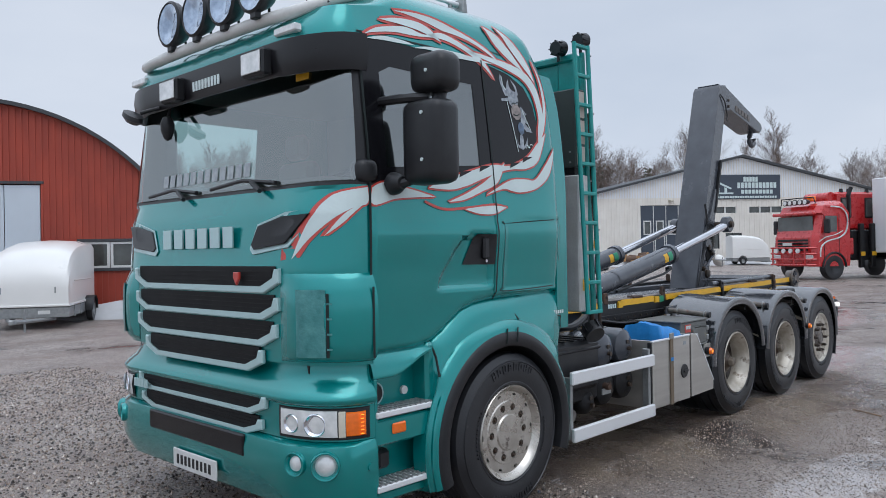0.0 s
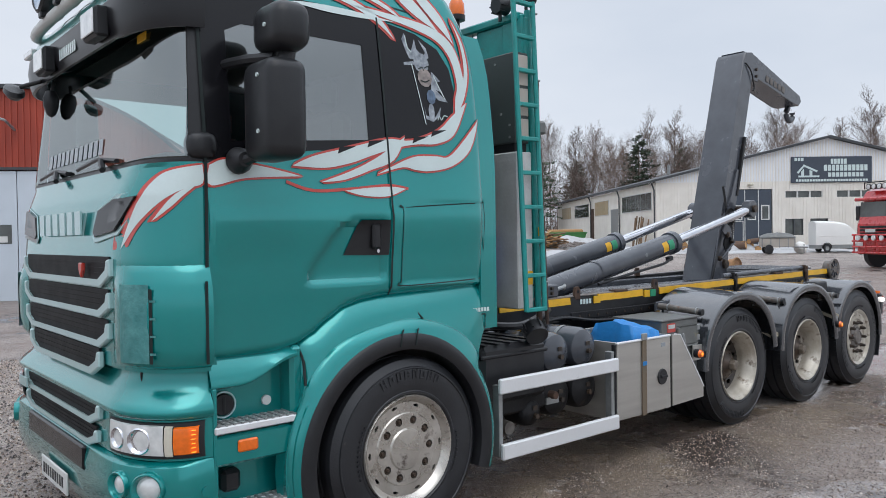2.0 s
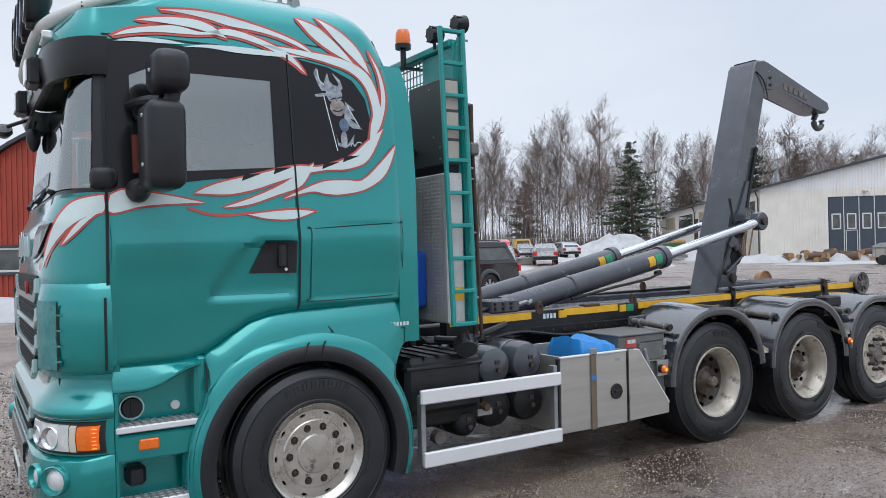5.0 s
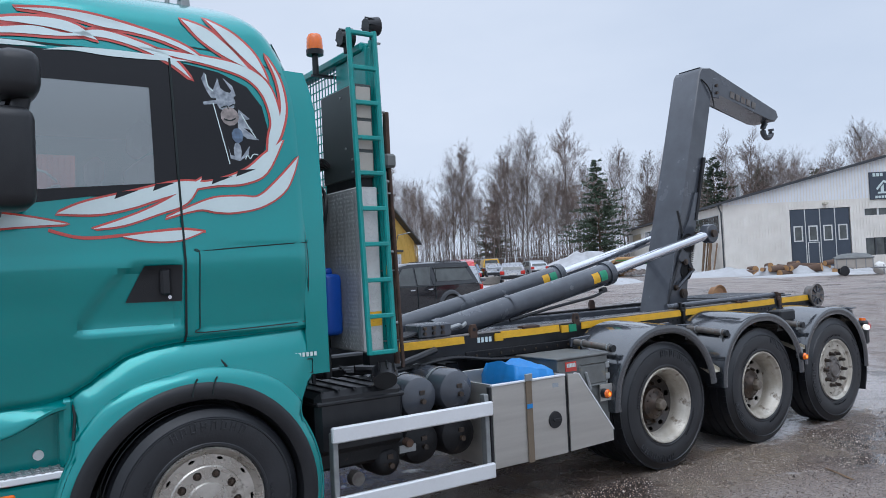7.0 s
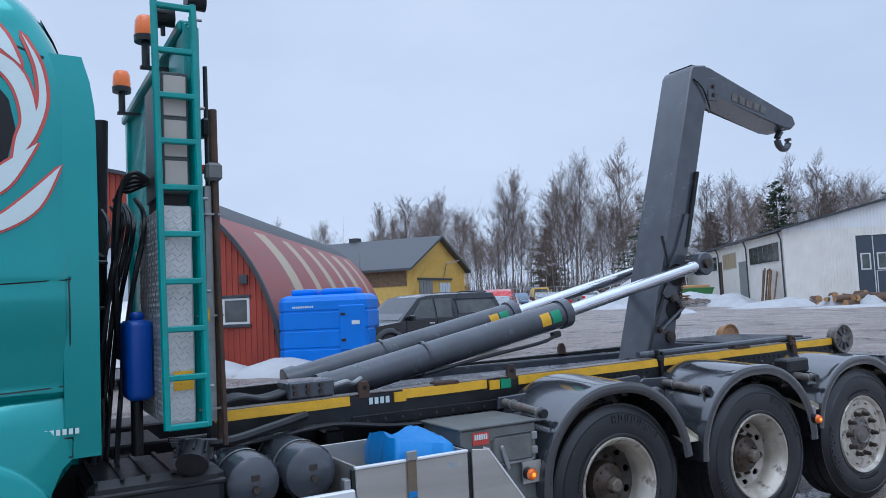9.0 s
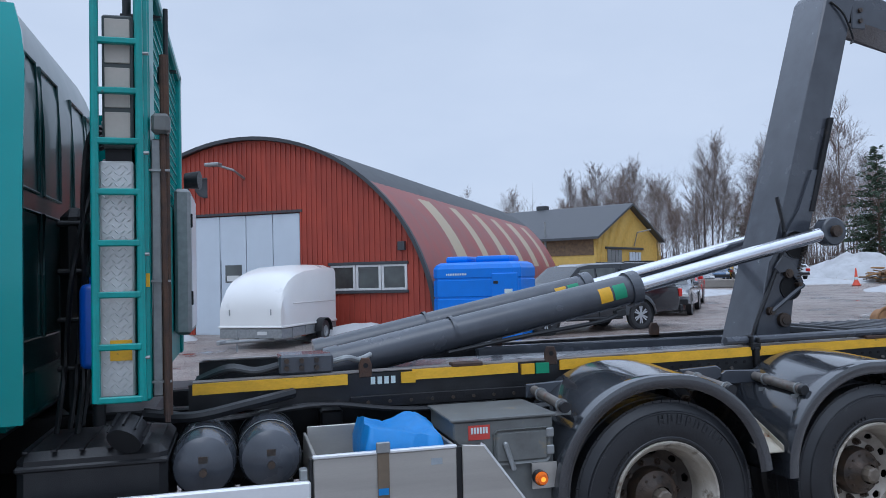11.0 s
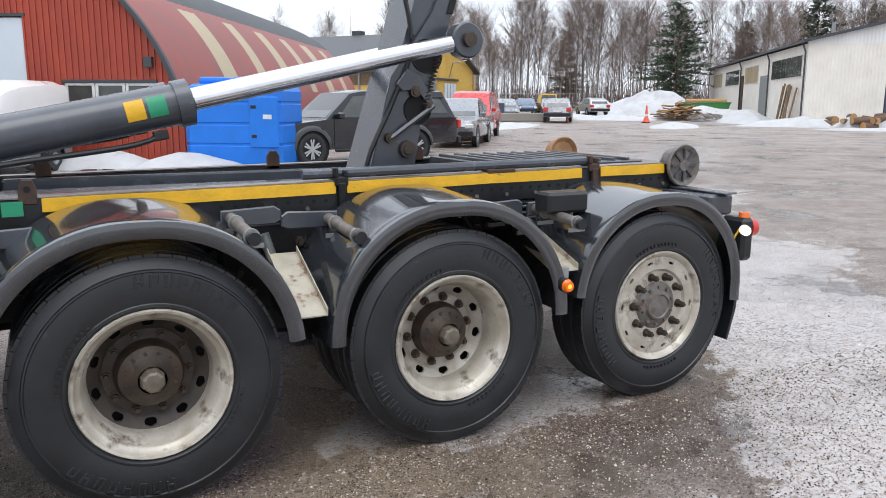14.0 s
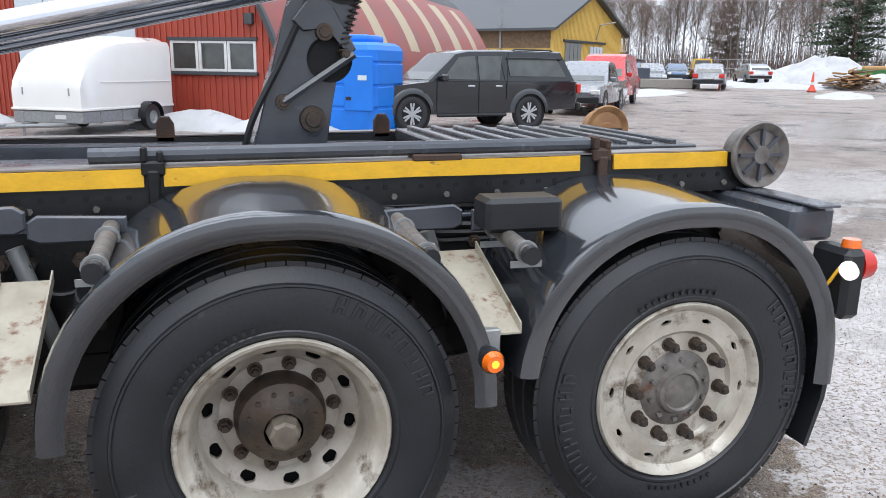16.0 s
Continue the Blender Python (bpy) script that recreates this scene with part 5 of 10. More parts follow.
# entry steps between bumper and wheel
def mir_y(y, s):
    return y if s > 0 else 2 * YC - y


for s in (1, -1):
    def sbox(name, x0, x1, y0, y1, z0, z1, mat, par, bev=0.008, label=""):
        a, b = sorted((mir_y(y0, s), mir_y(y1, s)))
        return boxp(name, x0, x1, a, b, z0, z1, mat, par, bev, label)
    rows = []
    for k in range(13):
        x = -1.272 + 0.038 * k
        e = ease((x + 1.13) / 0.33)
        z1, z0 = 1.125 + 0.03 * e * e, 0.985 + 0.11 * e
        rows.append([Vector((x, mir_y(SIDE + o, s), z)) for o, z in ((0.075, z1 + 0.02), (0.045, z1 - 0.012), (0.018, z0 + (z1 - z0) * 0.5), (0.002, z0 + 0.022), (0.003, z0 + 0.008), (0.014, z0), (0.14, z0 - 0.004))])
    part("entry_panel", loft(geo(), rows, False), TEAL, cab, "", 0.7)
    sbox("step_back", -1.268, -0.76, SIDE + 0.14, SIDE + 0.2, 0.40, 1.16, TEAL, cab, 0.004)
    sbox("step_panel", -1.268, -0.80, SIDE - 0.002, SIDE + 0.15, 0.62, 0.765, TEAL, cab, 0.012)
    sbox("step_side", -1.268, -1.245, SIDE, SIDE + 0.15, 0.40, 0.99, TEAL, cab, 0.004)
    for zz, y0 in ((0.775, SIDE - 0.015), (0.37, SIDE - 0.015)):
        tread = sbox("step_tread", -1.262, -0.815, y0, SIDE + 0.14, zz, zz + 0.035, ALU_WHITE, cab, 0.006, "worn aluminium step tread")
        for k in range(11):
            x = -1.25 + 0.04 * k
            sbox("tread_rib", x, x + 0.012, y0 + 0.004, SIDE + 0.12, zz + 0.034, zz + 0.043, GALV, tread, 0.0)
        for k in range(3):
            sbox("tread_rib", -1.255, -0.82, y0 + 0.012 + 0.045 * k, y0 + 0.022 + 0.045 * k, zz + 0.034, zz + 0.041, GALV, tread, 0.0)
    sbox("side_marker", -1.15, -1.045, SIDE - 0.014, SIDE, 0.675, 0.735, ORANGE, cab, 0.008, "orange side marker lamp")
    bm = geo()
    yw = mir_y(SIDE + 0.138, s)
    rod(bm, (-1.16, yw, 0.885), (-1.16, mir_y(SIDE + 0.115, s), 0.885), 0.055, 0.05, 20)
    cap = part("filler_cap", bm, BLACK_PLASTIC, cab)
    y0, y1 = sorted((mir_y(SIDE + 0.112, s), mir_y(SIDE + 0.118, s)))
    boxp("cap_grip", -1.168, -1.152, y0, y1, 0.845, 0.925, BLACK_PLASTIC, cap, 0.002)
    lathe(bm := geo(), [(0.058, 0.0), (0.066, 0.0), (0.066, 0.012), (0.058, 0.012)], (-1.16, mir_y(SIDE + 0.122, s), 0.885), "y", 24, True)
    part("cap_ring", bm, SILVER, cap)
    part("eyelet", rod(geo(), (-0.93, yw, 0.875), (-0.93, mir_y(SIDE + 0.12, s), 0.875), 0.025, None, 12), WHITE_PAINT, cab)
    sbox("low_lamp", -1.20, -1.10, SIDE + 0.06, SIDE + 0.14, 0.47, 0.58, BLACK_PLASTIC, cab, 0.02)
    sbox("inner_panel", -0.845, -0.775, SIDE + 0.02, SIDE + 0.2, 0.36, 1.15, TEAL, cab, 0.02)
    sbox("bumper_return", -1.268, -0.82, SIDE + 0.02, SIDE + 0.2, 0.30, 0.365, TEAL, cab, 0.015)

# front wheel arch
AX, AZ = -0.195, 0.505


def fender_edge(deg):
    """Outer radius of the fender: up to the door's foot, narrow bands down both sides."""
    a = math.radians(deg)
    r = 0.66
    while r < 1.25:
        x, z = AX + r * math.cos(a), AZ + r * math.sin(a)
        if z > along(x, DOOR_FOOT) + 0.012 or x < -0.80 or x > 0.54 or (x > 0.40 and z < 0.98 + 1.1 * (x - 0.40)):
            break
        r += 0.004
    return max(r, 0.715)


for s in (1, -1):
    rows = []
    for k in range(73):
        deg = -18 + 3 * k
        a, ro = math.radians(deg), fender_edge(deg)
        ridge = along(deg, ((0, 0.752), (50, 0.765), (75, 0.735), (100, 0.715), (125, 0.742), (150, 0.725), (170, 0.70)))
        ridge = min(ridge, ro - 0.012)
        row = []
        for r, o in ((0.640, 0.060), (0.652, 0.070), (0.672, 0.066), (0.672 + (ridge - 0.672) * 0.55, 0.052), (ridge - 0.012, 0.040), (ridge - 0.002, 0.032), (ridge + 0.004, 0.020), (ridge + 0.012, 0.019), (ridge + (ro - ridge) * 0.45, 0.004), (ridge + (ro - ridge) * 0.85, -0.030), (ro, -0.052), (ro + 0.004, -0.075)):
            row.append(Vector((AX + r * math.cos(a), mir_y(SIDE - o, s), AZ + r * math.sin(a))))
        rows.append(row)
    fender = part("fender", loft(geo(), rows, False), TEAL, cab, "teal front fender", 0.7)
    rows = [[Vector((AX + r * math.cos(t), mir_y(SIDE - o, s), AZ + r * math.sin(t))) for r, o in ((0.572, -0.45), (0.562, 0.045), (0.566, 0.074), (0.585, 0.086), (0.620, 0.087), (0.645, 0.082), (0.655, 0.070), (0.653, 0.055))] for t in (math.radians(-19 + 218 * k / 40) for k in range(41))]
    part("arch_rubber", loft(geo(), rows, False), BLACK_PLASTIC, fender, "black rubber arch lip", 0.7)
    for pts in ([(-0.795, 0.95, 0.035), (-0.778, 1.06, -0.01), (-0.785, 1.14, -0.05)], [(-0.104, 1.36, -0.045), (-0.06, 1.27, 0.002), (-0.025, 1.222, 0.022)]):
        gap = [(x, mir_y(SIDE - o, s), z) for x, z, o in pts]
        part("panel_gap", pipe(geo(), gap, 0.0075, 6), SEAM, fender)
    for x in (-0.235, -0.13):
        gap = [(x + 0.012 * k, mir_y(SIDE - o, s), z) for k, (o, z) in enumerate(((0.091, 1.09), (0.088, 1.14), (0.076, 1.165), (0.070, 1.18)))]
        part("panel_gap", pipe(geo(), gap, 0.0045, 6), SEAM, fender)
    # tool flap behind the arch
    gap = [(x, mir_y(SIDE + 0.012, s), z) for x, z in ((0.316, 1.215), (0.493, 1.21), (0.49, 1.13), (0.37, 1.13), (0.325, 1.16), (0.316, 1.215))]
    part("panel_gap", pipe(geo(), gap, 0.004, 5), SEAM, fender)
bars("side_writing", cab, (0.30, SIDE + 0.005, 1.228), (0.22, 0.024), 9, WHITE_DECAL)
boxp("cab_underside", -1.5, 0.45, 0.06, 2.10, 1.02, 1.075, CHASSIS, cab, 0.0)

# ---- wheels ----
def tyre_mesh(r=0.515, w=0.30, rim=0.292):
    bm = geo()
    prof = [(rim, 0.02), (rim + 0.012, 0.004), (rim + 0.022, -0.004), (rim + 0.026, -0.009), (rim + 0.034, -0.009), (rim + 0.038, -0.006), (rim + 0.058, -0.010), (rim + 0.10, -0.016), (rim + 0.145, -0.012), (rim + 0.158, -0.010), (rim + 0.162, -0.016), (rim + 0.168, -0.015), (rim + 0.172, -0.007), (r - 0.035, 0.003), (r - 0.012, 0.018), (r - 0.002, 0.04)]
    prof += [(r, 0.05), (r, w / 2 - 0.055), (r - 0.016, w / 2 - 0.05), (r - 0.016, w / 2 - 0.04), (r, w / 2 - 0.035), (r, w / 2 + 0.035), (r - 0.016, w / 2 + 0.04), (r - 0.016, w / 2 + 0.05), (r, w / 2 + 0.055), (r, w - 0.05), (r - 0.012, w - 0.018), (r - 0.06, w), (rim, w - 0.02)]
    lathe(bm, prof, (0, 0, 0), "y", 72)
    return mesh_of("tyre", bm, RUBBER, 0.5)


def tread_mesh(r=0.515, w=0.30):
    """Shoulder blocks round the tyre's outer edge."""
    bm = geo()
    for k in range(60):
        a = 2 * math.pi * k / 60
        for y0, y1 in ((0.020, 0.06), (w - 0.06, w - 0.020)):
            m = Matrix.Rotation(a, 4, "Y") @ Matrix.Translation((0, 0, r))
            box(bm, -0.0245, 0.0245, y0, y1, -0.02, 0.001, 0, m)
    return mesh_of("tread", bm, RUBBER, 0)


def letter_mesh(r=0.42):
    """Raised lettering band on the sidewall, as plain bars."""
    bm = geo()
    for a0, n, rr, hh in ((62, 8, r, 0.050), (242, 8, r, 0.050), (150, 12, r - 0.075, 0.014), (330, 10, r - 0.075, 0.014)):
        for k in range(n):
            a = math.radians(a0 + k * (7.4 if hh > 0.03 else 4.2))
            m = Matrix.Rotation(-a + math.pi / 2, 4, "Y") @ Matrix.Translation((0, 0, rr))
            if hh > 0.03:
                for dx, dz, wx, wz in ((-0.014, 0, 0.0045, hh), (0.010, 0.004, 0.0045, hh * (0.9 if k % 2 else 0.6)), (-0.003, (0.4 - 0.4 * (k % 3)) * hh, 0.014, 0.009)):
                    box(bm, dx - wx, dx + wx, -0.0195, -0.010, dz - wz / 2, dz + wz / 2, 0.001, m @ Matrix.Shear("XZ", 4, (0.25, 0)))
            else:
                box(bm, -0.005, 0.005, -0.0175, -0.010, -hh / 2, hh / 2, 0, m)
    return mesh_of("sidewall_lettering", bm, RUBBER, 0)


def holes_disc(bm, r_in, r_out, y_in, n, r_hole, r_at, y_out=None, depth=0.014, wide=1.0):
    """A flat or conical ring with round holes that go through it."""
    seg = 12
    y_out = y_in if y_out is None else y_out

    def on(x, z):
        t = (math.hypot(x, z) - r_in) / (r_out - r_in)
        return Vector((x, y_in + (y_out - y_in) * t, z))
    for k in range(n):
        a0, a1 = 2 * math.pi * (k - 0.5) / n, 2 * math.pi * (k + 0.5) / n
        ac, mid = (a0 + a1) / 2, (r_in + r_out) / 2
        ring_ = [(r_in, a0), (r_in, a0 + (a1 - a0) / 3), (r_in, a0 + (a1 - a0) * 2 / 3), (r_in, a1), (mid, a1), (r_out, a1), (r_out, a0 + (a1 - a0) * 0.75), (r_out, ac), (r_out, a0 + (a1 - a0) * 0.25), (r_out, a0), (mid, a0), (mid * 0.6 + r_in * 0.4, a0)]
        outer = [on(r * math.cos(a), r * math.sin(a)) for r, a in ring_]
        cx, cz = r_at * math.cos(ac), r_at * math.sin(ac)
        inner = []
        for o in outer:
            d = Vector((o.x - cx, 0, o.z - cz)).normalized() * r_hole
            tg = Vector((-math.sin(ac), 0, math.cos(ac)))
            d += tg * d.dot(tg) * (wide - 1)
            inner.append(on(cx + d.x, cz + d.z))
        vo, vi = [bm.verts.new(p) for p in outer], [bm.verts.new(p) for p in inner]
        vb = [bm.verts.new(p + Vector((0, depth, 0))) for p in inner]
        for q in range(seg):
            bm.faces.new((vo[q], vo[(q + 1) % seg], vi[(q + 1) % seg], vi[q]))
            bm.faces.new((vi[q], vi[(q + 1) % seg], vb[(q + 1) % seg], vb[q]))


def rim_deep():
    """Drive-axle wheel: deep dish with a recessed disc and ten hand holes."""
    bm = geo()
    lathe(bm, [(0.300, 0.022), (0.306, 0.0), (0.300, -0.010), (0.290, -0.006), (0.280, 0.012), (0.270, 0.022), (0.262, 0.030), (0.256, 0.060), (0.244, 0.075), (0.240, 0.125), (0.236, 0.148)], (0, 0, 0), "y", 48)
    return mesh_of("rim", bm, RIM_ALU, 0.6)


def disc_deep(mat):
    bm = geo()
    holes_disc(bm, 0.188, 0.238, 0.184, 10, 0.0185, 0.213, 0.150, wide=1.35)
    lathe(bm, [(0.188, 0.184), (0.180, 0.190), (0.112, 0.190), (0.112, 0.20)], (0, 0, 0), "y", 40)
    return mesh_of("rim_disc", bm, mat, 0.6)


def rim_flat(front=False):
    """Steered wheel: disc set forward, ten slots near its edge."""
    bm = geo()
    y = 0.03 if front else 0.015
    lathe(bm, [(0.300, 0.022), (0.306, 0.0), (0.300, -0.010), (0.290, -0.006), (0.280, 0.008), (0.272, 0.016), (0.262, y)], (0, 0, 0), "y", 48)
    holes_disc(bm, 0.205, 0.262, y, 10, 0.009, 0.245, wide=2.1)
    if front:
        lathe(bm, [(0.205, y), (0.198, y - 0.006)], (0, 0, 0), "y", 40)
        holes_disc(bm, 0.118, 0.198, y - 0.006, 10, 0.0235, 0.163)
        lathe(bm, [(0.118, y - 0.006), (0.110, y - 0.016), (0.06, y - 0.020), (0.0, y - 0.022)], (0, 0, 0), "y", 36)
    else:
        lathe(bm, [(0.205, y), (0.192, y + 0.012), (0.12, y + 0.014)], (0, 0, 0), "y", 40)
    return mesh_of("rim", bm, RIM_SHINY if front else RIM_ALU, 0.6)


def hub_deep():
    bm = geo()
    lathe(bm, [(0.138, 0.195), (0.136, 0.150), (0.124, 0.118), (0.098, 0.104), (0.070, 0.085), (0.056, 0.060)], (0, 0, 0), "y", 28)
    for k in range(12):
        a = 2 * math.pi * k / 12
        c = Vector((0.098 * math.cos(a), 0.110, 0.098 * math.sin(a)))
        rod(bm, c, c - Vector((0, 0.010, 0)), 0.008, None, 6)
    return mesh_of("hub", bm, HUB_DARK, 0.6)


def cap_deep():
    bm = geo()
    lathe(bm, [(0.052, 0.075), (0.048, 0.045), (0.044, 0.028), (0.034, 0.022), (0.0, 0.020)], (0, 0, 0), "y", 8)
    return mesh_of("hub_cap", bm, HUB_CAP, 0.4)


def hub_flat():
    bm = geo()
    lathe(bm, [(0.142, 0.035), (0.128, 0.024), (0.104, 0.018), (0.086, 0.010), (0.078, -0.006), (0.066, -0.010), (0.060, -0.002), (0.045, -0.006), (0.0, -0.008)], (0, 0, 0), "y", 28)
    for k in range(10):
        a = 2 * math.pi * (k + 0.5) / 10
        c = Vector((0.104 * math.cos(a), 0.020, 0.104 * math.sin(a)))
        rod(bm, c, c - Vector((0, 0.016, 0)), 0.009, None, 6)
    return mesh_of("hub", bm, STAY_GREY, 0.6)


def nut_mesh(y, out=0.035, r=0.015):
    bm = geo()
    rod(bm, (0, y, 0), (0, y - out, 0), r, None, 6)
    rod(bm, (0, y - out, 0), (0, y - out - 0.012, 0), r * 0.7, r * 0.55, 8)
    rod(bm, (0, y + 0.002, 0), (0, y - 0.006, 0), r * 1.35, None, 10)
    return mesh_of("wheel_nut", bm, HUB_DARK, 0.5)


TYRE, TREAD, LETTERS = tyre_mesh(), tread_mesh(), letter_mesh()
RIM_DEEP, RIM_FLAT, RIM_FRONT = rim_deep(), rim_flat(), rim_flat(True)
HUB_DEEP, HUB_FLAT, CAP_DEEP = hub_deep(), hub_flat(), cap_deep()
NUT_DEEP, NUT_FLAT, NUT_FRONT = nut_mesh(0.190, 0.026, 0.017), nut_mesh(0.03, 0.046, 0.018), nut_mesh(0.046, 0.020, 0.017)
DISC_DIRTY, DISC_PALE = disc_deep(RIM_DIRTY), disc_deep(RIM_WORN)
# black disc whose colour stands for the shade inside the wheel
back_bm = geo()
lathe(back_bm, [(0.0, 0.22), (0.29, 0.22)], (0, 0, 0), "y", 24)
BACKING = mesh_of("shade_backing", back_bm, DARK_VOID)


def truck_wheel(x, z, face, kind, far=False, turn=0.0):
    m = pose(x, face, z, 0, turn, 180 if far else 0)
    tyre = part("wheel", TYRE, None, truck, "worn black truck tyre on a dull aluminium rim", at=m)
    if kind != "front":
        tagged(part("tread", TREAD, None, tyre, at=m), kind="stuff")
    tagged(part("sidewall_lettering", LETTERS, None, tyre, at=m), kind="stuff")
    rim = part("rim", {"deep": RIM_DEEP, "flat": RIM_FLAT, "front": RIM_FRONT}[kind], None, tyre, "dull aluminium rim", at=m)
    part("shade_backing", BACKING, None, tyre, at=m)
    if kind != "front":
        part("hub", HUB_DEEP if kind == "deep" else HUB_FLAT, None, tyre, "rusty iron hub", at=m)
    if kind == "deep":
        part("rim_disc", DISC_DIRTY if x < 4 else DISC_PALE, None, rim, "brake-dusted wheel disc with hand holes", at=m)
        part("hub_cap", CAP_DEEP, None, tyre, "grey steel hub cap", at=m)
    n_at, nut = (0.163, NUT_DEEP) if kind == "deep" else (0.163, NUT_FLAT) if kind == "flat" else (0.163, NUT_FRONT)
    for k in range(10):
        a = 2 * math.pi * (k + 0.5 if kind == "deep" else k) / 10
        part("wheel_nut", nut, None, tyre, at=m @ Matrix.Translation((n_at * math.cos(a), 0, n_at * math.sin(a))))
    return tyre


WHEELS = ((-0.156, -0.256, "front", 0), (3.614, -0.138, "deep", 20), (4.950, -0.130, "deep", 47), (6.236, -0.106, "flat", 75))
for x, y, kind, turn in WHEELS:
    truck_wheel(x, 0.507, y, kind, False, turn)
    truck_wheel(x, 0.507, 2 * YC - y, kind, True, turn)
    if kind == "deep":
        for yy, fl in ((0.20, False), (2 * YC - 0.20, True)):
            part("inner_tyre", TYRE, None, truck, at=pose(x, yy, 0.507, 0, 0, 180 if fl else 0))

# ---- frame, mudguards, boxes and hook gear ----
def rail_z(x):
    return 1.165 + 0.0115 * (x - 1.2)


for y0, y1 in ((0.66, 0.74), (1.42, 1.50)):
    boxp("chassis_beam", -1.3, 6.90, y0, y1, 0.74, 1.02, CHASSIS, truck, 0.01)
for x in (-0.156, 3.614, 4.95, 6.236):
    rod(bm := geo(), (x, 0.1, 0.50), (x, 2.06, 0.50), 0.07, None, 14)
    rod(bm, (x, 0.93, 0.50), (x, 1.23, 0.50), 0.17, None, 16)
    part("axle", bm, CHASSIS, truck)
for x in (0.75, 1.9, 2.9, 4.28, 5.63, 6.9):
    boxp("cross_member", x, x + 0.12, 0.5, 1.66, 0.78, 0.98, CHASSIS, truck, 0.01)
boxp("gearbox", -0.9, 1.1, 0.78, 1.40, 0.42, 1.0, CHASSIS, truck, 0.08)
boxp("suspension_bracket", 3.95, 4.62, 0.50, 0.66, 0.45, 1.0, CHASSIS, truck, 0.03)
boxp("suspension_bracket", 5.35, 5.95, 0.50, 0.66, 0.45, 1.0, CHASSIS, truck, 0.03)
for x0 in (3.98, 4.1, 4.22, 4.34):
    for z in (0.72, 0.8, 0.88):
        rod(bm := geo(), (x0, 0.505, z), (x0, 0.485, z), 0.022, None, 8)
        part("bolt_head", bm, HUB_DARK, truck)

# body rails with yellow upper strip
for s, yo in ((1, 0.45), (-1, 1.71)):
    ya, yb = (yo, yo + 0.10) if s > 0 else (yo - 0.10, yo)
    bm = geo()
    vs = []
    for x in (1.22, 6.93):
        z = rail_z(x)
        vs.append([bm.verts.new((x, y, zz)) for y, zz in ((ya, z - 0.15), (yb, z - 0.15), (yb, z), (ya, z))])
    bm.faces.new(vs[0][::-1])
    bm.faces.new(vs[1])
    for k in range(4):
        bm.faces.new((vs[0][k], vs[0][(k + 1) % 4], vs[1][(k + 1) % 4], vs[1][k]))
    rail = part("body_rail", bm, RAIL_BLACK, truck, "black steel body rail")
    top = geo()
    f = [[top.verts.new((x, y, rail_z(x) + d)) for y, d in ((ya + 0.006, 0.005), (yb, 0.005), (yb, 0.011), (ya + 0.006, 0.011))] for x in (1.24, 6.74)]
    for k in range(4):
        top.faces.new((f[0][k], f[0][(k + 1) % 4], f[1][(k + 1) % 4], f[1][k]))
    part("worn_top_face", top, WORN_TOP, rail, "worn pale top face")
    if s > 0:
        near_rail = rail
        for x0, x1 in ((1.24, 2.04), (2.40, 3.02), (3.28, 4.58), (4.64, 6.10), (6.24, 6.74)):
            bm = geo()
            z0, z1 = rail_z(x0), rail_z(x1)
            f = []
            for x, z in ((x0, z0), (x1, z1)):
                f.append([bm.verts.new((x, y, zz)) for y, zz in ((ya - 0.012, z - 0.052), (ya + 0.004, z - 0.052), (ya + 0.004, z + 0.004), (ya - 0.008, z + 0.004))])
            bm.faces.new(f[0][::-1])
            bm.faces.new(f[1])
            for k in range(4):
                bm.faces.new((f[0][k], f[0][(k + 1) % 4], f[1][(k + 1) % 4], f[1][k]))
            bmesh.ops.subdivide_edges(bm, edges=[e for e in bm.edges if abs(e.verts[0].co.x - e.verts[1].co.x) > 0.1], cuts=6)
            for v in bm.verts:
                v.co.y += 0.003 * noise.noise(v.co * 5)
                v.co.z += 0.004 * noise.noise(v.co * 4 + Vector((9, 0, 0)))
            part("yellow_strip", bm, YELLOW, rail, "chipped yellow warning strip")
        bars("maker_plate_writing", rail, (2.16, ya - 0.004, rail_z(2.2) - 0.06), (0.15, 0.04), 4, WHITE_DECAL)
        for x0, mt in ((2.335, YELLOW), (3.04, YELLOW), (3.13, GREEN_DECAL)):
            boxp("sticker", x0, x0 + 0.08, ya - 0.016, ya - 0.002, rail_z(x0) - 0.064, rail_z(x0) - 0.004, mt, rail, 0.0)
        boxp("lower_flange", 2.05, 3.35, ya - 0.01, ya + 0.05, 0.99, 1.055, CHASSIS, rail, 0.004)
        for k in range(10):
            rod(bm := geo(), (2.15 + 0.12 * k, ya - 0.009, 1.02), (2.15 + 0.12 * k, ya - 0.016, 1.02), 0.010, None, 8)
            part("bolt_head", bm, HUB_DARK, rail)
        for k in range(30):
            rod(bm := geo(), (3.5 + 0.11 * k, 0.655, 0.93), (3.5 + 0.11 * k, 0.66, 0.93), 0.014, None, 8)
            part("frame_hole", bm, DARK_VOID, rail)
        for k in range(44):
            x = 4.02 + 0.064 * k
            rod(bm := geo(), (x, ya + 0.002, rail_z(x) - 0.085), (x, ya - 0.003, rail_z(x) - 0.085), 0.010, None, 8)
            part("rail_hole", bm, DARK_VOID, rail)
            if k % 3 == 0:
                rod(bm := geo(), (x + 0.03, ya + 0.002, rail_z(x) - 0.118), (x + 0.03, ya - 0.010, rail_z(x) - 0.118), 0.011, None, 6)
                part("bolt_head", bm, STAY_GREY, rail)
        boxp("rail_flange", 3.40, 6.86, ya - 0.022, ya + 0.06, 1.015, 1.030, STEEL_DARK, rail, 0.003, "worn lower flange of the rail")
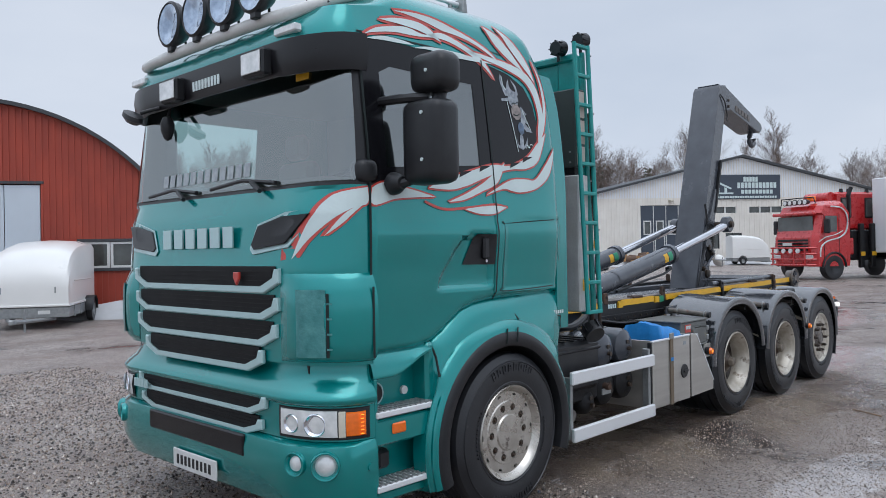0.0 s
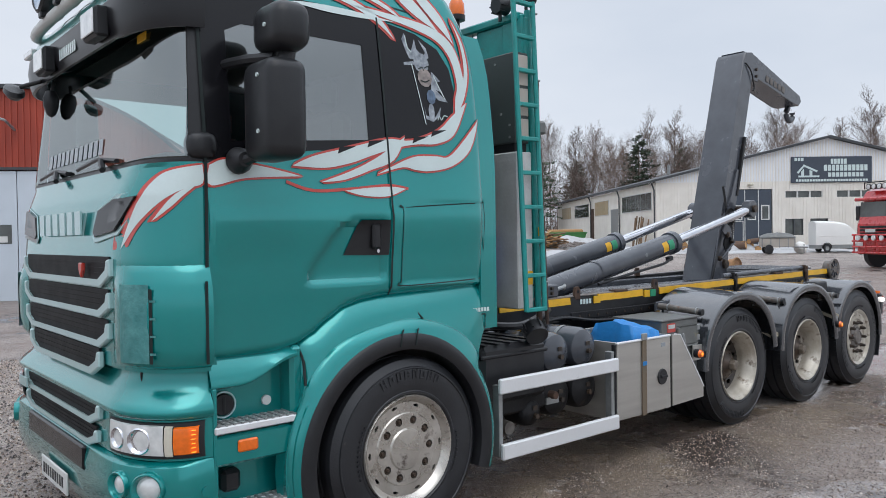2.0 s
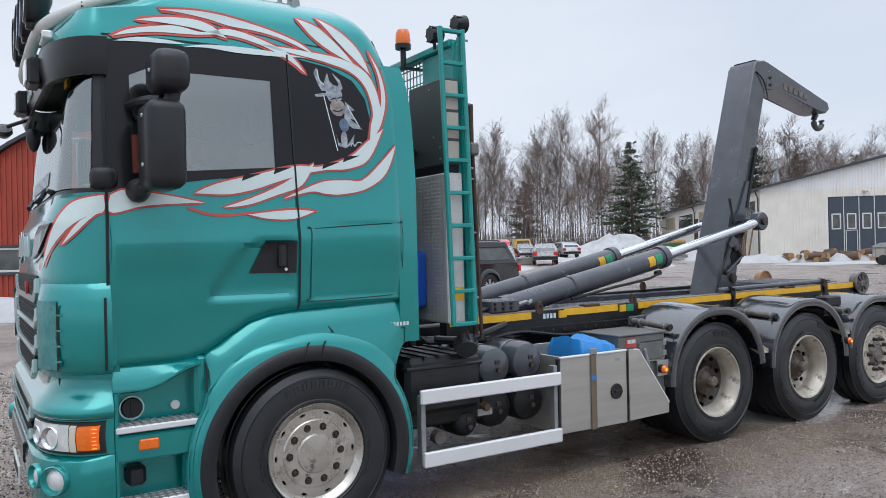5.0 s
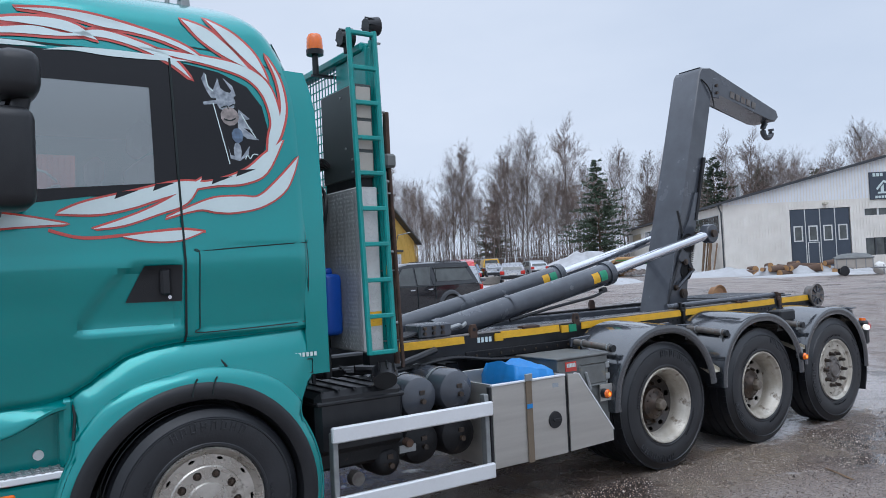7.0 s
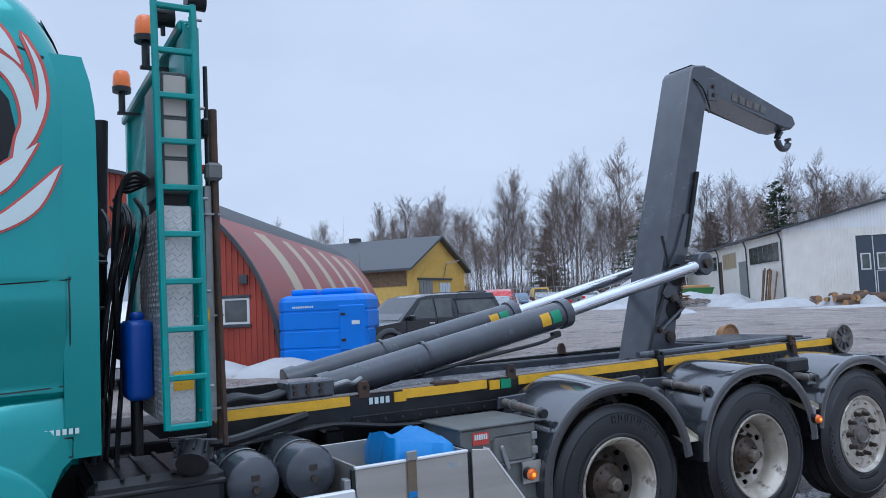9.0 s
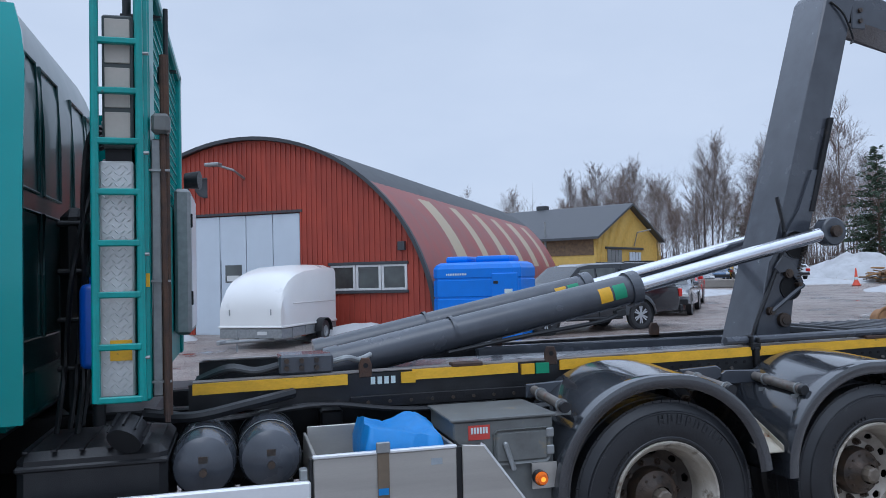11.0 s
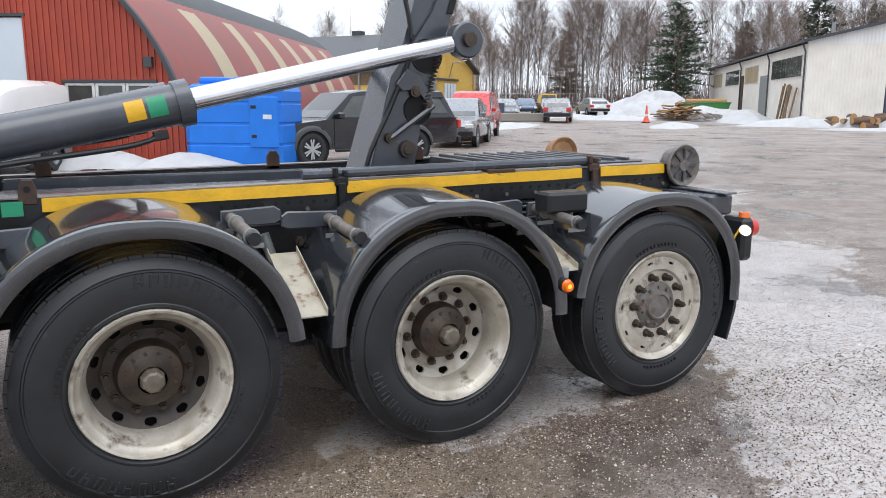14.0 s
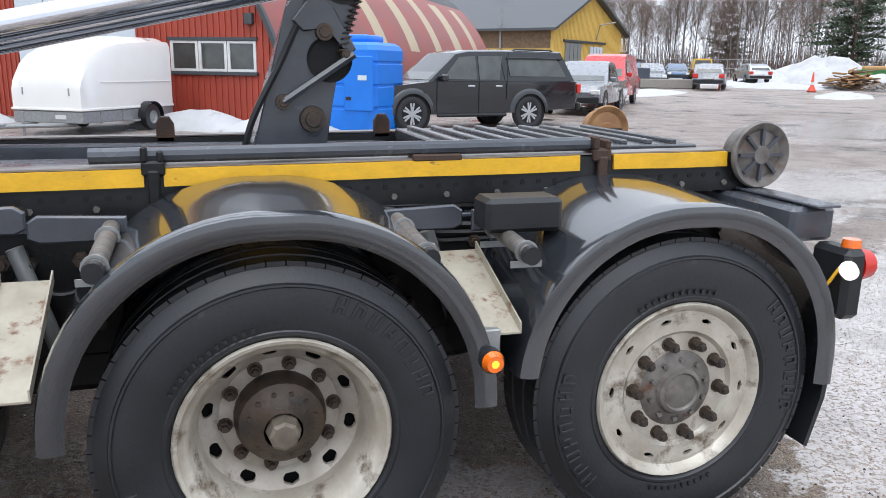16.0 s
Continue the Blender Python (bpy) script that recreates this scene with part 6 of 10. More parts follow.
        pipe(bm := geo(), [(4.42, ya + 0.03, rail_z(4.4) + 0.045), (6.15, ya + 0.03, rail_z(6.1) + 0.045)], 0.026, 10)
        part("guide_tube", bm, STEEL_DARK, rail)
        for x in (2.14, 3.23):
            bm = geo()
            plate(bm, [(x - 0.035, rail_z(x) - 0.02), (x + 0.035, rail_z(x) - 0.02), (x + 0.035, rail_z(x) + 0.05), (x + 0.02, rail_z(x) + 0.085), (x - 0.02, rail_z(x) + 0.085), (x - 0.035, rail_z(x) + 0.05)], ya - 0.005, ya + 0.025, "y", 0.004)
            lug = part("lashing_lug", bm, RUST, rail, "rusty lashing lug")
            rod(bm := geo(), (x, ya - 0.008, rail_z(x) + 0.045), (x, ya - 0.004, rail_z(x) + 0.045), 0.014, None, 10)
            part("lug_hole", bm, DARK_VOID, lug)
        for x in (2.72, 5.55):
            boxp("rubber_pad", x - 0.09, x + 0.09, ya - 0.01, ya + 0.07, rail_z(x), rail_z(x) + 0.025, RUST, rail, 0.005)
        # locking posts
        for x, mt in ((4.61, CHASSIS), (6.19, RUST)):
            bm = geo()
            box(bm, x - 0.036, x + 0.036, ya - 0.02, ya + 0.09, rail_z(x) - 0.02, rail_z(x) + 0.03, 0.008)
            box(bm, x - 0.036, x - 0.016, ya - 0.02, ya + 0.06, rail_z(x) + 0.025, rail_z(x) + 0.075, 0.006)
            box(bm, x + 0.012, x + 0.032, ya - 0.02, ya + 0.06, rail_z(x) + 0.025, rail_z(x) + 0.062, 0.006)
            box(bm, x - 0.018, x + 0.018, ya - 0.028, ya + 0.0, rail_z(x) - 0.15, rail_z(x) + 0.0, 0.005)
            rod(bm, (x, ya - 0.02, rail_z(x) - 0.115), (x, ya - 0.036, rail_z(x) - 0.115), 0.020, None, 10)
            part("container_lock", bm, mt, rail)
    else:
        for x in (3.3, 4.59, 5.6):
            part("lashing_lug", plate(geo(), [(x - 0.04, rail_z(x) - 0.02), (x + 0.04, rail_z(x) - 0.02), (x + 0.04, rail_z(x) + 0.06), (x + 0.02, rail_z(x) + 0.095), (x - 0.02, rail_z(x) + 0.095), (x - 0.04, rail_z(x) + 0.06)], ya, ya + 0.03, "y", 0.004), RUST, rail, "rusty lashing lug")
# rear rollers
for yy, mt in ((0.40, STAY_GREY), (1.66, RUSTY_DISC)):
    bm = geo()
    lathe(bm, [(0.0, 0.0), (0.035, 0.0), (0.04, 0.012), (0.095, 0.020), (0.108, 0.010), (0.126, 0.0), (0.132, 0.008), (0.130, 0.022), (0.104, 0.030), (0.104, 0.11), (0.0, 0.112)], (6.87, yy, 1.22), "y", 36)
    rl = part("rear_roller", bm, mt, truck, "steel container roller")
    for k in range(8 if yy < 1 else 0):
        a = 2 * math.pi * k / 8
        m = Matrix.Translation((6.87, yy + 0.013, 1.22)) @ Matrix.Rotation(a, 4, "Y")
        part("roller_spoke", box(geo(), -0.006, 0.006, -0.012, 0.006, 0.035, 0.10, 0, m), STEEL_DARK, rl)
# ribbed deck between the rails at the tail
deck = part("ribbed_deck", box(geo(), 5.65, 6.72, 0.62, 1.54, 1.19, 1.245, 0.006), DECK, truck, "ribbed steel deck plate")
for k in range(9):
    x = 5.70 + 0.115 * k
    part("deck_rib", box(geo(), x, x + 0.03, 0.66, 1.50, 1.243, 1.262, 0.004), DECK, deck)
# tail beam and lamps
boxp("tail_beam", 6.74, 6.93, 0.05, 2.11, 0.95, 1.075, STEEL_DARK, truck, 0.015, "steel tail beam")
boxp("tail_beam_lip", 6.80, 6.90, 0.0, 2.16, 1.078, 1.090, STEEL_DARK, truck, 0.004)
# two unseen dark blocks, added to stop light passing under the frame
boxp("tank_block", 0.70, 2.85, 1.72, 2.30, 0.36, 0.98, CHASSIS, truck, 0.09, "unseen dark block added on the far side to keep light out")
boxp("light_blocker", 1.1, 3.4, 0.95, 1.21, 0.50, 0.72, CHASSIS, truck, 0.05)
boxp("underrun_bar", 6.84, 6.92, 0.3, 1.86, 0.56, 0.66, STEEL_DARK, truck, 0.015)
for x in (0.35, 1.75):
    boxp("underrun_arm", 6.76, 6.83, x, x + 0.08, 0.55, 1.0, STEEL_DARK, truck, 0.01)
for yy in (-0.03, 2.19):
    lb = boxp("tail_lamp_box", 6.850, 6.940, yy - 0.08, yy + 0.10, 0.70, 0.95, BLACK_PLASTIC, truck, 0.02, "black tail lamp box")
    rod(bm := geo(), (6.860, yy - 0.075, 0.885), (6.835, yy - 0.11, 0.885), 0.030, 0.028, 18)
    part("white_lamp", bm, WHITE_LIT, lb, "lit white work lamp")
    rod(bm := geo(), (6.930, yy - 0.02, 0.885), (6.990, yy - 0.02, 0.885), 0.062, 0.05, 20)
    part("red_lens", bm, RED_PLASTIC, lb, "round red tail lens")
    rod(bm := geo(), (6.915, yy - 0.02, 0.95), (6.915, yy - 0.02, 0.978), 0.034, 0.030, 18)
    part("amber_lens", bm, ORANGE, lb, "small amber beacon")
    part("lamp_wire", pipe(geo(), curve_pts([(6.860, yy - 0.05, 0.9), (6.820, yy - 0.02, 0.8), (6.850, yy + 0.02, 0.74)]), 0.006, 6), YELLOW, lb)

# mudguards
def mudguard(x, far=False, a0=-8, a1=186, r=0.612, flap=False, dy=0.0):
    cz = 0.542
    ys = [(-0.212, -0.062), (-0.222, -0.045), (-0.226, -0.018), (-0.220, 0.004), (-0.200, 0.010), (-0.15, 0.008), (0.10, 0.018), (0.36, 0.030), (0.36, 0.018), (-0.15, -0.004), (-0.19, -0.012), (-0.203, -0.055)]
    rows = []
    for k in range(33):
        a = math.radians(a0 + (a1 - a0) * k / 32)
        sq = 1 + 0.03 * abs(math.sin(2 * a))
        rows.append([Vector((x + (r + o) * sq * math.cos(a), (y + dy if not far else 2 * YC - y - dy), cz + (r + o) * sq * math.sin(a))) for y, o in ys])
    mg = part("mudguard", loft(geo(), rows, True, True, True), MUDGUARD, truck, "wet black plastic mudguard with rolled edge", 0.8)
    if flap:
        y0, y1 = (-0.115, 0.35) if not far else (2 * YC - 0.35, 2 * YC + 0.115)
        bm = geo()
        plate(bm, [(x + 0.585, 0.60), (x + 0.605, 0.60), (x + 0.59, 0.42), (x + 0.54, 0.24), (x + 0.525, 0.245), (x + 0.57, 0.42)], y0, y1, "y")
        part("mud_flap", bm, RUBBER, mg)
    return mg


for x, a0, a1, fl, dy in ((3.592, 8, 180, False, 0.022), (4.947, 2, 178, False, 0.045), (6.235, -6, 172, True, 0.085)):
    for far_side in (False, True):
        mudguard(x, far_side, a0, a1, 0.612 if dy < 0.08 else 0.582, fl, dy)
# stay rods, brackets and marker lamps between the guards
for x, z, sg in ((3.06, 1.02, 1), (4.03, 1.05, 1), (4.49, 1.02, -1), (5.37, 1.01, 1), (5.68, 1.0, 1)):
    rod(bm := geo(), (x, 0.30, z + 0.03), (x, -0.11, z), 0.027, None, 14)
    st = part("mudguard_stay", bm, STAY_GREY, truck, "dirty round mudguard stay with clamps")
    rod(bm := geo(), (x, -0.10, z), (x, -0.125, z), 0.030, 0.028, 14)
    part("stay_cap", bm, BLACK_PLASTIC, st)
    for y in (-0.075, 0.20):
        bm = geo()
        lathe(bm, [(0.028, -0.005), (0.036, -0.005), (0.036, 0.005), (0.028, 0.005)], (x, y, z + 0.07 * (y + 0.11)), "y", 14)
        box(bm, x - 0.05, x + 0.05, y - 0.003, y + 0.003, z - 0.045, z - 0.025, 0.0)
        part("stay_clamp", bm, GALV, st)
    part("stay_link", plate(geo(), [(x - 0.045 * sg, z - 0.01), (x - 0.045 * sg, z + 0.065), (x + 0.20 * sg, z + 0.075), (x + 0.23 * sg, z + 0.055), (x + 0.23 * sg, z + 0.005), (x + 0.2 * sg, z - 0.01)], 0.30, 0.325, "y", 0.006), STEEL_DARK, st)
    rod(bm := geo(), (x + 0.19 * sg, 0.31, z + 0.03), (x + 0.19 * sg, 0.45, z + 0.03), 0.022, None, 10)
    part("stay_pin", bm, CHASSIS, st)
# sheet channels between the guards, sloping outwards
for x0, x1, zi, zo in ((4.18, 4.325, 0.90, 0.70), (5.49, 5.645, 0.925, 0.772)):
    rows = [[Vector((x, y, z + h)) for x, h in ((x0, 0.035), (x0, 0.0), (x1, 0.0), (x1, 0.035), (x1 - 0.005, 0.035), (x1 - 0.005, 0.006), (x0 + 0.005, 0.006), (x0 + 0.005, 0.035))] for y, z in ((0.28, zi), (-0.145, zo))]
    part("mudguard_bracket", loft(geo(), rows, True, True, True), BRACKET, truck, "dirty white sheet channel with rust", 0)
# spring hangers, nuts and air lines seen between the guards
rnd = random.Random(31)
for xc in (4.26, 5.56):
    hg = part("spring_hanger", plate(geo(), [(xc - 0.22, 0.60), (xc + 0.22, 0.60), (xc + 0.27, 0.98), (xc + 0.10, 1.03), (xc - 0.10, 1.03), (xc - 0.27, 0.98)], 0.44, 0.49, "y", 0.012), CHASSIS, truck, "oily spring hanger")
    for dx, dz in ((-0.17, 0.92), (-0.10, 0.93), (-0.03, 0.92), (0.12, 0.93), (0.19, 0.90), (-0.18, 0.80), (-0.05, 0.79), (0.13, 0.82), (0.16, 0.72), (-0.12, 0.71)):
        rod(bm := geo(), (xc + dx, 0.44, dz), (xc + dx, 0.405, dz), 0.024, None, 6)
        rod(bm, (xc + dx, 0.405, dz), (xc + dx, 0.385, dz), 0.014, None, 8)
        part("hanger_nut", bm, HUB_DARK, hg)
    part("shock_absorber", rod(geo(), (xc - 0.06, 0.40, 0.98), (xc + 0.06, 0.38, 0.58), 0.026, None, 12), GALV, hg)
    for k in range(3):
        x = xc - 0.25 + 0.2 * k
        pts = curve_pts([(x, 0.46, 1.0), (x + 0.05, 0.40, 0.9 - 0.05 * k), (x + 0.16, 0.40, 0.84), (x + 0.22, 0.47, 0.98)], 5)
        part("air_line", pipe(geo(), pts, 0.008, 6), BLACK_PLASTIC, hg)
for x0 in (3.2, 4.55, 5.8):
    boxp("frame_bracket", x0, x0 + 0.22, 0.56, 0.66, 0.86, 1.0, CHASSIS, truck, 0.015)
    part("brake_line", pipe(geo(), curve_pts([(x0 - 0.2, 0.60, 1.0), (x0, 0.545, 0.98), (x0 + 0.3, 0.55, 0.99), (x0 + 0.6, 0.6, 1.01)], 5), 0.011, 6), BLACK_PLASTIC, truck)
boxp("junction_box", 5.60, 5.86, 0.06, 0.2, 1.03, 1.14, BLACK_PLASTIC, truck, 0.015)
for x, y, z, m in ((2.89, -0.20, 0.70, 0.0), (5.535, -0.205, 0.715, 0)):
    rod(bm := geo(), (x, y + 0.04, z), (x, y, z), 0.036, 0.036, 18)
    ml = part("side_marker", bm, BLACK_PLASTIC, truck, "round orange side marker lamp")
    rod(bm := geo(), (x, y, z), (x, y - 0.022, z), 0.034, 0.025, 18)
    part("lens", bm, ORANGE, ml)
    rod(bm := geo(), (x, y - 0.019, z), (x, y - 0.024, z), 0.014, 0.011, 12)
    part("bulb", bm, ORANGE_LIT, ml)
boxp("marker_bracket", 2.86, 2.99, -0.155, -0.145, 0.64, 0.765, ALU_SHEET, truck, 0.0)
boxp("marker_bracket", 5.50, 5.57, -0.17, -0.14, 0.70, 0.80, GALV, truck, 0.004)

# side guard: two white rails on posts
for z0, z1, x0, x1 in ((0.70, 0.795, 0.585, 1.775), (0.285, 0.385, 0.60, 1.775)):
    boxp("side_guard_rail", x0, x1, -0.235, -0.20, z0, z1, ALU_WHITE, truck, 0.008, "white aluminium side guard rail")
for x in (0.60, 1.73):
    boxp("guard_post", x, x + 0.035, -0.198, -0.14, 0.30, 0.84 if x > 1 else 0.75, GALV, truck, 0.004)
rod(bm := geo(), (1.13, -0.15, 0.615), (1.13, -0.20, 0.615), 0.030, 0.026, 18)
part("red_coupling", bm, RUST, truck, "dull red-brown air coupling cap")
boxp("coupling_plate", 1.07, 1.19, -0.17, -0.16, 0.555, 0.60, GALV, truck, 0.0)
bm = geo()
rod(bm, (0.83, 0.0, 0.42), (0.83, -0.06, 0.42), 0.05, 0.045, 14)
part("side_valve", bm, STAY_GREY, truck)
# battery box and air tanks
bb = boxp("battery_box", 0.55, 1.16, -0.10, 0.5, 0.60, 0.985, BLACK_PLASTIC, truck, 0.035, "black plastic battery box")
for k in range(5):
    boxp("lid_rib", 0.58 + 0.11 * k, 0.60 + 0.11 * k, -0.10, 0.49, 0.984, 0.995, BLACK_PLASTIC, bb, 0.0)
boxp("lid", 0.545, 1.165, -0.108, 0.505, 0.90, 0.93, BLACK_PLASTIC, bb, 0.01)
boxp("step_ledge", 0.56, 1.2, -0.05, 0.4, 0.50, 0.62, CHASSIS, truck, 0.02)
for x, z in ((1.31, 0.86), (1.61, 0.87), (1.31, 0.565), (1.61, 0.575), (1.05, 0.49)):
    r = 0.145 if x > 1.2 else 0.10
    bm = geo()
    lathe(bm, [(0.0, -0.02), (r * 0.6, -0.008), (r * 0.9, 0.02), (r, 0.06), (r, 0.60), (r * 0.9, 0.64), (0.0, 0.66)], (x, -0.06, z), "y", 28)
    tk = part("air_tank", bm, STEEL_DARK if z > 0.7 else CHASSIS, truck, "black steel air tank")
    rod(bm := geo(), (x, -0.08, z - 0.02), (x, -0.105, z - 0.02), 0.018, None, 8)
    part("drain_valve", bm, HUB_DARK, tk)
    part("tank_label", box(geo(), x - 0.02, x + 0.02, -0.086, -0.080, z + 0.02, z + 0.05, 0), HUB_DARK, tk)
    for yy in (0.12, 0.42):
        lathe(bm := geo(), [(r + 0.004, 0), (r + 0.004, 0.03)], (x, yy, z), "y", 28)
        part("tank_strap", bm, GALV, tk)
# hoses and cables behind the cab and along the frame
for k, (x0, y0) in enumerate(((0.62, 0.35), (0.66, 0.45), (0.70, 0.55), (0.64, 0.65), (0.72, 0.3), (0.60, 0.8))):
    pts = curve_pts([(x0, y0, 0.98), (x0 + 0.03, y0 + 0.05, 1.3), (x0 + 0.08, y0, 1.8), (x0 + 0.16, y0 + 0.04, 2.2), (x0 + 0.14, y0 + 0.2, 2.35)], 5)
    part("air_hose", pipe(geo(), pts, 0.014, 6), BLACK_PLASTIC, truck)
for k in range(4):
    y = 0.40 + 0.03 * k
    pts = curve_pts([(1.0, y, 1.02 + 0.01 * k), (1.4, y - 0.02, 0.99), (1.9, y, 1.03), (2.4, y + 0.02, 0.97), (3.3, y + 0.1, 0.95)], 6)
    part("brake_hose", pipe(geo(), pts, 0.013, 6), BLACK_PLASTIC, truck)
for k in range(3):
    pts = curve_pts([(5.0, 0.5, 1.0), (5.35, 0.46, 1.05), (5.5, 0.42, 1.0 - 0.03 * k), (5.9, 0.44, 0.98 - 0.02 * k)], 5)
    part("brake_hose", pipe(geo(), pts, 0.012, 6), BLACK_PLASTIC, truck)
pts = curve_pts([(1.02, 0.3, 1.05), (1.25, 0.25, 1.035), (1.5, 0.3, 1.07), (1.75, 0.42, 1.10)], 5)
part("air_duct", pipe(geo(), pts, 0.028, 8), BLACK_PLASTIC, truck)
# work lamp under the ladder
bm = geo()
rod(bm, (1.02, -0.10, 1.08), (0.99, -0.17, 1.02), 0.07, 0.075, 18)
wl_ = part("work_lamp", bm, BLACK_PLASTIC, truck, "black round work lamp hanging below the ladder")
for k in range(9):
    m = Matrix.Translation((1.02, -0.10, 1.08)) @ Vector((-0.03, -0.07, -0.06)).to_track_quat("Z", "Y").to_matrix().to_4x4() @ Matrix.Rotation(2 * math.pi * k / 9, 4, "Z")
    part("cooling_fin", box(geo(), 0.066, 0.086, -0.004, 0.004, 0.0, 0.07, 0, m), BLACK_PLASTIC, wl_)

# aluminium side box, open at the top
ab = part("side_box", box(geo(), 1.79, 2.46, -0.205, -0.19, 0.33, 0.885, 0.004), ALU_SHEET, truck, "open aluminium side box with a brown strap", 0.5)
boxp("box_end", 1.79, 1.805, -0.188, 0.36, 0.33, 0.90, ALU_SHEET, ab, 0.003)
boxp("box_end", 2.44, 2.455, -0.188, 0.36, 0.33, 0.90, ALU_SHEET, ab, 0.003)
boxp("box_back", 1.81, 2.44, 0.345, 0.36, 0.33, 0.93, ALU_SHEET, ab, 0.003)
# black strips put into the gaps at both ends, in place of their shade
boxp("box_gap", 2.457, 2.493, -0.188, -0.165, 0.335, 0.885, BLACK_PLASTIC, ab, 0.003)
boxp("box_gap", 1.772, 1.788, -0.200, -0.165, 0.335, 0.885, BLACK_PLASTIC, ab, 0.003)
boxp("box_floor", 1.81, 2.44, -0.188, 0.34, 0.62, 0.635, ALU_SHEET, ab, 0.003)
boxp("box_edge", 1.785, 2.462, -0.212, -0.186, 0.884, 0.90, ALU_WHITE, ab, 0.004)
boxp("strap", 2.08, 2.135, -0.217, -0.207, 0.325, 0.93, STRAP, ab, 0.003)
boxp("strap_buckle", 2.075, 2.14, -0.222, -0.206, 0.89, 0.94, GALV, ab, 0.004)
boxp("blue_tag", 2.082, 2.13, -0.221, -0.213, 0.70, 0.73, BLUE_TARP, ab, 0.0)
bm = geo()
rod(bm, (2.345, -0.206, 0.585), (2.345, -0.215, 0.585), 0.062, 0.058, 20)
lk = part("box_lock", bm, BLACK_PLASTIC, ab, "round black recessed lock")
boxp("lock_lever", 2.32, 2.40, -0.224, -0.214, 0.575, 0.595, BLACK_PLASTIC, lk, 0.003)
boxp("maker_sticker", 2.335, 2.39, -0.2075, -0.205, 0.815, 0.845, GREY_DECAL, ab, 0.0)
part("side_wedge", plate(geo(), [(2.49, 0.335), (2.93, 0.345), (2.93, 0.43), (2.60, 0.885), (2.49, 0.895)], -0.205, -0.19, "y", 0.003), ALU_SHEET, truck, "aluminium wedge panel beside the side box", 0.5)
part("wedge_edge", plate(geo(), [(2.60, 0.89), (2.935, 0.435), (2.93, 0.425), (2.595, 0.88)], -0.209, -0.15, "y"), ALU_WHITE, truck)
# blue tarpaulin lying in the open box
bm = geo()
bmesh.ops.create_grid(bm, x_segments=16, y_segments=12, size=0.5)
for v in bm.verts:
    u, w = v.co.x + 0.5, v.co.y + 0.5
    edge = min(u, 1 - u, w, 1 - w)
    z = 0.90 + 0.105 * min(1, edge * 16) * (0.70 + 0.30 * w) - 0.055 * u + 0.028 * math.sin(7 * u + 3 * w) * w + 0.022 * noise.noise(Vector((u * 5, w * 4, 3))) + 0.03 * abs(noise.noise(Vector((u * 2.3 + w, w * 2, 8))))
    v.co = Vector((2.03 + 0.39 * u + 0.02 * noise.noise(Vector((w * 5, 1, 0))), -0.17 + 0.40 * w, z))
r = bmesh.ops.extrude_face_region(bm, geom=bm.faces[:])
for e in r["geom"]:
    if isinstance(e, bmesh.types.BMVert):
        e.co.z = 0.82
tagged(part("tarpaulin", bm, BLUE_TARP, None, "", 1.2), "crumpled blue tarpaulin bundle lying in the aluminium side box", "tarpaulin")

# grey tool box on the frame with a sloping lower edge
tb = part("tool_box", plate(geo(), [(2.47, 0.985), (2.47, 0.90), (2.88, 0.44), (2.99, 0.44), (2.99, 0.985)], -0.12, 0.33, "y", 0.008), GREY_BOX, truck, "worn grey steel tool box", 0.5)
boxp("tool_box_lid", 2.455, 3.005, -0.13, 0.34, 0.985, 1.0, GREY_BOX, tb, 0.004)
td = boxp("tool_box_door", 2.67, 2.965, -0.136, -0.12, 0.765, 0.935, GREY_BOX, tb, 0.02)
bm = geo()
box(bm, -0.012, 0.012, -0.16, -0.136, -0.13, 0.02, 0.008, Matrix.Translation((2.73, 0, 0.86)) @ pose(0, 0, 0, 0, -18, 0))
part("lever_handle", bm, GALV, td)
for z in (0.80, 0.885):
    boxp("hinge", 2.945, 2.985, -0.145, -0.13, z, z + 0.045, GALV, td, 0.004)
sk = boxp("red_sticker", 2.545, 2.655, -0.1245, -0.12, 0.895, 0.965, RED_DECAL, tb, 0.0, "red maker's sticker")
bars("sticker_writing", sk, (2.555, -0.1245, 0.925), (0.09, 0.03), 6, WHITE_DECAL)

# ladder beside the headboard
lad = part("ladder_rail", pipe(geo(), [(0.885, -0.175, 1.19), (0.872, -0.10, 3.24)], 0.018, 8), TEAL_FRAME, truck, "teal tube of the access ladder")
part("ladder_rail", pipe(geo(), [(1.07, -0.165, 1.19), (1.055, -0.10, 3.24)], 0.018, 8), TEAL_FRAME, truck, "teal tube of the access ladder")
part("ladder_rail", pipe(geo(), [(1.078, -0.10, 1.19), (1.068, -0.04, 3.20)], 0.022, 8), TEAL_FRAME, truck, "teal tube of the access ladder")
for k in range(10):
    t = k / 9
    z = 1.20 + 2.02 * t
    y = -0.172 + 0.074 * t
    part("ladder_rung", box(geo(), 0.885 - 0.013 * t, 1.07 - 0.013 * t, y - 0.016, y + 0.016, z - 0.014, z + 0.014, 0.005), TEAL_FRAME, lad)
    if k % 2:
        rod(bm := geo(), (1.06, y, z - 0.05), (1.10, y, z - 0.05), 0.008, None, 8)
        part("ladder_clip", bm, GALV, lad)
boxp("warning_sticker", 1.058, 1.098, -0.126, -0.122, 1.68, 1.74, YELLOW, lad, 0.0)

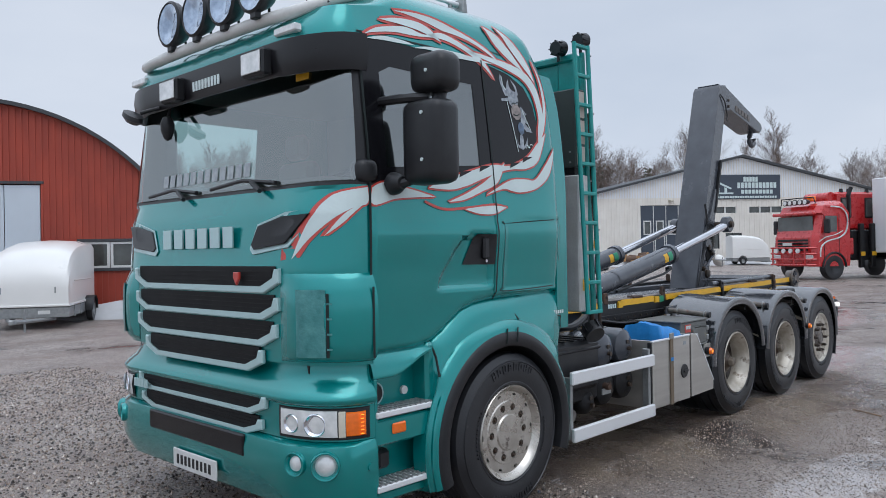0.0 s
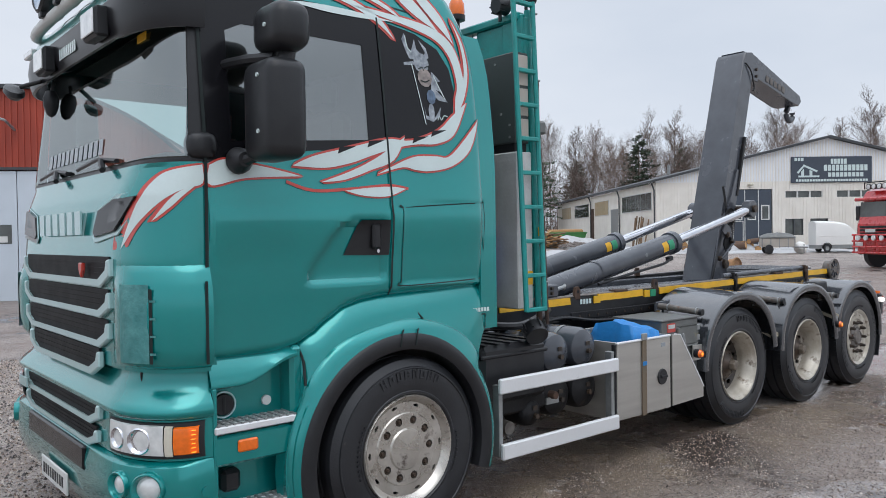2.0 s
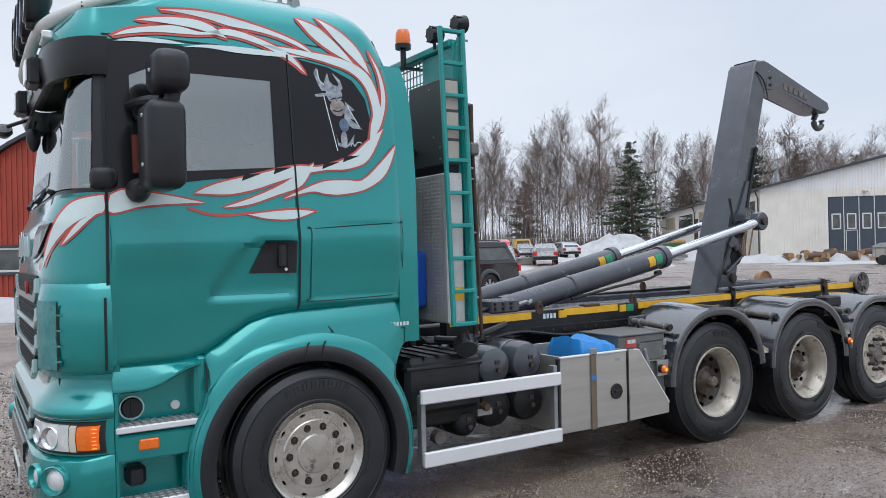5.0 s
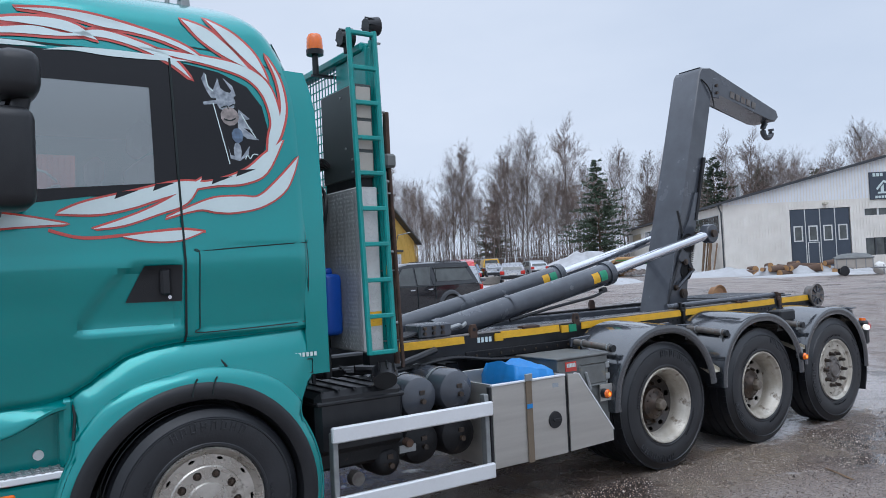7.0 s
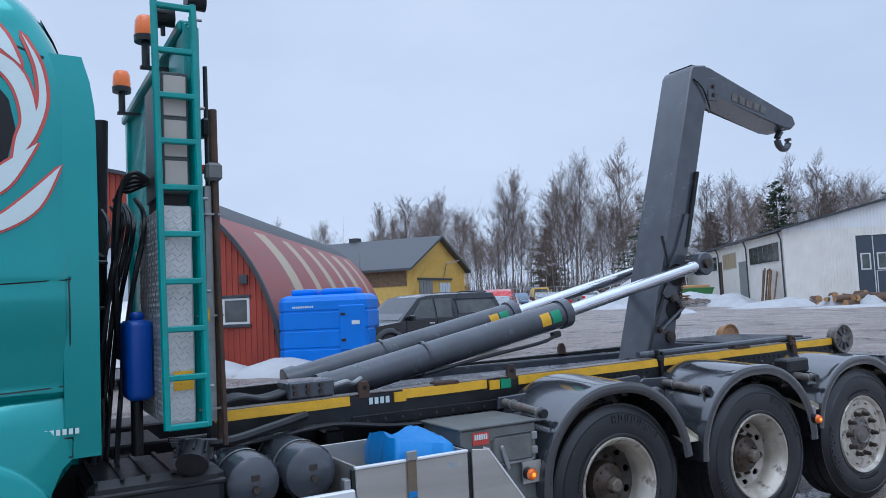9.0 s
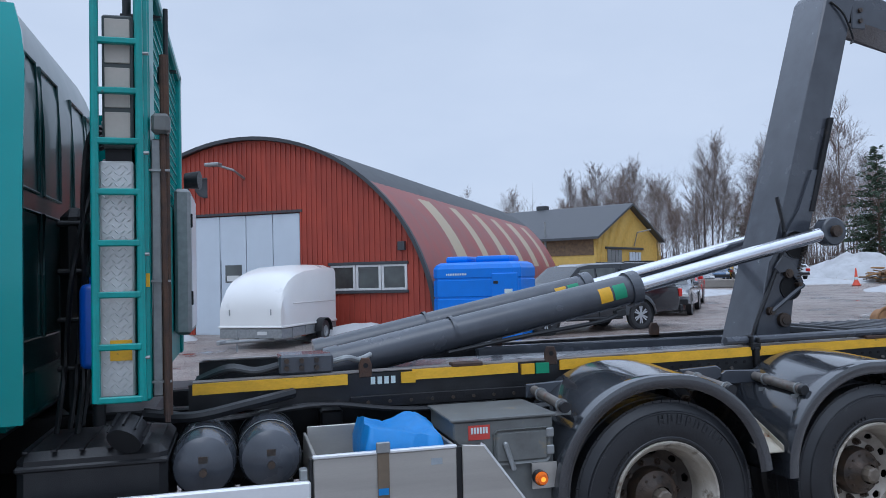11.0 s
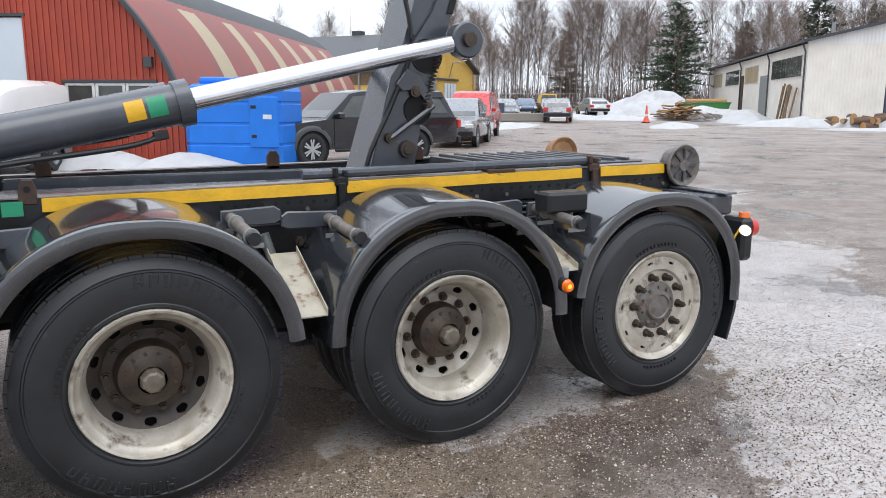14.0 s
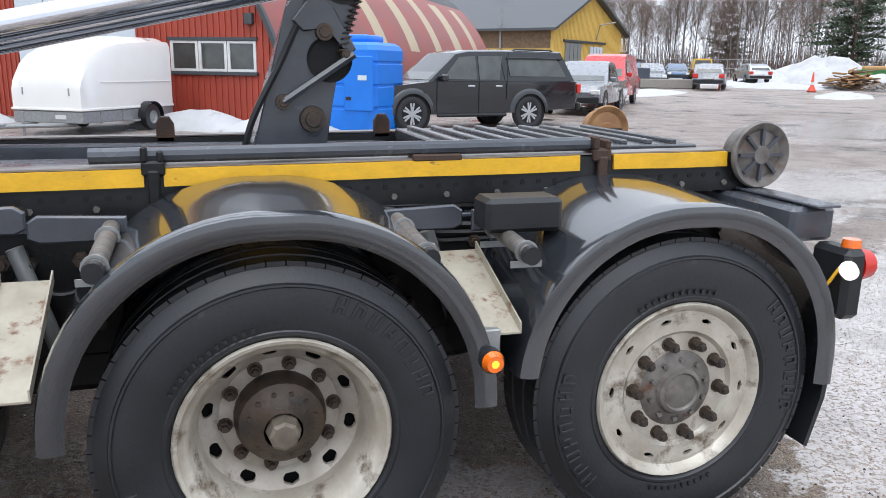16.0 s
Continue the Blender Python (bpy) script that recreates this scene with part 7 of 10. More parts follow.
# checker-plate locker and steel cabinet behind the cab
def checker(bm, u0, u1, v0, v1, put, step=0.026):
    """Raised lozenges of tread plate; put(u, v, out) gives the place."""
    i = 0
    v = v0 + step / 2
    while v < v1 - step * 0.3:
        u = u0 + step / 2 + (0 if i % 2 else step / 2)
        while u < u1 - step * 0.3:
            s = 1 if (i + int(round((u - u0) / step))) % 2 else -1
            a, b = 0.0118, 0.0034
            q = [(a, a * s), (b, -b * s), (-a, -a * s), (-b, b * s)]
            base = [bm.verts.new(put(u + p, v + w, 0.0)) for p, w in q]
            top = bm.verts.new(put(u, v, 0.0032))
            for k in range(4):
                bm.faces.new((base[k], base[(k + 1) % 4], top))
            u += step
        v += step
        i += 1
    return bm


locker = part("locker", box(geo(), 0.89, 1.03, -0.10, 0.60, 1.20, 2.24, 0.008), TREAD_ALU, truck, "aluminium tread-plate locker behind the cab", 0.5)
tagged(part("tread_pattern", checker(geo(), -0.095, 0.59, 1.21, 2.23, lambda u, v, o: (0.8895 - o, u, v)), TREAD_ALU, locker), kind="stuff")
tagged(part("tread_pattern", checker(geo(), 0.895, 1.03, 1.21, 2.23, lambda u, v, o: (u, -0.1005 - o, v)), TREAD_ALU, locker), kind="stuff")
boxp("yellow_notice", 0.93, 1.02, -0.106, -0.1035, 1.36, 1.45, YELLOW, locker, 0.0, "yellow notice sticker")
cb_ = boxp("cabinet", 0.90, 1.03, -0.08, 0.40, 2.30, 2.90, GREEN_GREY, truck, 0.008, "dark green-grey steel cabinet with tan side panel")
boxp("cabinet_foot", 0.91, 1.02, -0.06, 0.38, 2.24, 2.30, CHASSIS, cb_, 0.0)
for z0, z1 in ((2.32, 2.46), (2.48, 2.66), (2.68, 2.88)):
    boxp("side_panel", 0.912, 1.018, -0.088, -0.08, z0, z1, TAN_SHEET, cb_, 0.003, "tan sheet panel")
for y, z in ((-0.03, 2.34), (-0.03, 2.42), (0.1, 2.84), (0.05, 2.5)):
    rod(bm := geo(), (0.90, y, z), (0.892, y, z), 0.008, None, 8)
    part("screw", bm, GALV, cb_)
rod(bm := geo(), (0.80, 1.9, 1.1), (0.84, 1.9, 3.1), 0.045, None, 12)
part("intake_pipe", bm, CHASSIS, truck)

fb = boxp("far_box", 1.085, 1.185, 1.45, 2.05, 1.36, 2.30, GALV, truck, 0.02, "tall grey steel box on the far side of the headboard")
for z in (1.55, 2.05):
    boxp("box_hinge", 1.183, 1.197, 1.47, 1.50, z, z + 0.09, CHASSIS, fb, 0.004)
boxp("box_door", 1.184, 1.192, 1.50, 2.03, 1.40, 2.26, ALU_WHITE, fb, 0.004)
rod(bm := geo(), (1.15, 1.60, 2.37), (1.24, 1.58, 2.37), 0.05, 0.062, 16)
box(bm, 1.14, 1.17, 1.58, 1.62, 2.29, 2.36)
part("work_lamp", bm, BLACK_PLASTIC, truck, "black round work lamp")
ep = boxp("edge_post", 1.036, 1.096, -0.055, -0.005, 1.17, 3.16, TEAL_FRAME, truck, 0.012, "square teal post beside the ladder")
for z in (1.35, 1.62, 1.9, 2.2, 2.5):
    rod(bm := geo(), (1.075, -0.054, z), (1.075, -0.060, z), 0.007, None, 8)
    part("post_hole", bm, DARK_VOID, ep)
# headboard: posts, plate, wire mesh
hb = boxp("headboard_plate", 1.12, 1.14, 0.02, 2.14, 1.20, 2.18, TEAL_FRAME, truck, 0.004, "teal headboard plate")
boxp("headboard_wing", 1.09, 1.16, -0.03, 0.16, 1.20, 3.18, TEAL_FRAME, hb, 0.01)
boxp("headboard_post", 1.09, 1.16, 2.02, 2.12, 1.20, 3.20, TEAL_FRAME, hb, 0.01)
boxp("headboard_top", 1.07, 1.16, 0.0, 2.16, 3.14, 3.20, TEAL_FRAME, hb, 0.012)
boxp("top_plate", 1.10, 1.12, 0.16, 0.42, 2.18, 3.14, TEAL_FRAME, hb, 0.004)
boxp("galvanised_channel", 1.166, 1.205, -0.05, 0.06, 1.19, 2.35, GALV, hb, 0.004)
bm = geo()
for k in range(32):
    y = 0.44 + 0.05 * k
    box(bm, 1.118, 1.124, y - 0.004, y + 0.004, 2.18, 3.14)
for k in range(15):
    z = 2.20 + 0.065 * k
    box(bm, 1.124, 1.130, 0.42, 2.03, z - 0.004, z + 0.004)
part("wire_mesh", bm, TEAL_FRAME, hb, "teal wire mesh")
rod(bm := geo(), (1.226, -0.03, 1.10), (1.222, -0.03, 2.74), 0.021, None, 10)
part("brown_pipe", bm, RUST, hb)
hb.location.x = -0.065
br = tagged(part("broom", rod(geo(), (1.165, -0.10, 1.08), (1.15, -0.06, 2.38), 0.013, None, 10), RUST, None), "long brown-handled broom with red bristles strapped to the headboard", "broom")
boxp("broom_head", 1.105, 1.185, -0.10, -0.03, 2.37, 2.46, GREY_BOX, br, 0.014)
bm = geo()
rnd = random.Random(4)
for k in range(70):
    x, y = 1.11 + 0.06 * rnd.random(), -0.03 + 0.05 * rnd.random()
    rod(bm, (x, y, 2.42), (x + 0.02 * (rnd.random() - 0.6), y + 0.03 * rnd.random(), 2.455 + 0.01 * rnd.random()), 0.004, 0.003, 4)
part("bristles", bm, RED_PLASTIC, br, "red bristles")
for z in (1.25, 1.7, 2.2):
    boxp("broom_clip", 1.05, 1.18, -0.075, -0.06, z, z + 0.01, GALV, br, 0.0)
# dark banded box added to fill the dim gap between cab and locker
af = boxp("gap_filler", 0.58, 0.72, 0.60, 1.35, 1.02, 2.10, CHASSIS, truck, 0.05, "dark banded box added to fill the gap behind the cab")
for z in (1.25, 1.5, 1.75, 2.0):
    boxp("filler_band", 0.572, 0.728, 0.592, 1.358, z, z + 0.03, BLACK_PLASTIC, af, 0.01)
# beacons and lamps on the headboard
for x, y, z in ((0.93, 0.52, 3.235), (0.94, 1.6, 3.235)):
    rod(bm := geo(), (x, y, z - 0.14), (x, y, z), 0.022, None, 12)
    box(bm, x - 0.03, 1.10, y - 0.02, y + 0.02, z - 0.15, z - 0.135)
    rod(bm, (x, y, z), (x, y, z + 0.035), 0.06, 0.062, 20)
    be = part("beacon", bm, BLACK_PLASTIC, truck, "orange rotating beacon")
    lathe(bm := geo(), [(0.056, 0.035), (0.058, 0.06), (0.054, 0.12), (0.042, 0.145), (0.0, 0.155)], (x, y, z), "z", 22)
    part("beacon_dome", bm, ORANGE, be, "orange dome")
for x, y, z in ((0.93, 0.10, 3.24), (1.06, -0.02, 3.30)):
    bm = geo()
    rod(bm, (x - 0.02, y, z), (x + 0.07, y, z + 0.01), 0.05, 0.062, 18)
    rod(bm, (x + 0.02, y, z - 0.10), (x + 0.02, y, z - 0.02), 0.012)
    lp = part("work_lamp", bm, BLACK_PLASTIC, truck, "black round work lamp")
    for k in range(8):
        m = Matrix.Translation((x, y, z)) @ Matrix.Rotation(2 * math.pi * k / 8, 4, "X")
        part("cooling_fin", box(geo(), -0.02, 0.03, -0.004, 0.004, 0.048, 0.062, 0, m), BLACK_PLASTIC, lp)
rod(bm := geo(), (1.155, 0.1, 2.3), (1.155, 0.1, 3.0), 0.012)
box(bm, 1.12, 1.165, 0.05, 0.13, 2.62, 2.72, 0.012)
part("side_lamp_pole", bm, BLACK_PLASTIC, truck)
# hydraulic hoses at the cabinet's front corner
for k in range(5):
    pts = curve_pts([(0.90, 0.30 + 0.03 * k, 2.42), (0.82, 0.30 + 0.03 * k, 2.46 - 0.02 * k), (0.76, 0.34 + 0.03 * k, 2.34), (0.74, 0.36 + 0.03 * k, 1.9), (0.76, 0.40 + 0.02 * k, 1.5)], 5)
    part("hydraulic_hose", pipe(geo(), pts, 0.013, 6), BLACK_PLASTIC, truck)
# blue can behind the cab
bm = geo()
box(bm, 0.755, 0.885, 0.15, 0.43, 1.30, 1.70, 0.035, None, 3)
box(bm, 0.79, 0.85, 0.22, 0.33, 1.69, 1.74, 0.012)
tagged(part("plastic_can", bm, BLUE_CAN, None, "", 0.8), "dark blue plastic fluid can strapped behind the cab", "canister")
rod(bm := geo(), (0.82, 0.3, 1.02), (0.82, 0.3, 1.31), 0.03)
part("can_holder", bm, BLACK_PLASTIC, truck)

# ---- hook arm ----
YA, YB = 0.90, 1.26
col = [(4.92, 1.16), (5.22, 1.16), (5.27, 1.55), (5.45, 2.05), (5.94, 3.73), (5.88, 3.79), (5.72, 3.77), (5.68, 3.72), (5.20, 2.05)]
bm = plate(geo(), col, YA, YB, "y", 0.012)
arm = part("hook_arm", bm, STEEL_DARK, truck, "dark grey steel hook arm", 0.5)
part("arm_side_plate", plate(geo(), [(4.93, 1.17), (5.215, 1.17), (5.265, 1.50), (5.445, 2.05), (5.545, 2.40), (5.46, 2.40), (5.34, 2.10), (5.08, 1.75)], YA - 0.022, YA - 0.002, "y", 0.005), STEEL_DARK, arm)
part("edge_strip", plate(geo(), [(5.425, 2.10), (5.465, 2.10), (5.665, 2.78), (5.625, 2.78)], YA - 0.035, YA - 0.002, "y", 0.004), CHASSIS, arm)
jib = [(5.74, 3.79), (5.96, 3.79), (7.13, 3.42), (7.17, 3.34), (7.10, 3.285), (6.96, 3.29), (6.04, 3.52), (5.93, 3.52)]
part("hook_jib", plate(geo(), jib, YA + 0.03, YB - 0.03, "y", 0.012), STEEL_DARK, arm, "", 0.5)
boxp("jib_hinge_plate", 5.90, 6.02, YA + 0.01, YA + 0.03, 3.46, 3.68, STEEL_DARK, arm, 0.008)
for z in (3.52, 3.60):
    rod(bm := geo(), (5.97, YA + 0.012, z), (5.97, YA - 0.006, z), 0.018, None, 8)
    part("bolt_head", bm, HUB_DARK, arm)
bars("jib_writing", arm, (6.22, YA + 0.028, 3.50), (0.52, 0.075), 5, STAY_GREY, (0.95, 0, -0.2), (0.2, 0, 0.95), (0, -1, 0), 0.3)
arc = [(7.15 + 0.085 * math.cos(radians(t)), YC, 3.20 + 0.085 * math.sin(radians(t))) for t in range(110, 381, 18)]
part("hook", pipe(geo(), [(7.10, YC, 3.33)] + arc, 0.034, 10), STEEL_DARK, arm, "curved steel hook")
part("arm_cable", pipe(geo(), curve_pts([(5.70, YA - 0.008, 3.64), (5.80, YA - 0.02, 3.55), (5.88, YA - 0.012, 3.38), (5.86, YA - 0.01, 3.34)], 5), 0.008, 6), BLACK_PLASTIC, arm)
part("arm_cable", pipe(geo(), curve_pts([(5.16, YA - 0.02, 2.2), (5.20, YA - 0.03, 1.9), (5.08, YA - 0.03, 1.6), (4.95, YA - 0.04, 1.35), (4.90, YA - 0.03, 1.18)], 6), 0.014, 6), BLACK_PLASTIC, arm)
# mechanism on the arm's side
for x, z, r, o in ((5.17, 1.335, 0.052, 0.03), (5.06, 1.40, 0.03, 0.035), (5.22, 1.66, 0.035, 0.03), (5.30, 1.58, 0.02, 0.04)):
    rod(bm := geo(), (x, YA - 0.02, z), (x, YA - 0.02 - o, z), r, r * 0.92, 20)
    rod(bm, (x, YA - 0.02 - o, z), (x, YA - 0.026 - o, z), r * 0.6, r * 0.55, 14)
    part("pivot_pin", bm, HUB_DARK, arm, "greasy pivot pin")
# flat black discs draw the shaded inside of two holes
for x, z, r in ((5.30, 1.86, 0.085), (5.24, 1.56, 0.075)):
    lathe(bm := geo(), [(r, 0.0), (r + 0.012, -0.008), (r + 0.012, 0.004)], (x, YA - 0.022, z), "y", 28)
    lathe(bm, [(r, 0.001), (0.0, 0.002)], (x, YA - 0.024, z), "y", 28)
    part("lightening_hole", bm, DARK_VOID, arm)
part("link_plate", plate(geo(), [(5.10, 1.70), (5.17, 1.79), (5.25, 1.76), (5.34, 1.60), (5.31, 1.57), (5.23, 1.68), (5.14, 1.66)], YA - 0.045, YA - 0.026, "y", 0.005), STEEL_DARK, arm)
part("link_bar", pipe(geo(), [(5.06, YA - 0.05, 1.40), (5.33, YA - 0.05, 1.58)], 0.016, 6), STEEL_DARK, arm)
sp = geo()
pipe(sp, [(5.28 + 0.018 * math.cos(k * 1.05) + 0.0012 * k, YA - 0.04 + 0.018 * math.sin(k * 1.05), 1.58 + 0.0036 * k) for k in range(90)], 0.004, 5)
part("return_spring", sp, HUB_DARK, arm)
# base frame of the arm between the rails
boxp("tilt_frame", 2.0, 5.3, 0.86, 1.30, 1.02, 1.15, STEEL_DARK, truck, 0.015, "dark steel tilt frame")
boxp("inner_beam", 3.1, 5.6, 0.62, 0.70, 1.10, 1.19, STEEL_DARK, truck, 0.01)
boxp("inner_beam", 3.1, 5.6, 1.46, 1.54, 1.10, 1.19, STEEL_DARK, truck, 0.01)


def cylinder(y, dz=0.0):
    a, b, c = Vector((1.98, y, 1.20)), Vector((3.90, y, 1.585)), Vector((5.45, y, 1.94))
    d = (c - a).normalized()
    bm = geo()
    rod(bm, a, b, 0.098, None, 28)
    cyl = part("lift_cylinder", bm, STEEL_DARK, truck, "dark grey hydraulic lift cylinder", 0.7)
    rod(bm := geo(), b - d * 0.015, b + d * 0.055, 0.112, 0.112, 28)
    part("cylinder_head", bm, STEEL_DARK, cyl)
    rod(bm := geo(), b + d * 0.056, b + d * 0.07, 0.108, 0.06, 28)
    part("rod_seal", bm, CHASSIS, cyl)
    rod(bm := geo(), a - d * 0.02, a + d * 0.06, 0.106, None, 28)
    part("cylinder_foot", bm, STEEL_DARK, cyl)
    rod(bm := geo(), b, c, 0.048, None, 24)
    part("piston_rod", bm, CHROME, cyl, "polished chrome piston rod")
    q = d.to_track_quat("X", "Z").to_matrix().to_4x4()
    near = y < YC
    for k, mt in ((0.25, YELLOW), (0.15, GREEN_DECAL)):
        bm = geo()
        rr = [[b - d * (k - e) + q.to_3x3() @ Vector((0, -0.0995 * math.cos(t), 0.0995 * math.sin(t))) for t in (-0.35 + 0.14 * j for j in range(8))] for e in (0.0, 0.085)]
        part("sticker", loft(bm, rr, False), mt, cyl)
    lathe(bm := geo(), [(0.0, -0.05), (0.09, -0.05), (0.10, -0.04), (0.10, 0.04), (0.09, 0.05), (0.0, 0.05)], (5.47, y, 1.945), "y", 26)
    lathe(bm, [(0.035, -0.062), (0.0, -0.062)], (5.47, y, 1.945), "y", 14)
    part("rod_eye", bm, STEEL_DARK, cyl, "steel rod eye with pin")
    sg = -1 if near else 1
    pts = curve_pts([a + d * 0.7 + Vector((0, sg * 0.09, -0.10)), a + d * 1.2 + Vector((0, sg * 0.10, -0.125)), b - d * 0.25 + Vector((0, sg * 0.09, -0.14)), b - d * 0.08 + Vector((0, sg * 0.06, -0.12))], 6)
    part("feed_pipe", pipe(geo(), pts, 0.013, 8), BLACK_PLASTIC, cyl)
    part("pipe_block", box(geo(), -0.035, 0.035, -0.025, 0.025, -0.022, 0.022, 0.006, Matrix.Translation(b - d * 0.10 + Vector((0, sg * 0.06, -0.125))) @ q), BLACK_PLASTIC, cyl)
    lathe(bm := geo(), [(0.101, 0.0), (0.101, 0.02)], (0, 0, 0), "x", 26)
    bmesh.ops.transform(bm, matrix=Matrix.Translation(a + d * 0.75) @ q, verts=bm.verts[:])
    part("clamp_ring", bm, STEEL_DARK, cyl)


cylinder(0.74)
cylinder(1.42)
rod(bm := geo(), (5.47, 0.66, 1.945), (5.47, 1.50, 1.945), 0.04, None, 16)
part("cross_pin", bm, HUB_DARK, truck)
# valve block and hoses at the cylinders' feet
vb = part("valve_block", box(geo(), 1.68, 1.97, 0.50, 0.72, 1.185, 1.29, 0.012, None), STEEL_DARK, truck, "greasy hydraulic valve block")
for x in (1.72, 1.80, 1.88):
    for z in (1.22, 1.26):
        rod(bm := geo(), (x, 0.50, z), (x, 0.48, z), 0.014, None, 8)
        part("bolt_head", bm, HUB_DARK, vb)
for k in range(5):
    pts = curve_pts([(1.25, 0.6 + 0.04 * k, 1.16), (1.42, 0.56 + 0.05 * k, 1.22), (1.56, 0.55 + 0.04 * k, 1.20), (1.70, 0.55 + 0.03 * k, 1.23)], 5)
    part("hydraulic_hose", pipe(geo(), pts, 0.015, 8), BLACK_PLASTIC, truck)
pts = curve_pts([(1.97, 0.54, 1.24), (2.05, 0.52, 1.26), (2.12, 0.58, 1.24), (2.2, 0.64, 1.26)], 5)
part("hydraulic_pipe", pipe(geo(), pts, 0.016, 8), GALV, truck)

# ---- red arched shed ----
SU, SV = Vector((0.848, -0.53, 0)), Vector((0.53, 0.848, 0))
SC = Vector((4.87, 16.87, 0)) + SU * -3.70
SR, SZ0, SL = 5.65, 0.20, 23.0


def shed_at(u, v, z):
    return SC + SU * u + SV * v + Vector((0, 0, z))


SM = Matrix((SU, SV, Vector((0, 0, 1)))).transposed().to_4x4()
SM.translation = SC
shed = thing("arched_shed", tuple(SC), "red corrugated arched shed with pale blue double doors and white windows", "shed")
bm = geo()
zf = 0.1
# front wall with openings: door and windows
OPEN = [(-1.72, 1.72, 0.15, 3.58), (2.62, 4.86, 1.33, 2.12), (-4.86, -2.62, 1.33, 2.12)]
us = sorted({-SR, SR, *[v for o in OPEN for v in o[:2]], *[-SR + SR * 2 * k / 44 for k in range(45)]})


def arc_z(u):
    return SZ0 + 0.972 * math.sqrt(max(0.0, SR * SR - u * u))


for u0, u1 in zip(us, us[1:]):
    um = (u0 + u1) / 2
    spans = [(zf, None)]
    for o in OPEN:
        if o[0] <= um <= o[1]:
            spans = [(zf, o[2]), (o[3], None)]
    for z0, z1 in spans:
        a, b = (arc_z(u0), arc_z(u1)) if z1 is None else (z1, z1)
        if min(a, b) <= z0:
            a, b = max(a, z0 + 0.001), max(b, z0 + 0.001)
        f = []
        for v in (0.0, 0.12):
            f.append([bm.verts.new(shed_at(u, v, z)) for u, z in ((u0, z0), (u1, z0), (u1, b), (u0, a))])
        bm.faces.new(f[0])
        bm.faces.new(f[1][::-1])
        for k in range(4):
            bm.faces.new((f[0][k], f[0][(k + 1) % 4], f[1][(k + 1) % 4], f[1][k]))
wall = part("front_wall", bm, RED_SHEET, shed, "red corrugated gable wall", 0)
# vertical ribs of the sheeting
rb = geo()
u = -SR + 0.12
while u < SR - 0.1:
    z1 = arc_z(u) - 0.04
    spans = [(zf, z1)]
    for o in OPEN:
        if o[0] - 0.03 <= u <= o[1] + 0.03:
            spans = [(zf, o[2]), (o[3], z1)]
    for z0, zt in spans:
        if zt - z0 > 0.05:
            box(rb, u - 0.022, u + 0.022, -0.028, 0.002, z0, zt, 0, SM)
    u += 0.155
tagged(part("sheet_ribs", rb, RED_SHEET, wall, "", 0), kind="stuff")
# arched roof, ribbed, with dark felt along the crown and pale roof lights
def roof_ring(v, r, ribs):
    out = []
    for k in range(65):
        a = math.pi * k / 64
        out.append(shed_at(r * math.cos(a), v, SZ0 + 0.972 * r * math.sin(a)))
    return out


def roof_mat(i, k):
    a = 180 * (k + 0.5) / 64
    if 47 < a < 133:
        return 1
    v = -0.15 + i * 0.22
    if (20 < a < 46 or 134 < a < 160) and v > 3.0 and (v - 3.3) % 3.2 < 1.0:
        return 2
    return 0


vs_ = [-0.15 + 0.22 * k for k in range(int(SL / 0.22))]
part("arched_roof", loft(geo(), [roof_ring(v, SR + 0.07 + (0.022 if k % 2 else 0.0), 0) for k, v in enumerate(vs_)], False, mat=roof_mat), [RED_ROOF, ROOF_DARK, ROOF_CLEAR], shed, "weathered red ribbed arch roof with pale roof lights", 0.3)
edge = []
for k in range(49):
    a = math.pi * k / 48
    edge.append([shed_at(r * math.cos(a), v, SZ0 + 0.972 * r * math.sin(a)) for r, v in ((SR + 0.0, -0.06), (SR + 0.0, -0.19), (SR + 0.10, -0.19), (SR + 0.10, -0.05))])
part("roof_edge", loft(geo(), edge, False), ROOF_DARK, shed, "dark barge edge of the arch", 0.4)
bm = geo()
loft(bm, [[shed_at(SR * math.cos(math.pi * k / 32), SL - 0.3, SZ0 + 0.972 * SR * math.sin(math.pi * k / 32)) for k in range(33)], [shed_at(SR * math.cos(math.pi * k / 32), SL - 0.3, zf) for k in range(33)]], False)
part("back_wall", bm, RED_SHEET, shed)
# double doors: four tall leaves
part("door_frame", box(geo(), -1.80, 1.80, -0.03, 0.06, 3.58, 3.66, 0.01, SM), ROOF_DARK, shed)
for k in range(4):
    u0 = -1.70 + 0.855 * k
    lf = part("door_leaf", box(geo(), u0, u0 + 0.835, 0.02, 0.07, 0.17, 3.56, 0.008, SM), DOOR_BLUEWHITE, shed, "pale blue tall door leaf")
    if k == 1:
        part("door_window", box(geo(), u0 + 0.16, u0 + 0.70, 0.010, 0.018, 1.66, 2.16, 0.004, SM), PANE, lf)
        part("door_notice", box(geo(), u0 + 0.22, u0 + 0.60, 0.002, 0.008, 1.70, 1.86, 0, SM), WHITE_PAINT, lf)
        part("wicket_gap", box(geo(), u0 + 0.02, u0 + 0.03, 0.012, 0.018, 0.2, 2.3, 0, SM), SEAM, lf)
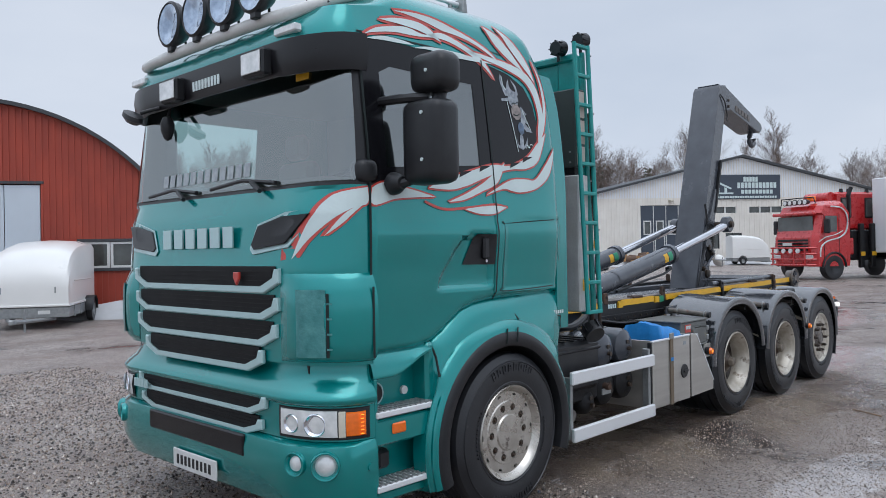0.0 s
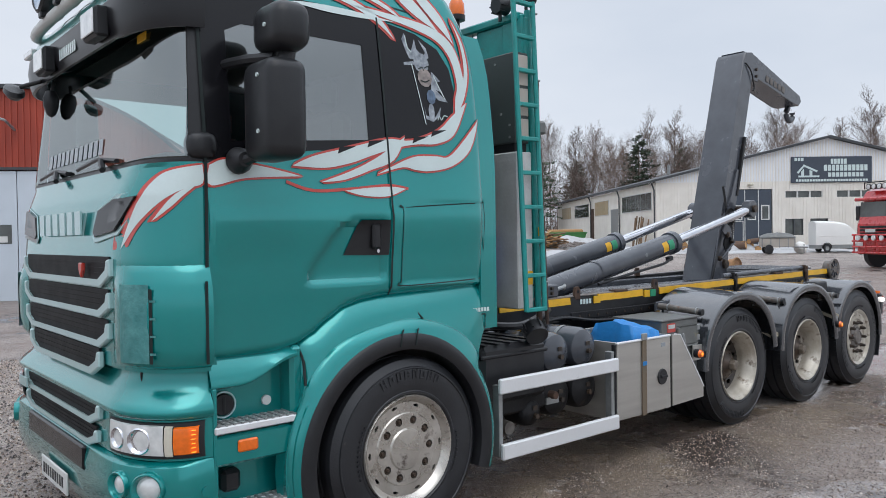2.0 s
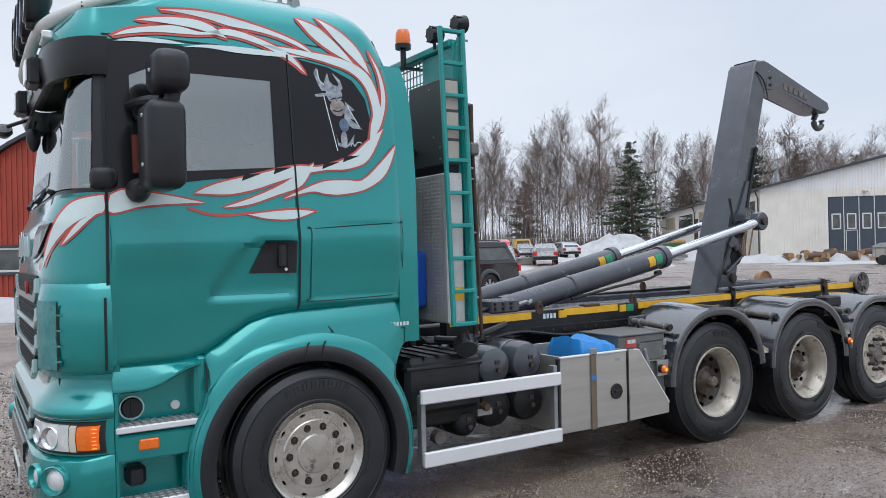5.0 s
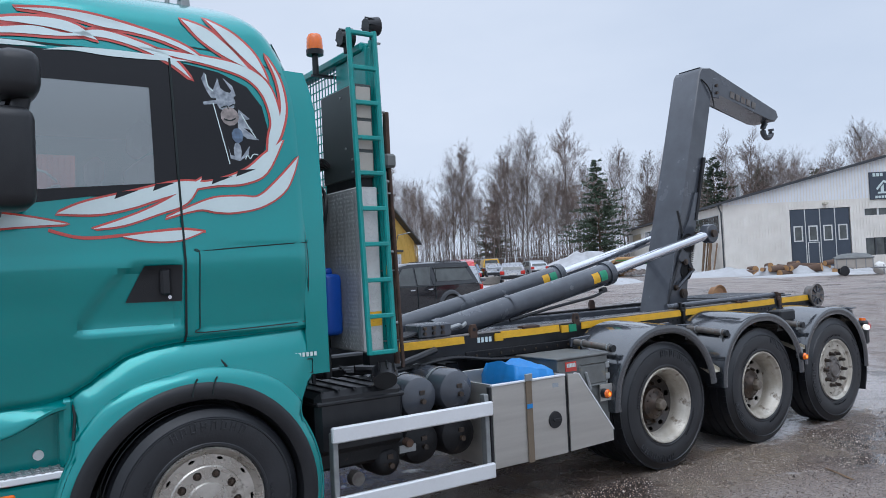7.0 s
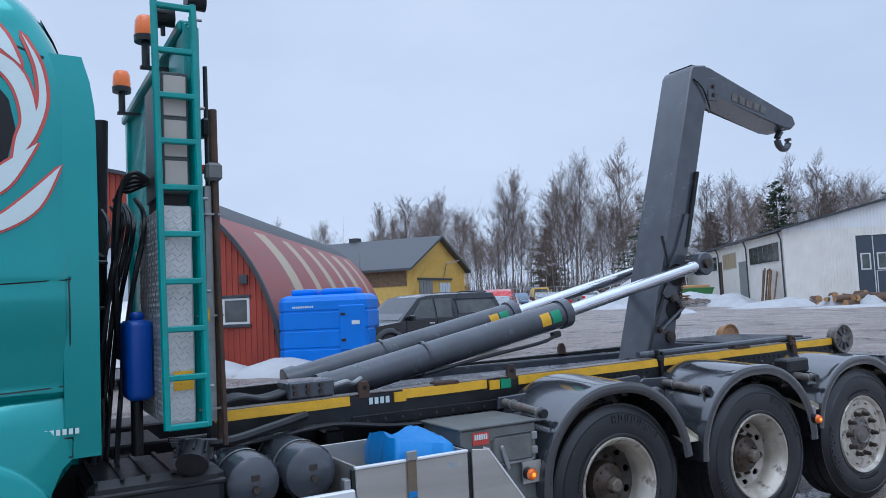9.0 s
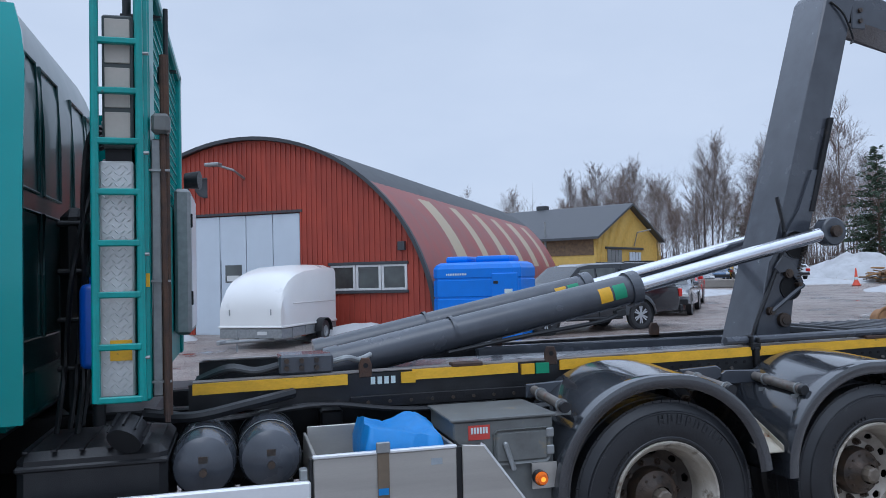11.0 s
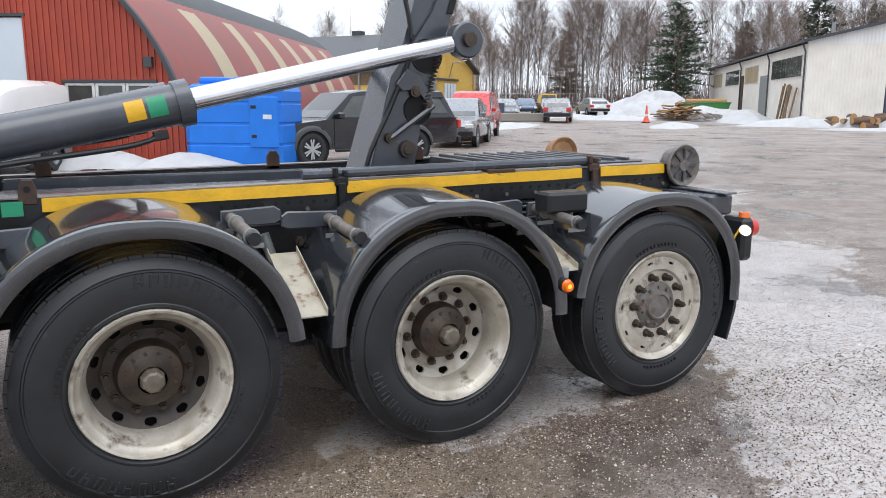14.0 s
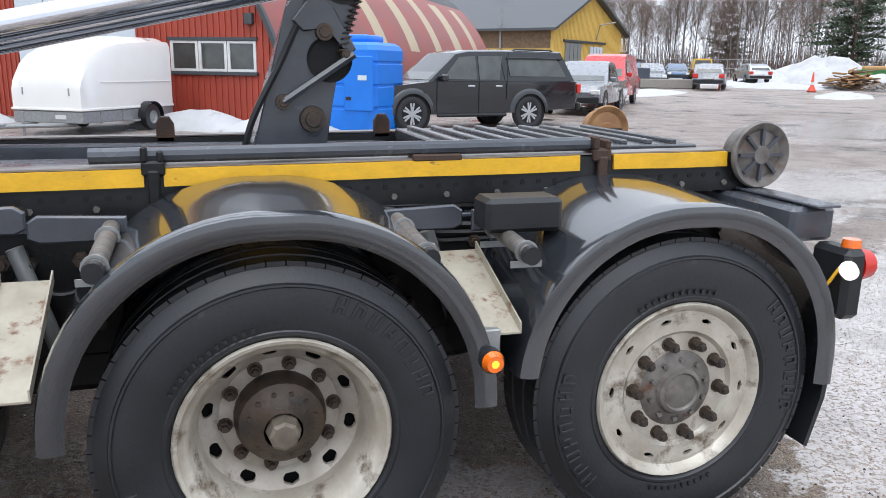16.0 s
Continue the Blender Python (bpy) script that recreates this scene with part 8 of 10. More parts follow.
for u0 in (2.62, -4.86):
    fr = geo()
    box(fr, u0 - 0.04, u0 + 2.28, -0.05, 0.05, 2.06, 2.14, 0.006, SM)
    box(fr, u0 - 0.04, u0 + 2.28, -0.07, 0.05, 1.29, 1.37, 0.006, SM)
    win = part("shed_window", fr, ROOF_DARK, shed, "white three-light window")
    for k in range(3):
        a = u0 + 0.02 + 0.745 * k
        f2 = geo()
        for q in ((a, a + 0.07, 1.37, 2.06), (a + 0.66, a + 0.73, 1.37, 2.06)):
            box(f2, q[0], q[1], -0.03, 0.04, q[2], q[3], 0.005, SM)
        for q in ((1.37, 1.43), (2.0, 2.06)):
            box(f2, a, a + 0.73, -0.028, 0.04, q[0], q[1], 0.005, SM)
        part("casement", f2, WHITE_PAINT, win)
        part("pane", box(geo(), a + 0.05, a + 0.68, 0.0, 0.012, 1.40, 2.03, 0, SM), PANE, win)
bm = geo()
lathe(bm, [(0.26, -0.03), (0.30, -0.02), (0.30, 0.0), (0.22, -0.01), (0.20, 0.0), (0.0, 0.0)], (0, 0, 0), "y", 24)
bmesh.ops.transform(bm, matrix=Matrix.Translation(shed_at(-1.27, -0.03, 4.42)), verts=bm.verts[:])
part("wall_fan", bm, ROOF_DARK, shed, "round dark wall fan")
part("wall_lamp", pipe(geo(), [shed_at(0.0, -0.02, 4.62), shed_at(-0.05, -0.5, 4.80), shed_at(-0.45, -0.75, 4.95)], 0.035, 8), GALV, shed)
part("lamp_head", box(geo(), -0.75, -0.30, -0.9, -0.65, 4.90, 5.0, 0.03, SM), GALV, shed)
part("meter_box", box(geo(), 4.64, 4.84, -0.14, 0.0, 2.42, 2.66, 0.01, SM), ROOF_DARK, shed)
snow_heap(6.2, 14.6, 1.6, 0.8, 0.42, -30, 3, "bank of snow slid from the arched shed")
snow_heap(4.5, 15.9, 1.9, 0.7, 0.40, -32, 4, "bank of snow along the shed wall")
snow_heap(-1.2, 18.6, 1.9, 1.0, 0.6, -32, 5, "bank of snow beside the shed doors")

# ---- covered box trailer ----
TU, TV = SU, SV
TC = Vector((2.52, 15.75, 0))
TMX = Matrix((TU, TV, Vector((0, 0, 1)))).transposed().to_4x4()
TMX.translation = TC + Vector((0, 0, lift(2.5, 15.7)))


def cover_trailer(m, name="box_trailer", label="small grey trailer with a white fibreglass cover, parked by the shed", wheel_v=0.55):
    tr = thing(name, tuple(m.translation), label, "trailer", "covered trailers")
    rings_ = []
    # cover: sloped front, rounded shoulders
    def sec(v, top, sh):
        w = 0.84
        pts = [(-w, 0.50), (-w, top - sh), (-w + 0.05, top - sh * 0.45), (-w + 0.16, top - 0.07), (-w + 0.34, top), (0, top + 0.025)]
        pts += [(-a, b) for a, b in pts[:-1]][::-1]
        return [m @ Vector((a, v, b)) for a, b in pts]
    for v, top, sh in ((-1.52, 0.98, 0.10), (-1.46, 1.20, 0.14), (-1.30, 1.46, 0.20), (-1.05, 1.68, 0.25), (-0.7, 1.83, 0.28), (-0.2, 1.92, 0.26), (0.6, 1.96, 0.22), (1.45, 1.97, 0.18), (1.55, 1.96, 0.18)):
        rings_.append(sec(v, top, sh))
    cv = part("cover", loft(geo(), rings_, False, True, True), WHITE_GRP, tr, "white fibreglass cover", 0.7)
    for s in (-1, 1):
        bm = geo()
        box(bm, s * 0.842 - 0.012, s * 0.842 + 0.012, -0.9, 1.5, 1.02, 1.05, 0.008, m)
        part("cover_ridge", bm, WHITE_GRP, cv)
    part("cover_rim", box(geo(), -0.87, 0.87, -1.55, 1.57, 0.48, 0.53, 0.01, m), WHITE_GRP, cv)
    part("cover_latch", box(geo(), 0.55, 0.58, -1.535, -1.515, 0.78, 0.92, 0.005, m), GALV, cv)
    part("cover_latch", box(geo(), -0.58, -0.55, -1.535, -1.515, 0.78, 0.92, 0.005, m), GALV, cv)
    part("load_bed", box(geo(), -0.85, 0.85, -1.52, 1.54, 0.24, 0.47, 0.012, m), GALV, tr, "galvanised load bed")
    for v in (-1.0, -0.3, 0.4, 1.1):
        part("bed_post", box(geo(), -0.87, -0.845, v, v + 0.05, 0.22, 0.48, 0.004, m), GALV, tr)
        part("bed_post", box(geo(), 0.845, 0.87, v, v + 0.05, 0.22, 0.48, 0.004, m), GALV, tr)
    bm = geo()
    for s in (-1, 1):
        pipe(bm, [m @ Vector((s * 0.5, -1.3, 0.20)), m @ Vector((0.0, -2.7, 0.24))], 0.04, 8)
    box(bm, -0.05, 0.05, -2.9, -2.6, 0.20, 0.30, 0.02, m)
    part("draw_bar", bm, GALV, tr)
    pipe(bm := geo(), [m @ Vector((0.12, -2.3, 0.0)), m @ Vector((0.12, -2.3, 0.5))], 0.025, 8)
    part("jockey_wheel", bm, GALV, tr)
    for s in (-1, 1):
        bm = geo()
        lathe(bm, [(0.14, 0.0), (0.20, -0.01), (0.265, 0.01), (0.28, 0.05), (0.27, 0.15), (0.14, 0.16)], (0, 0, 0), "x", 24)
        c = m @ Vector((s * 0.93 - 0.08, wheel_v, 0.28))
        q = m.to_3x3().to_4x4()
        bmesh.ops.transform(bm, matrix=Matrix.Translation(c) @ q, verts=bm.verts[:])
        w_ = part("wheel", bm, RUBBER, tr)
        bm = geo()
        lathe(bm, [(0.15, 0.16 if s > 0 else 0.0), (0.10, 0.12 if s > 0 else 0.04), (0.0, 0.13 if s > 0 else 0.03)], (0, 0, 0), "x", 20)
        bmesh.ops.transform(bm, matrix=Matrix.Translation(c) @ q, verts=bm.verts[:])
        part("rim", bm, GALV, w_)
        rows = []
        for k in range(13):
            a = math.pi * k / 12
            rows.append([m @ Vector((s * 0.93 + o, wheel_v + 0.34 * math.cos(a), 0.28 + 0.34 * math.sin(a))) for o in (-0.11, 0.12)])
        part("mudguard", loft(geo(), rows, False), BLACK_PLASTIC, tr)
    part("plate_lamp", box(geo(), 0.2, 0.45, -1.535, -1.52, 0.32, 0.40, 0, m), WHITE_PAINT, tr)
    return tr


cover_trailer(TMX @ Matrix.Diagonal((0.95, 0.95, 0.98, 1)))

# ---- blue plastic tank ----
TKC = Vector((7.60, 15.00, lift(7.6, 15)))
KM = Matrix((Vector((0.80, -0.60, 0)), Vector((0.60, 0.80, 0)), Vector((0, 0, 1)))).transposed().to_4x4()
KM.translation = TKC
tank = thing("tank_block", tuple(TKC), "blue plastic storage tank with a side cabinet", "tank")


def oct_ring(w, d, c, z):
    return [KM @ Vector((x, y, z)) for x, y in ((-w + c, -d), (w - c, -d), (w, -d + c), (w, d - c), (w - c, d), (-w + c, d), (-w, d - c), (-w, -d + c))]


rows = []
for z, o in ((0.02, 0.03), (0.10, 0.0), (0.52, 0.0), (0.54, 0.02), (0.58, 0.02), (0.60, 0.0), (0.98, 0.0), (1.0, 0.02), (1.04, 0.02), (1.06, 0.0), (1.45, 0.0), (1.47, 0.02), (1.50, 0.02), (1.53, 0.0), (1.74, 0.0), (1.84, 0.05), (1.90, 0.14)):
    rows.append(oct_ring(1.15 - o, 0.80 - o, 0.16, z))
part("tank_body", loft(geo(), rows, True, True, True), BLUE_PLASTIC, tank, "", 0.4)
for u, w in ((-0.6, 0.3), (0.35, 0.45)):
    part("tank_dome", box(geo(), u - w, u + w, -0.45, 0.45, 1.88, 2.06, 0.07, KM, 2), BLUE_PLASTIC, tank)
cabd = part("tank_cabinet", box(geo(), 0.45, 1.12, -0.835, -0.78, 0.50, 1.62, 0.02, KM), BLUE_PLASTIC, tank)
for z in (0.72, 1.36):
    part("cabinet_hinge", box(geo(), 0.50, 0.62, -0.85, -0.83, z, z + 0.07, 0.005, KM), BLACK_PLASTIC, cabd)
part("white_label", box(geo(), 0.78, 0.98, -0.842, -0.834, 1.13, 1.23, 0, KM), WHITE_DECAL, cabd)
bars("tank_writing", tank, tuple(KM @ Vector((-0.75, -0.802, 1.58))), (0.55, 0.05), 12, WHITE_DECAL, tuple(KM.to_3x3() @ Vector((1, 0, 0))), (0, 0, 1), tuple(KM.to_3x3() @ Vector((0, -1, 0))))

# ---- white sheet-metal hall ----
HU, HV = Vector((0.787, -0.616, 0)), Vector((0.616, 0.787, 0))
HC = Vector((43.45, 27.84, 0.46))
HM = Matrix((HU, HV, Vector((0, 0, 1)))).transposed().to_4x4()
HM.translation = HC
HW, HE, HR, HL = 24.6, 4.85, 7.75, 37.0
hall = thing("sheet_metal_hall", tuple(HC), "long cream sheet-metal hall with slate-blue folding doors and sign", "hall")


def hall_roof(u):
    return HE + (HR - HE) * (1 - abs(u - HW / 2) / (HW / 2))


def gable(bm, z_lo, z_hi_f, opens, u0=0.0, u1=HW, v0=0.0, v1=0.25):
    us = sorted({u0, u1, HW / 2, *[x for o in opens for x in o[:2]]})
    for a, b in zip(us, us[1:]):
        um = (a + b) / 2
        spans = [(z_lo, None)]
        for o in sorted([o for o in opens if o[0] <= um <= o[1]], key=lambda o: o[2]):
            last = spans.pop()
            spans += [(last[0], o[2]), (o[3], None)]
        for s0, s1 in spans:
            ta, tb = (z_hi_f(a), z_hi_f(b)) if s1 is None else (s1, s1)
            f = [[bm.verts.new(HM @ Vector((u, v, z))) for u, z in ((a, s0), (b, s0), (b, tb), (a, ta))] for v in (v0, v1)]
            bm.faces.new(f[0])
            bm.faces.new(f[1][::-1])
            for k in range(4):
                bm.faces.new((f[0][k], f[0][(k + 1) % 4], f[1][(k + 1) % 4], f[1][k]))
    return bm


H_OPEN = [(4.35, 8.3, 0.0, 4.22), (9.2, 10.5, 0.95, 2.1), (11.0, 12.3, 0.95, 2.1), (9.2, 11.9, 3.60, 4.05), (12.9, 15.6, 3.60, 4.05), (17.6, 19.0, 0.0, 2.3)]
gw = part("gable_wall", gable(geo(), -0.3, lambda u: min(hall_roof(u), 4.75), H_OPEN), CREAM_WALL, hall, "cream ribbed gable wall", 0)
part("gable_top", gable(geo(), 4.75, lambda u: max(hall_roof(u), 4.76), []), WHITE_WALL, hall, "white upper gable", 0)
bm = geo()
u = 0.15
while u < HW:
    spans = [(-0.3, 4.75)]
    for o in sorted(H_OPEN, key=lambda o: o[2]):
        if o[0] - 0.06 < u < o[1] + 0.06:
            a = spans.pop()
            spans += [(a[0], o[2]), (o[3], a[1])]
    for a, b in spans:
        if b - a > 0.1:
            box(bm, u - 0.035, u + 0.035, -0.03, 0.0, a, b, 0, HM)
    if hall_roof(u) > 4.9:
        box(bm, u - 0.03, u + 0.03, -0.025, 0.0, 4.78, hall_roof(u) - 0.05, 0, HM)
    u += 0.20
tagged(part("wall_ribs", bm, CREAM_WALL, gw, "", 0), kind="stuff")
bm = geo()
for s in (0, 1):
    ua, ub = (-0.35, HW / 2) if s == 0 else (HW / 2, HW + 0.35)
    za, zb = (HE - 0.08, HR + 0.02) if s == 0 else (HR + 0.02, HE - 0.08)
    f = [[bm.verts.new(HM @ Vector((u, v, z + d))) for u, z in ((ua, za), (ub, zb)) for d in (0, 0.16)] for v in (-0.35, HL)]
    a, b = f
    for q in ((a[0], a[1], a[3], a[2]), (b[0], b[2], b[3], b[1]), (a[1], b[1], b[3], a[3]), (a[0], a[2], b[2], b[0]), (a[0], b[0], b[1], a[1]), (a[2], a[3], b[3], b[2])):
        bm.faces.new(q)
part("hall_roof", bm, ROOF_DARK, hall, "low dark gable roof", 0)
# long side wall with high windows
side = part("side_wall", box(geo(), 0.0, 0.25, 0.26, HL - 0.3, -0.5, HE - 0.1, 0, HM), CREAM_WALL, hall)
for v0, v1, mt in ((0.9, 8.6, SLATE_PAINT), (13.0, 18.0, CREAM), (20.5, 27.0, SLATE_PAINT), (29, 34, CREAM)):
    win = part("strip_window", box(geo(), -0.05, 0.02, v0, v1, 2.85, 4.2, 0.01, HM), WHITE_PAINT, hall)
    n_ = max(2, int((v1 - v0) / 1.2))
    for k in range(n_):
        w = (v1 - v0) / n_
        part("pane", box(geo(), -0.07, -0.045, v0 + k * w + 0.05, v0 + (k + 1) * w - 0.05, 2.92, 4.13, 0, HM), PANE if mt is SLATE_PAINT else ROOF_CLEAR, win)
part("side_door", box(geo(), -0.06, 0.02, 18.6, 20.0, -0.3, 3.6, 0.02, HM), RUST, hall)
part("side_door", box(geo(), -0.06, 0.02, 10.0, 12.2, -0.3, 3.3, 0.02, HM), GALV, hall)
for v in (0.05, 9.3, 19.5):
    pipe(bm := geo(), [HM @ Vector((-0.3, v, HE - 0.1)), HM @ Vector((-0.12, v, HE - 0.6)), HM @ Vector((-0.10, v, 0.1))], 0.055, 8)
    part("down_pipe", bm, ROOF_DARK, hall)
part("gutter", box(geo(), -0.40, -0.30, 0, HL, HE - 0.10, HE - 0.02, 0.02, HM), ROOF_DARK, hall)
# folding doors
for k in range(4):
    u0 = 4.40 + 0.97 * k
    lf = part("door_leaf", box(geo(), u0, u0 + 0.92, 0.03, 0.10, 0.05, 4.2, 0.01, HM), SLATE_PAINT, hall, "slate-blue door leaf")
    fr = geo()
    for q in ((u0 + 0.16, u0 + 0.76, 2.05, 2.13), (u0 + 0.16, u0 + 0.76, 3.02, 3.10), (u0 + 0.16, u0 + 0.24, 2.13, 3.02), (u0 + 0.68, u0 + 0.76, 2.13, 3.02)):
        box(fr, q[0], q[1], -0.01, 0.03, q[2], q[3], 0, HM)
    part("window_frame", fr, WHITE_PAINT, lf)
    part("pane", box(geo(), u0 + 0.24, u0 + 0.68, 0.0, 0.026, 2.13, 3.02, 0, HM), PANE, lf)
    if k:
        part("white_joint", box(geo(), u0 - 0.05, u0 + 0.0, 0.0, 0.05, 0.05, 4.2, 0, HM), WHITE_PAINT, lf)
    if k == 1:
        fr = geo()
        for q in ((u0 + 0.08, u0 + 0.13, 0.1, 2.0), (u0 + 0.79, u0 + 0.84, 0.1, 2.0), (u0 + 0.08, u0 + 0.84, 1.95, 2.0)):
            box(fr, q[0], q[1], 0.01, 0.03, q[2], q[3], 0, HM)
        part("wicket_frame", fr, WHITE_PAINT, lf)
for o in H_OPEN[1:5]:
    w = geo()
    box(w, o[0], o[1], 0.10, 0.14, o[2], o[3], 0, HM)
    wn_ = part("hall_window", w, PANE, hall)
    n_ = 2 if o[2] < 2 else 3
    for k in range(n_ + 1):
        x = o[0] + (o[1] - o[0]) * k / n_
        part("window_bar", box(geo(), x - 0.05, x + 0.05, 0.02, 0.12, o[2], o[3], 0, HM), ROOF_DARK if o[2] < 2 else WHITE_PAINT, wn_)
# arched porch
rows = []
for k in range(17):
    a = math.pi * k / 16
    rows.append([HM @ Vector((18.3 + 1.9 * math.cos(a) * r, v, 0.6 + 1.9 * math.sin(a) * r)) for r, v in ((1.0, 0.0), (1.0, -1.3), (0.9, -1.3), (0.9, 0.0))])
part("porch_arch", loft(geo(), rows, False), CREAM_WALL, hall, "", 0.4)
part("porch_door", box(geo(), 17.7, 18.9, 0.08, 0.14, 0.0, 2.3, 0, HM), GALV, hall)
sign = part("sign_board", box(geo(), 9.6, 15.4, -0.12, -0.03, 4.62, 6.45, 0.02, HM), SLATE_PAINT, hall, "dark sign board with white writing bars and a gabled emblem")
hx, hy = tuple(HM.to_3x3() @ Vector((1, 0, 0))), tuple(HM.to_3x3() @ Vector((0, -1, 0)))
for u, z, w, h, n_ in ((12.4, 5.92, 1.2, 0.36, 5), (11.9, 5.44, 3.2, 0.42, 11), (12.2, 5.02, 2.6, 0.30, 9), (9.9, 4.70, 5.2, 0.16, 26), (9.8, 6.15, 0.7, 0.22, 3)):
    bars("sign_writing", sign, tuple(HM @ Vector((u, -0.12, z))), (w, h), n_, WHITE_DECAL, hx, (0, 0, 1), hy, 0.25, 0.02)
bm = geo()
for p in ([(10.1, 5.0), (11.6, 5.0), (11.6, 5.12), (10.1, 5.12)], [(10.0, 5.35), (10.5, 5.9), (11.5, 5.45), (11.4, 5.35), (10.5, 5.75), (10.1, 5.25)], [(10.3, 5.1), (10.5, 5.1), (10.5, 5.6), (10.3, 5.4)], [(10.9, 5.1), (11.1, 5.1), (11.1, 5.45), (10.9, 5.5)]):
    f = [[bm.verts.new(HM @ Vector((u, v, z))) for u, z in p] for v in (-0.14, -0.12)]
    bm.faces.new(f[0])
    n_ = len(p)
    for k in range(n_):
        bm.faces.new((f[0][k], f[0][(k + 1) % n_], f[1][(k + 1) % n_], f[1][k]))
part("sign_emblem", bm, WHITE_DECAL, sign)
part("wall_lamp", box(geo(), 6.5, 6.8, -0.4, 0, 4.45, 4.62, 0.04, HM), CREAM, hall)
part("chimney", rod(geo(), HM @ Vector((3.0, 6.2, 5.2)), HM @ Vector((3.0, 6.2, 6.5)), 0.12, None, 12), GALV, hall)
part("hall_back", box(geo(), 0.3, HW, HL - 0.3, HL - 0.1, -0.5, HE - 0.1, 0, HM), CREAM_WALL, hall)
part("side_wall", box(geo(), HW - 0.25, HW, 0.26, HL - 0.3, -0.5, HE - 0.1, 0, HM), CREAM_WALL, hall)


def hall_at(u, v, z=0.0):
    p = HM @ Vector((u, v, 0))
    return Vector((p.x, p.y, lift(p.x, p.y) + z))


# snow, logs and planks along the hall
for u, v, rx, ry, h, sd in ((-0.5, -2.0, 3.6, 1.2, 0.55, 21), (5.0, -2.5, 2.6, 1.0, 0.5, 22), (-2.2, 6.0, 2.0, 5.0, 0.8, 23), (-3.0, 12.0, 2.4, 5.0, 0.7, 24), (9.5, -2.2, 2.6, 0.8, 0.35, 25), (1.8, -1.4, 2.6, 0.9, 0.35, 26)):
    p = hall_at(u, v)
    snow_heap(p.x, p.y, rx, ry, h, -38, sd, "bank of old snow along the hall")
rnd = random.Random(8)
log_bm = geo()
rod(log_bm, (0, 0, 0), (0, 2.2, 0), 0.2, 0.17, 14)
LOG = mesh_of("log", log_bm, [WOOD_BARK, WOOD_END], 0.7)
for f in LOG.polygons:
    if len(f.vertices) > 6:
        f.material_index = 1
for k in range(34):
    u, v, z = 0.6 + 5.0 * rnd.random(), -3.9 + 1.3 * rnd.random(), 0.12 + (0.28 if k % 3 == 0 else 0.50 if k % 7 == 0 else 0.0)
    p = hall_at(u, v, z)
    s = 0.55 + 0.75 * rnd.random()
    ob = part("log", LOG, None, None, at=pose(p.x, p.y, p.z, rnd.uniform(-8, 8), 0, -52 + rnd.uniform(-70, 70)) @ Matrix.Diagonal((s, 0.22 + 0.5 * rnd.random(), s, 1)))
    tagged(ob, "cut log with pale end lying in the snow by the hall", "log", "logs by the hall")
for u, v, rx, h, sd in ((1.6, -3.2, 0.9, 0.62, 61), (3.6, -3.1, 1.1, 0.70, 62), (5.0, -3.3, 0.7, 0.5, 63)):
    p = hall_at(u, v)
    snow_heap(p.x, p.y, rx, rx * 0.6, h, -38, sd, "cap of snow lying over the logs", 0.5)
for k in range(7):
    p = hall_at(-0.55 - 0.1 * rnd.random(), 1.0 + 0.5 * k, 0.0)
    tagged(part("plank", box(geo(), -0.08, 0.08, -0.03, 0.03, 0, 2.1 + 0.5 * rnd.random(), 0.005, Matrix.Translation(p) @ pose(0, 0, 0, rnd.uniform(-6, 6), 14, 20)), PLANK), "rough plank leaning on the hall wall", "plank", "leaning planks")

# ---- yellow house ----
YU, YV = Vector((0.79, 0.61, 0)).normalized(), Vector((-0.61, 0.79, 0)).normalized()
YO = Vector((32.1, 58.2, 0.90))
YM = Matrix((YU, YV, Vector((0, 0, 1)))).transposed().to_4x4()
YM.translation = YO
GW, GE, GR, GL = 14.0, 4.05, 7.1, 20.0
yh = thing("yellow_workshop", tuple(YO), "yellow boarded workshop with a dark gable roof and grey doors", "building")
bm = geo()
poly = [(0, -0.5), (GW, -0.5), (GW, GE), (GW / 2, GR), (0, GE)]
f = [[bm.verts.new(YM @ Vector((u, v, z))) for u, z in poly] for v in (0, GL)]
bm.faces.new(f[0])
bm.faces.new(f[1][::-1])
for k in (0, 1, 4):
    bm.faces.new((f[0][k], f[0][(k + 1) % 5], f[1][(k + 1) % 5], f[1][k]))
part("board_wall", bm, YELLOW_WALL, yh, "yellow board walls", 0)
bm = geo()
for k in range(60):
    u = 0.12 + 0.25 * k
    z1 = GE + (GR - GE) * (1 - abs(u - GW / 2) / (GW / 2))
    box(bm, u - 0.03, u + 0.03, -0.03, 0.0, -0.5, z1, 0, YM)
tagged(part("batten_cladding", bm, YELLOW_WALL, yh, "", 0), kind="stuff")
bm = geo()
for ua, za, ub, zb in ((-0.7, GE - 0.30, GW / 2, GR + 0.02), (GW / 2, GR + 0.02, GW + 0.7, GE - 0.30)):
    q = [[bm.verts.new(YM @ Vector((u, v, z + d))) for u, z in ((ua, za), (ub, zb)) for d in (0.02, 0.24)] for v in (-0.6, GL + 0.5)]
    a, b = q
    for w in ((a[0], a[1], a[3], a[2]), (b[0], b[2], b[3], b[1]), (a[1], b[1], b[3], a[3]), (a[0], a[2], b[2], b[0]), (a[0], b[0], b[1], a[1]), (a[2], a[3], b[3], b[2])):
        bm.faces.new(w)
part("roof", bm, ROOF_GREY, yh, "grey sheet roof", 0)
part("eave_band", box(geo(), -0.06, -0.01, 0.2, GL, 2.4, GE, 0, YM), PLANK, yh)
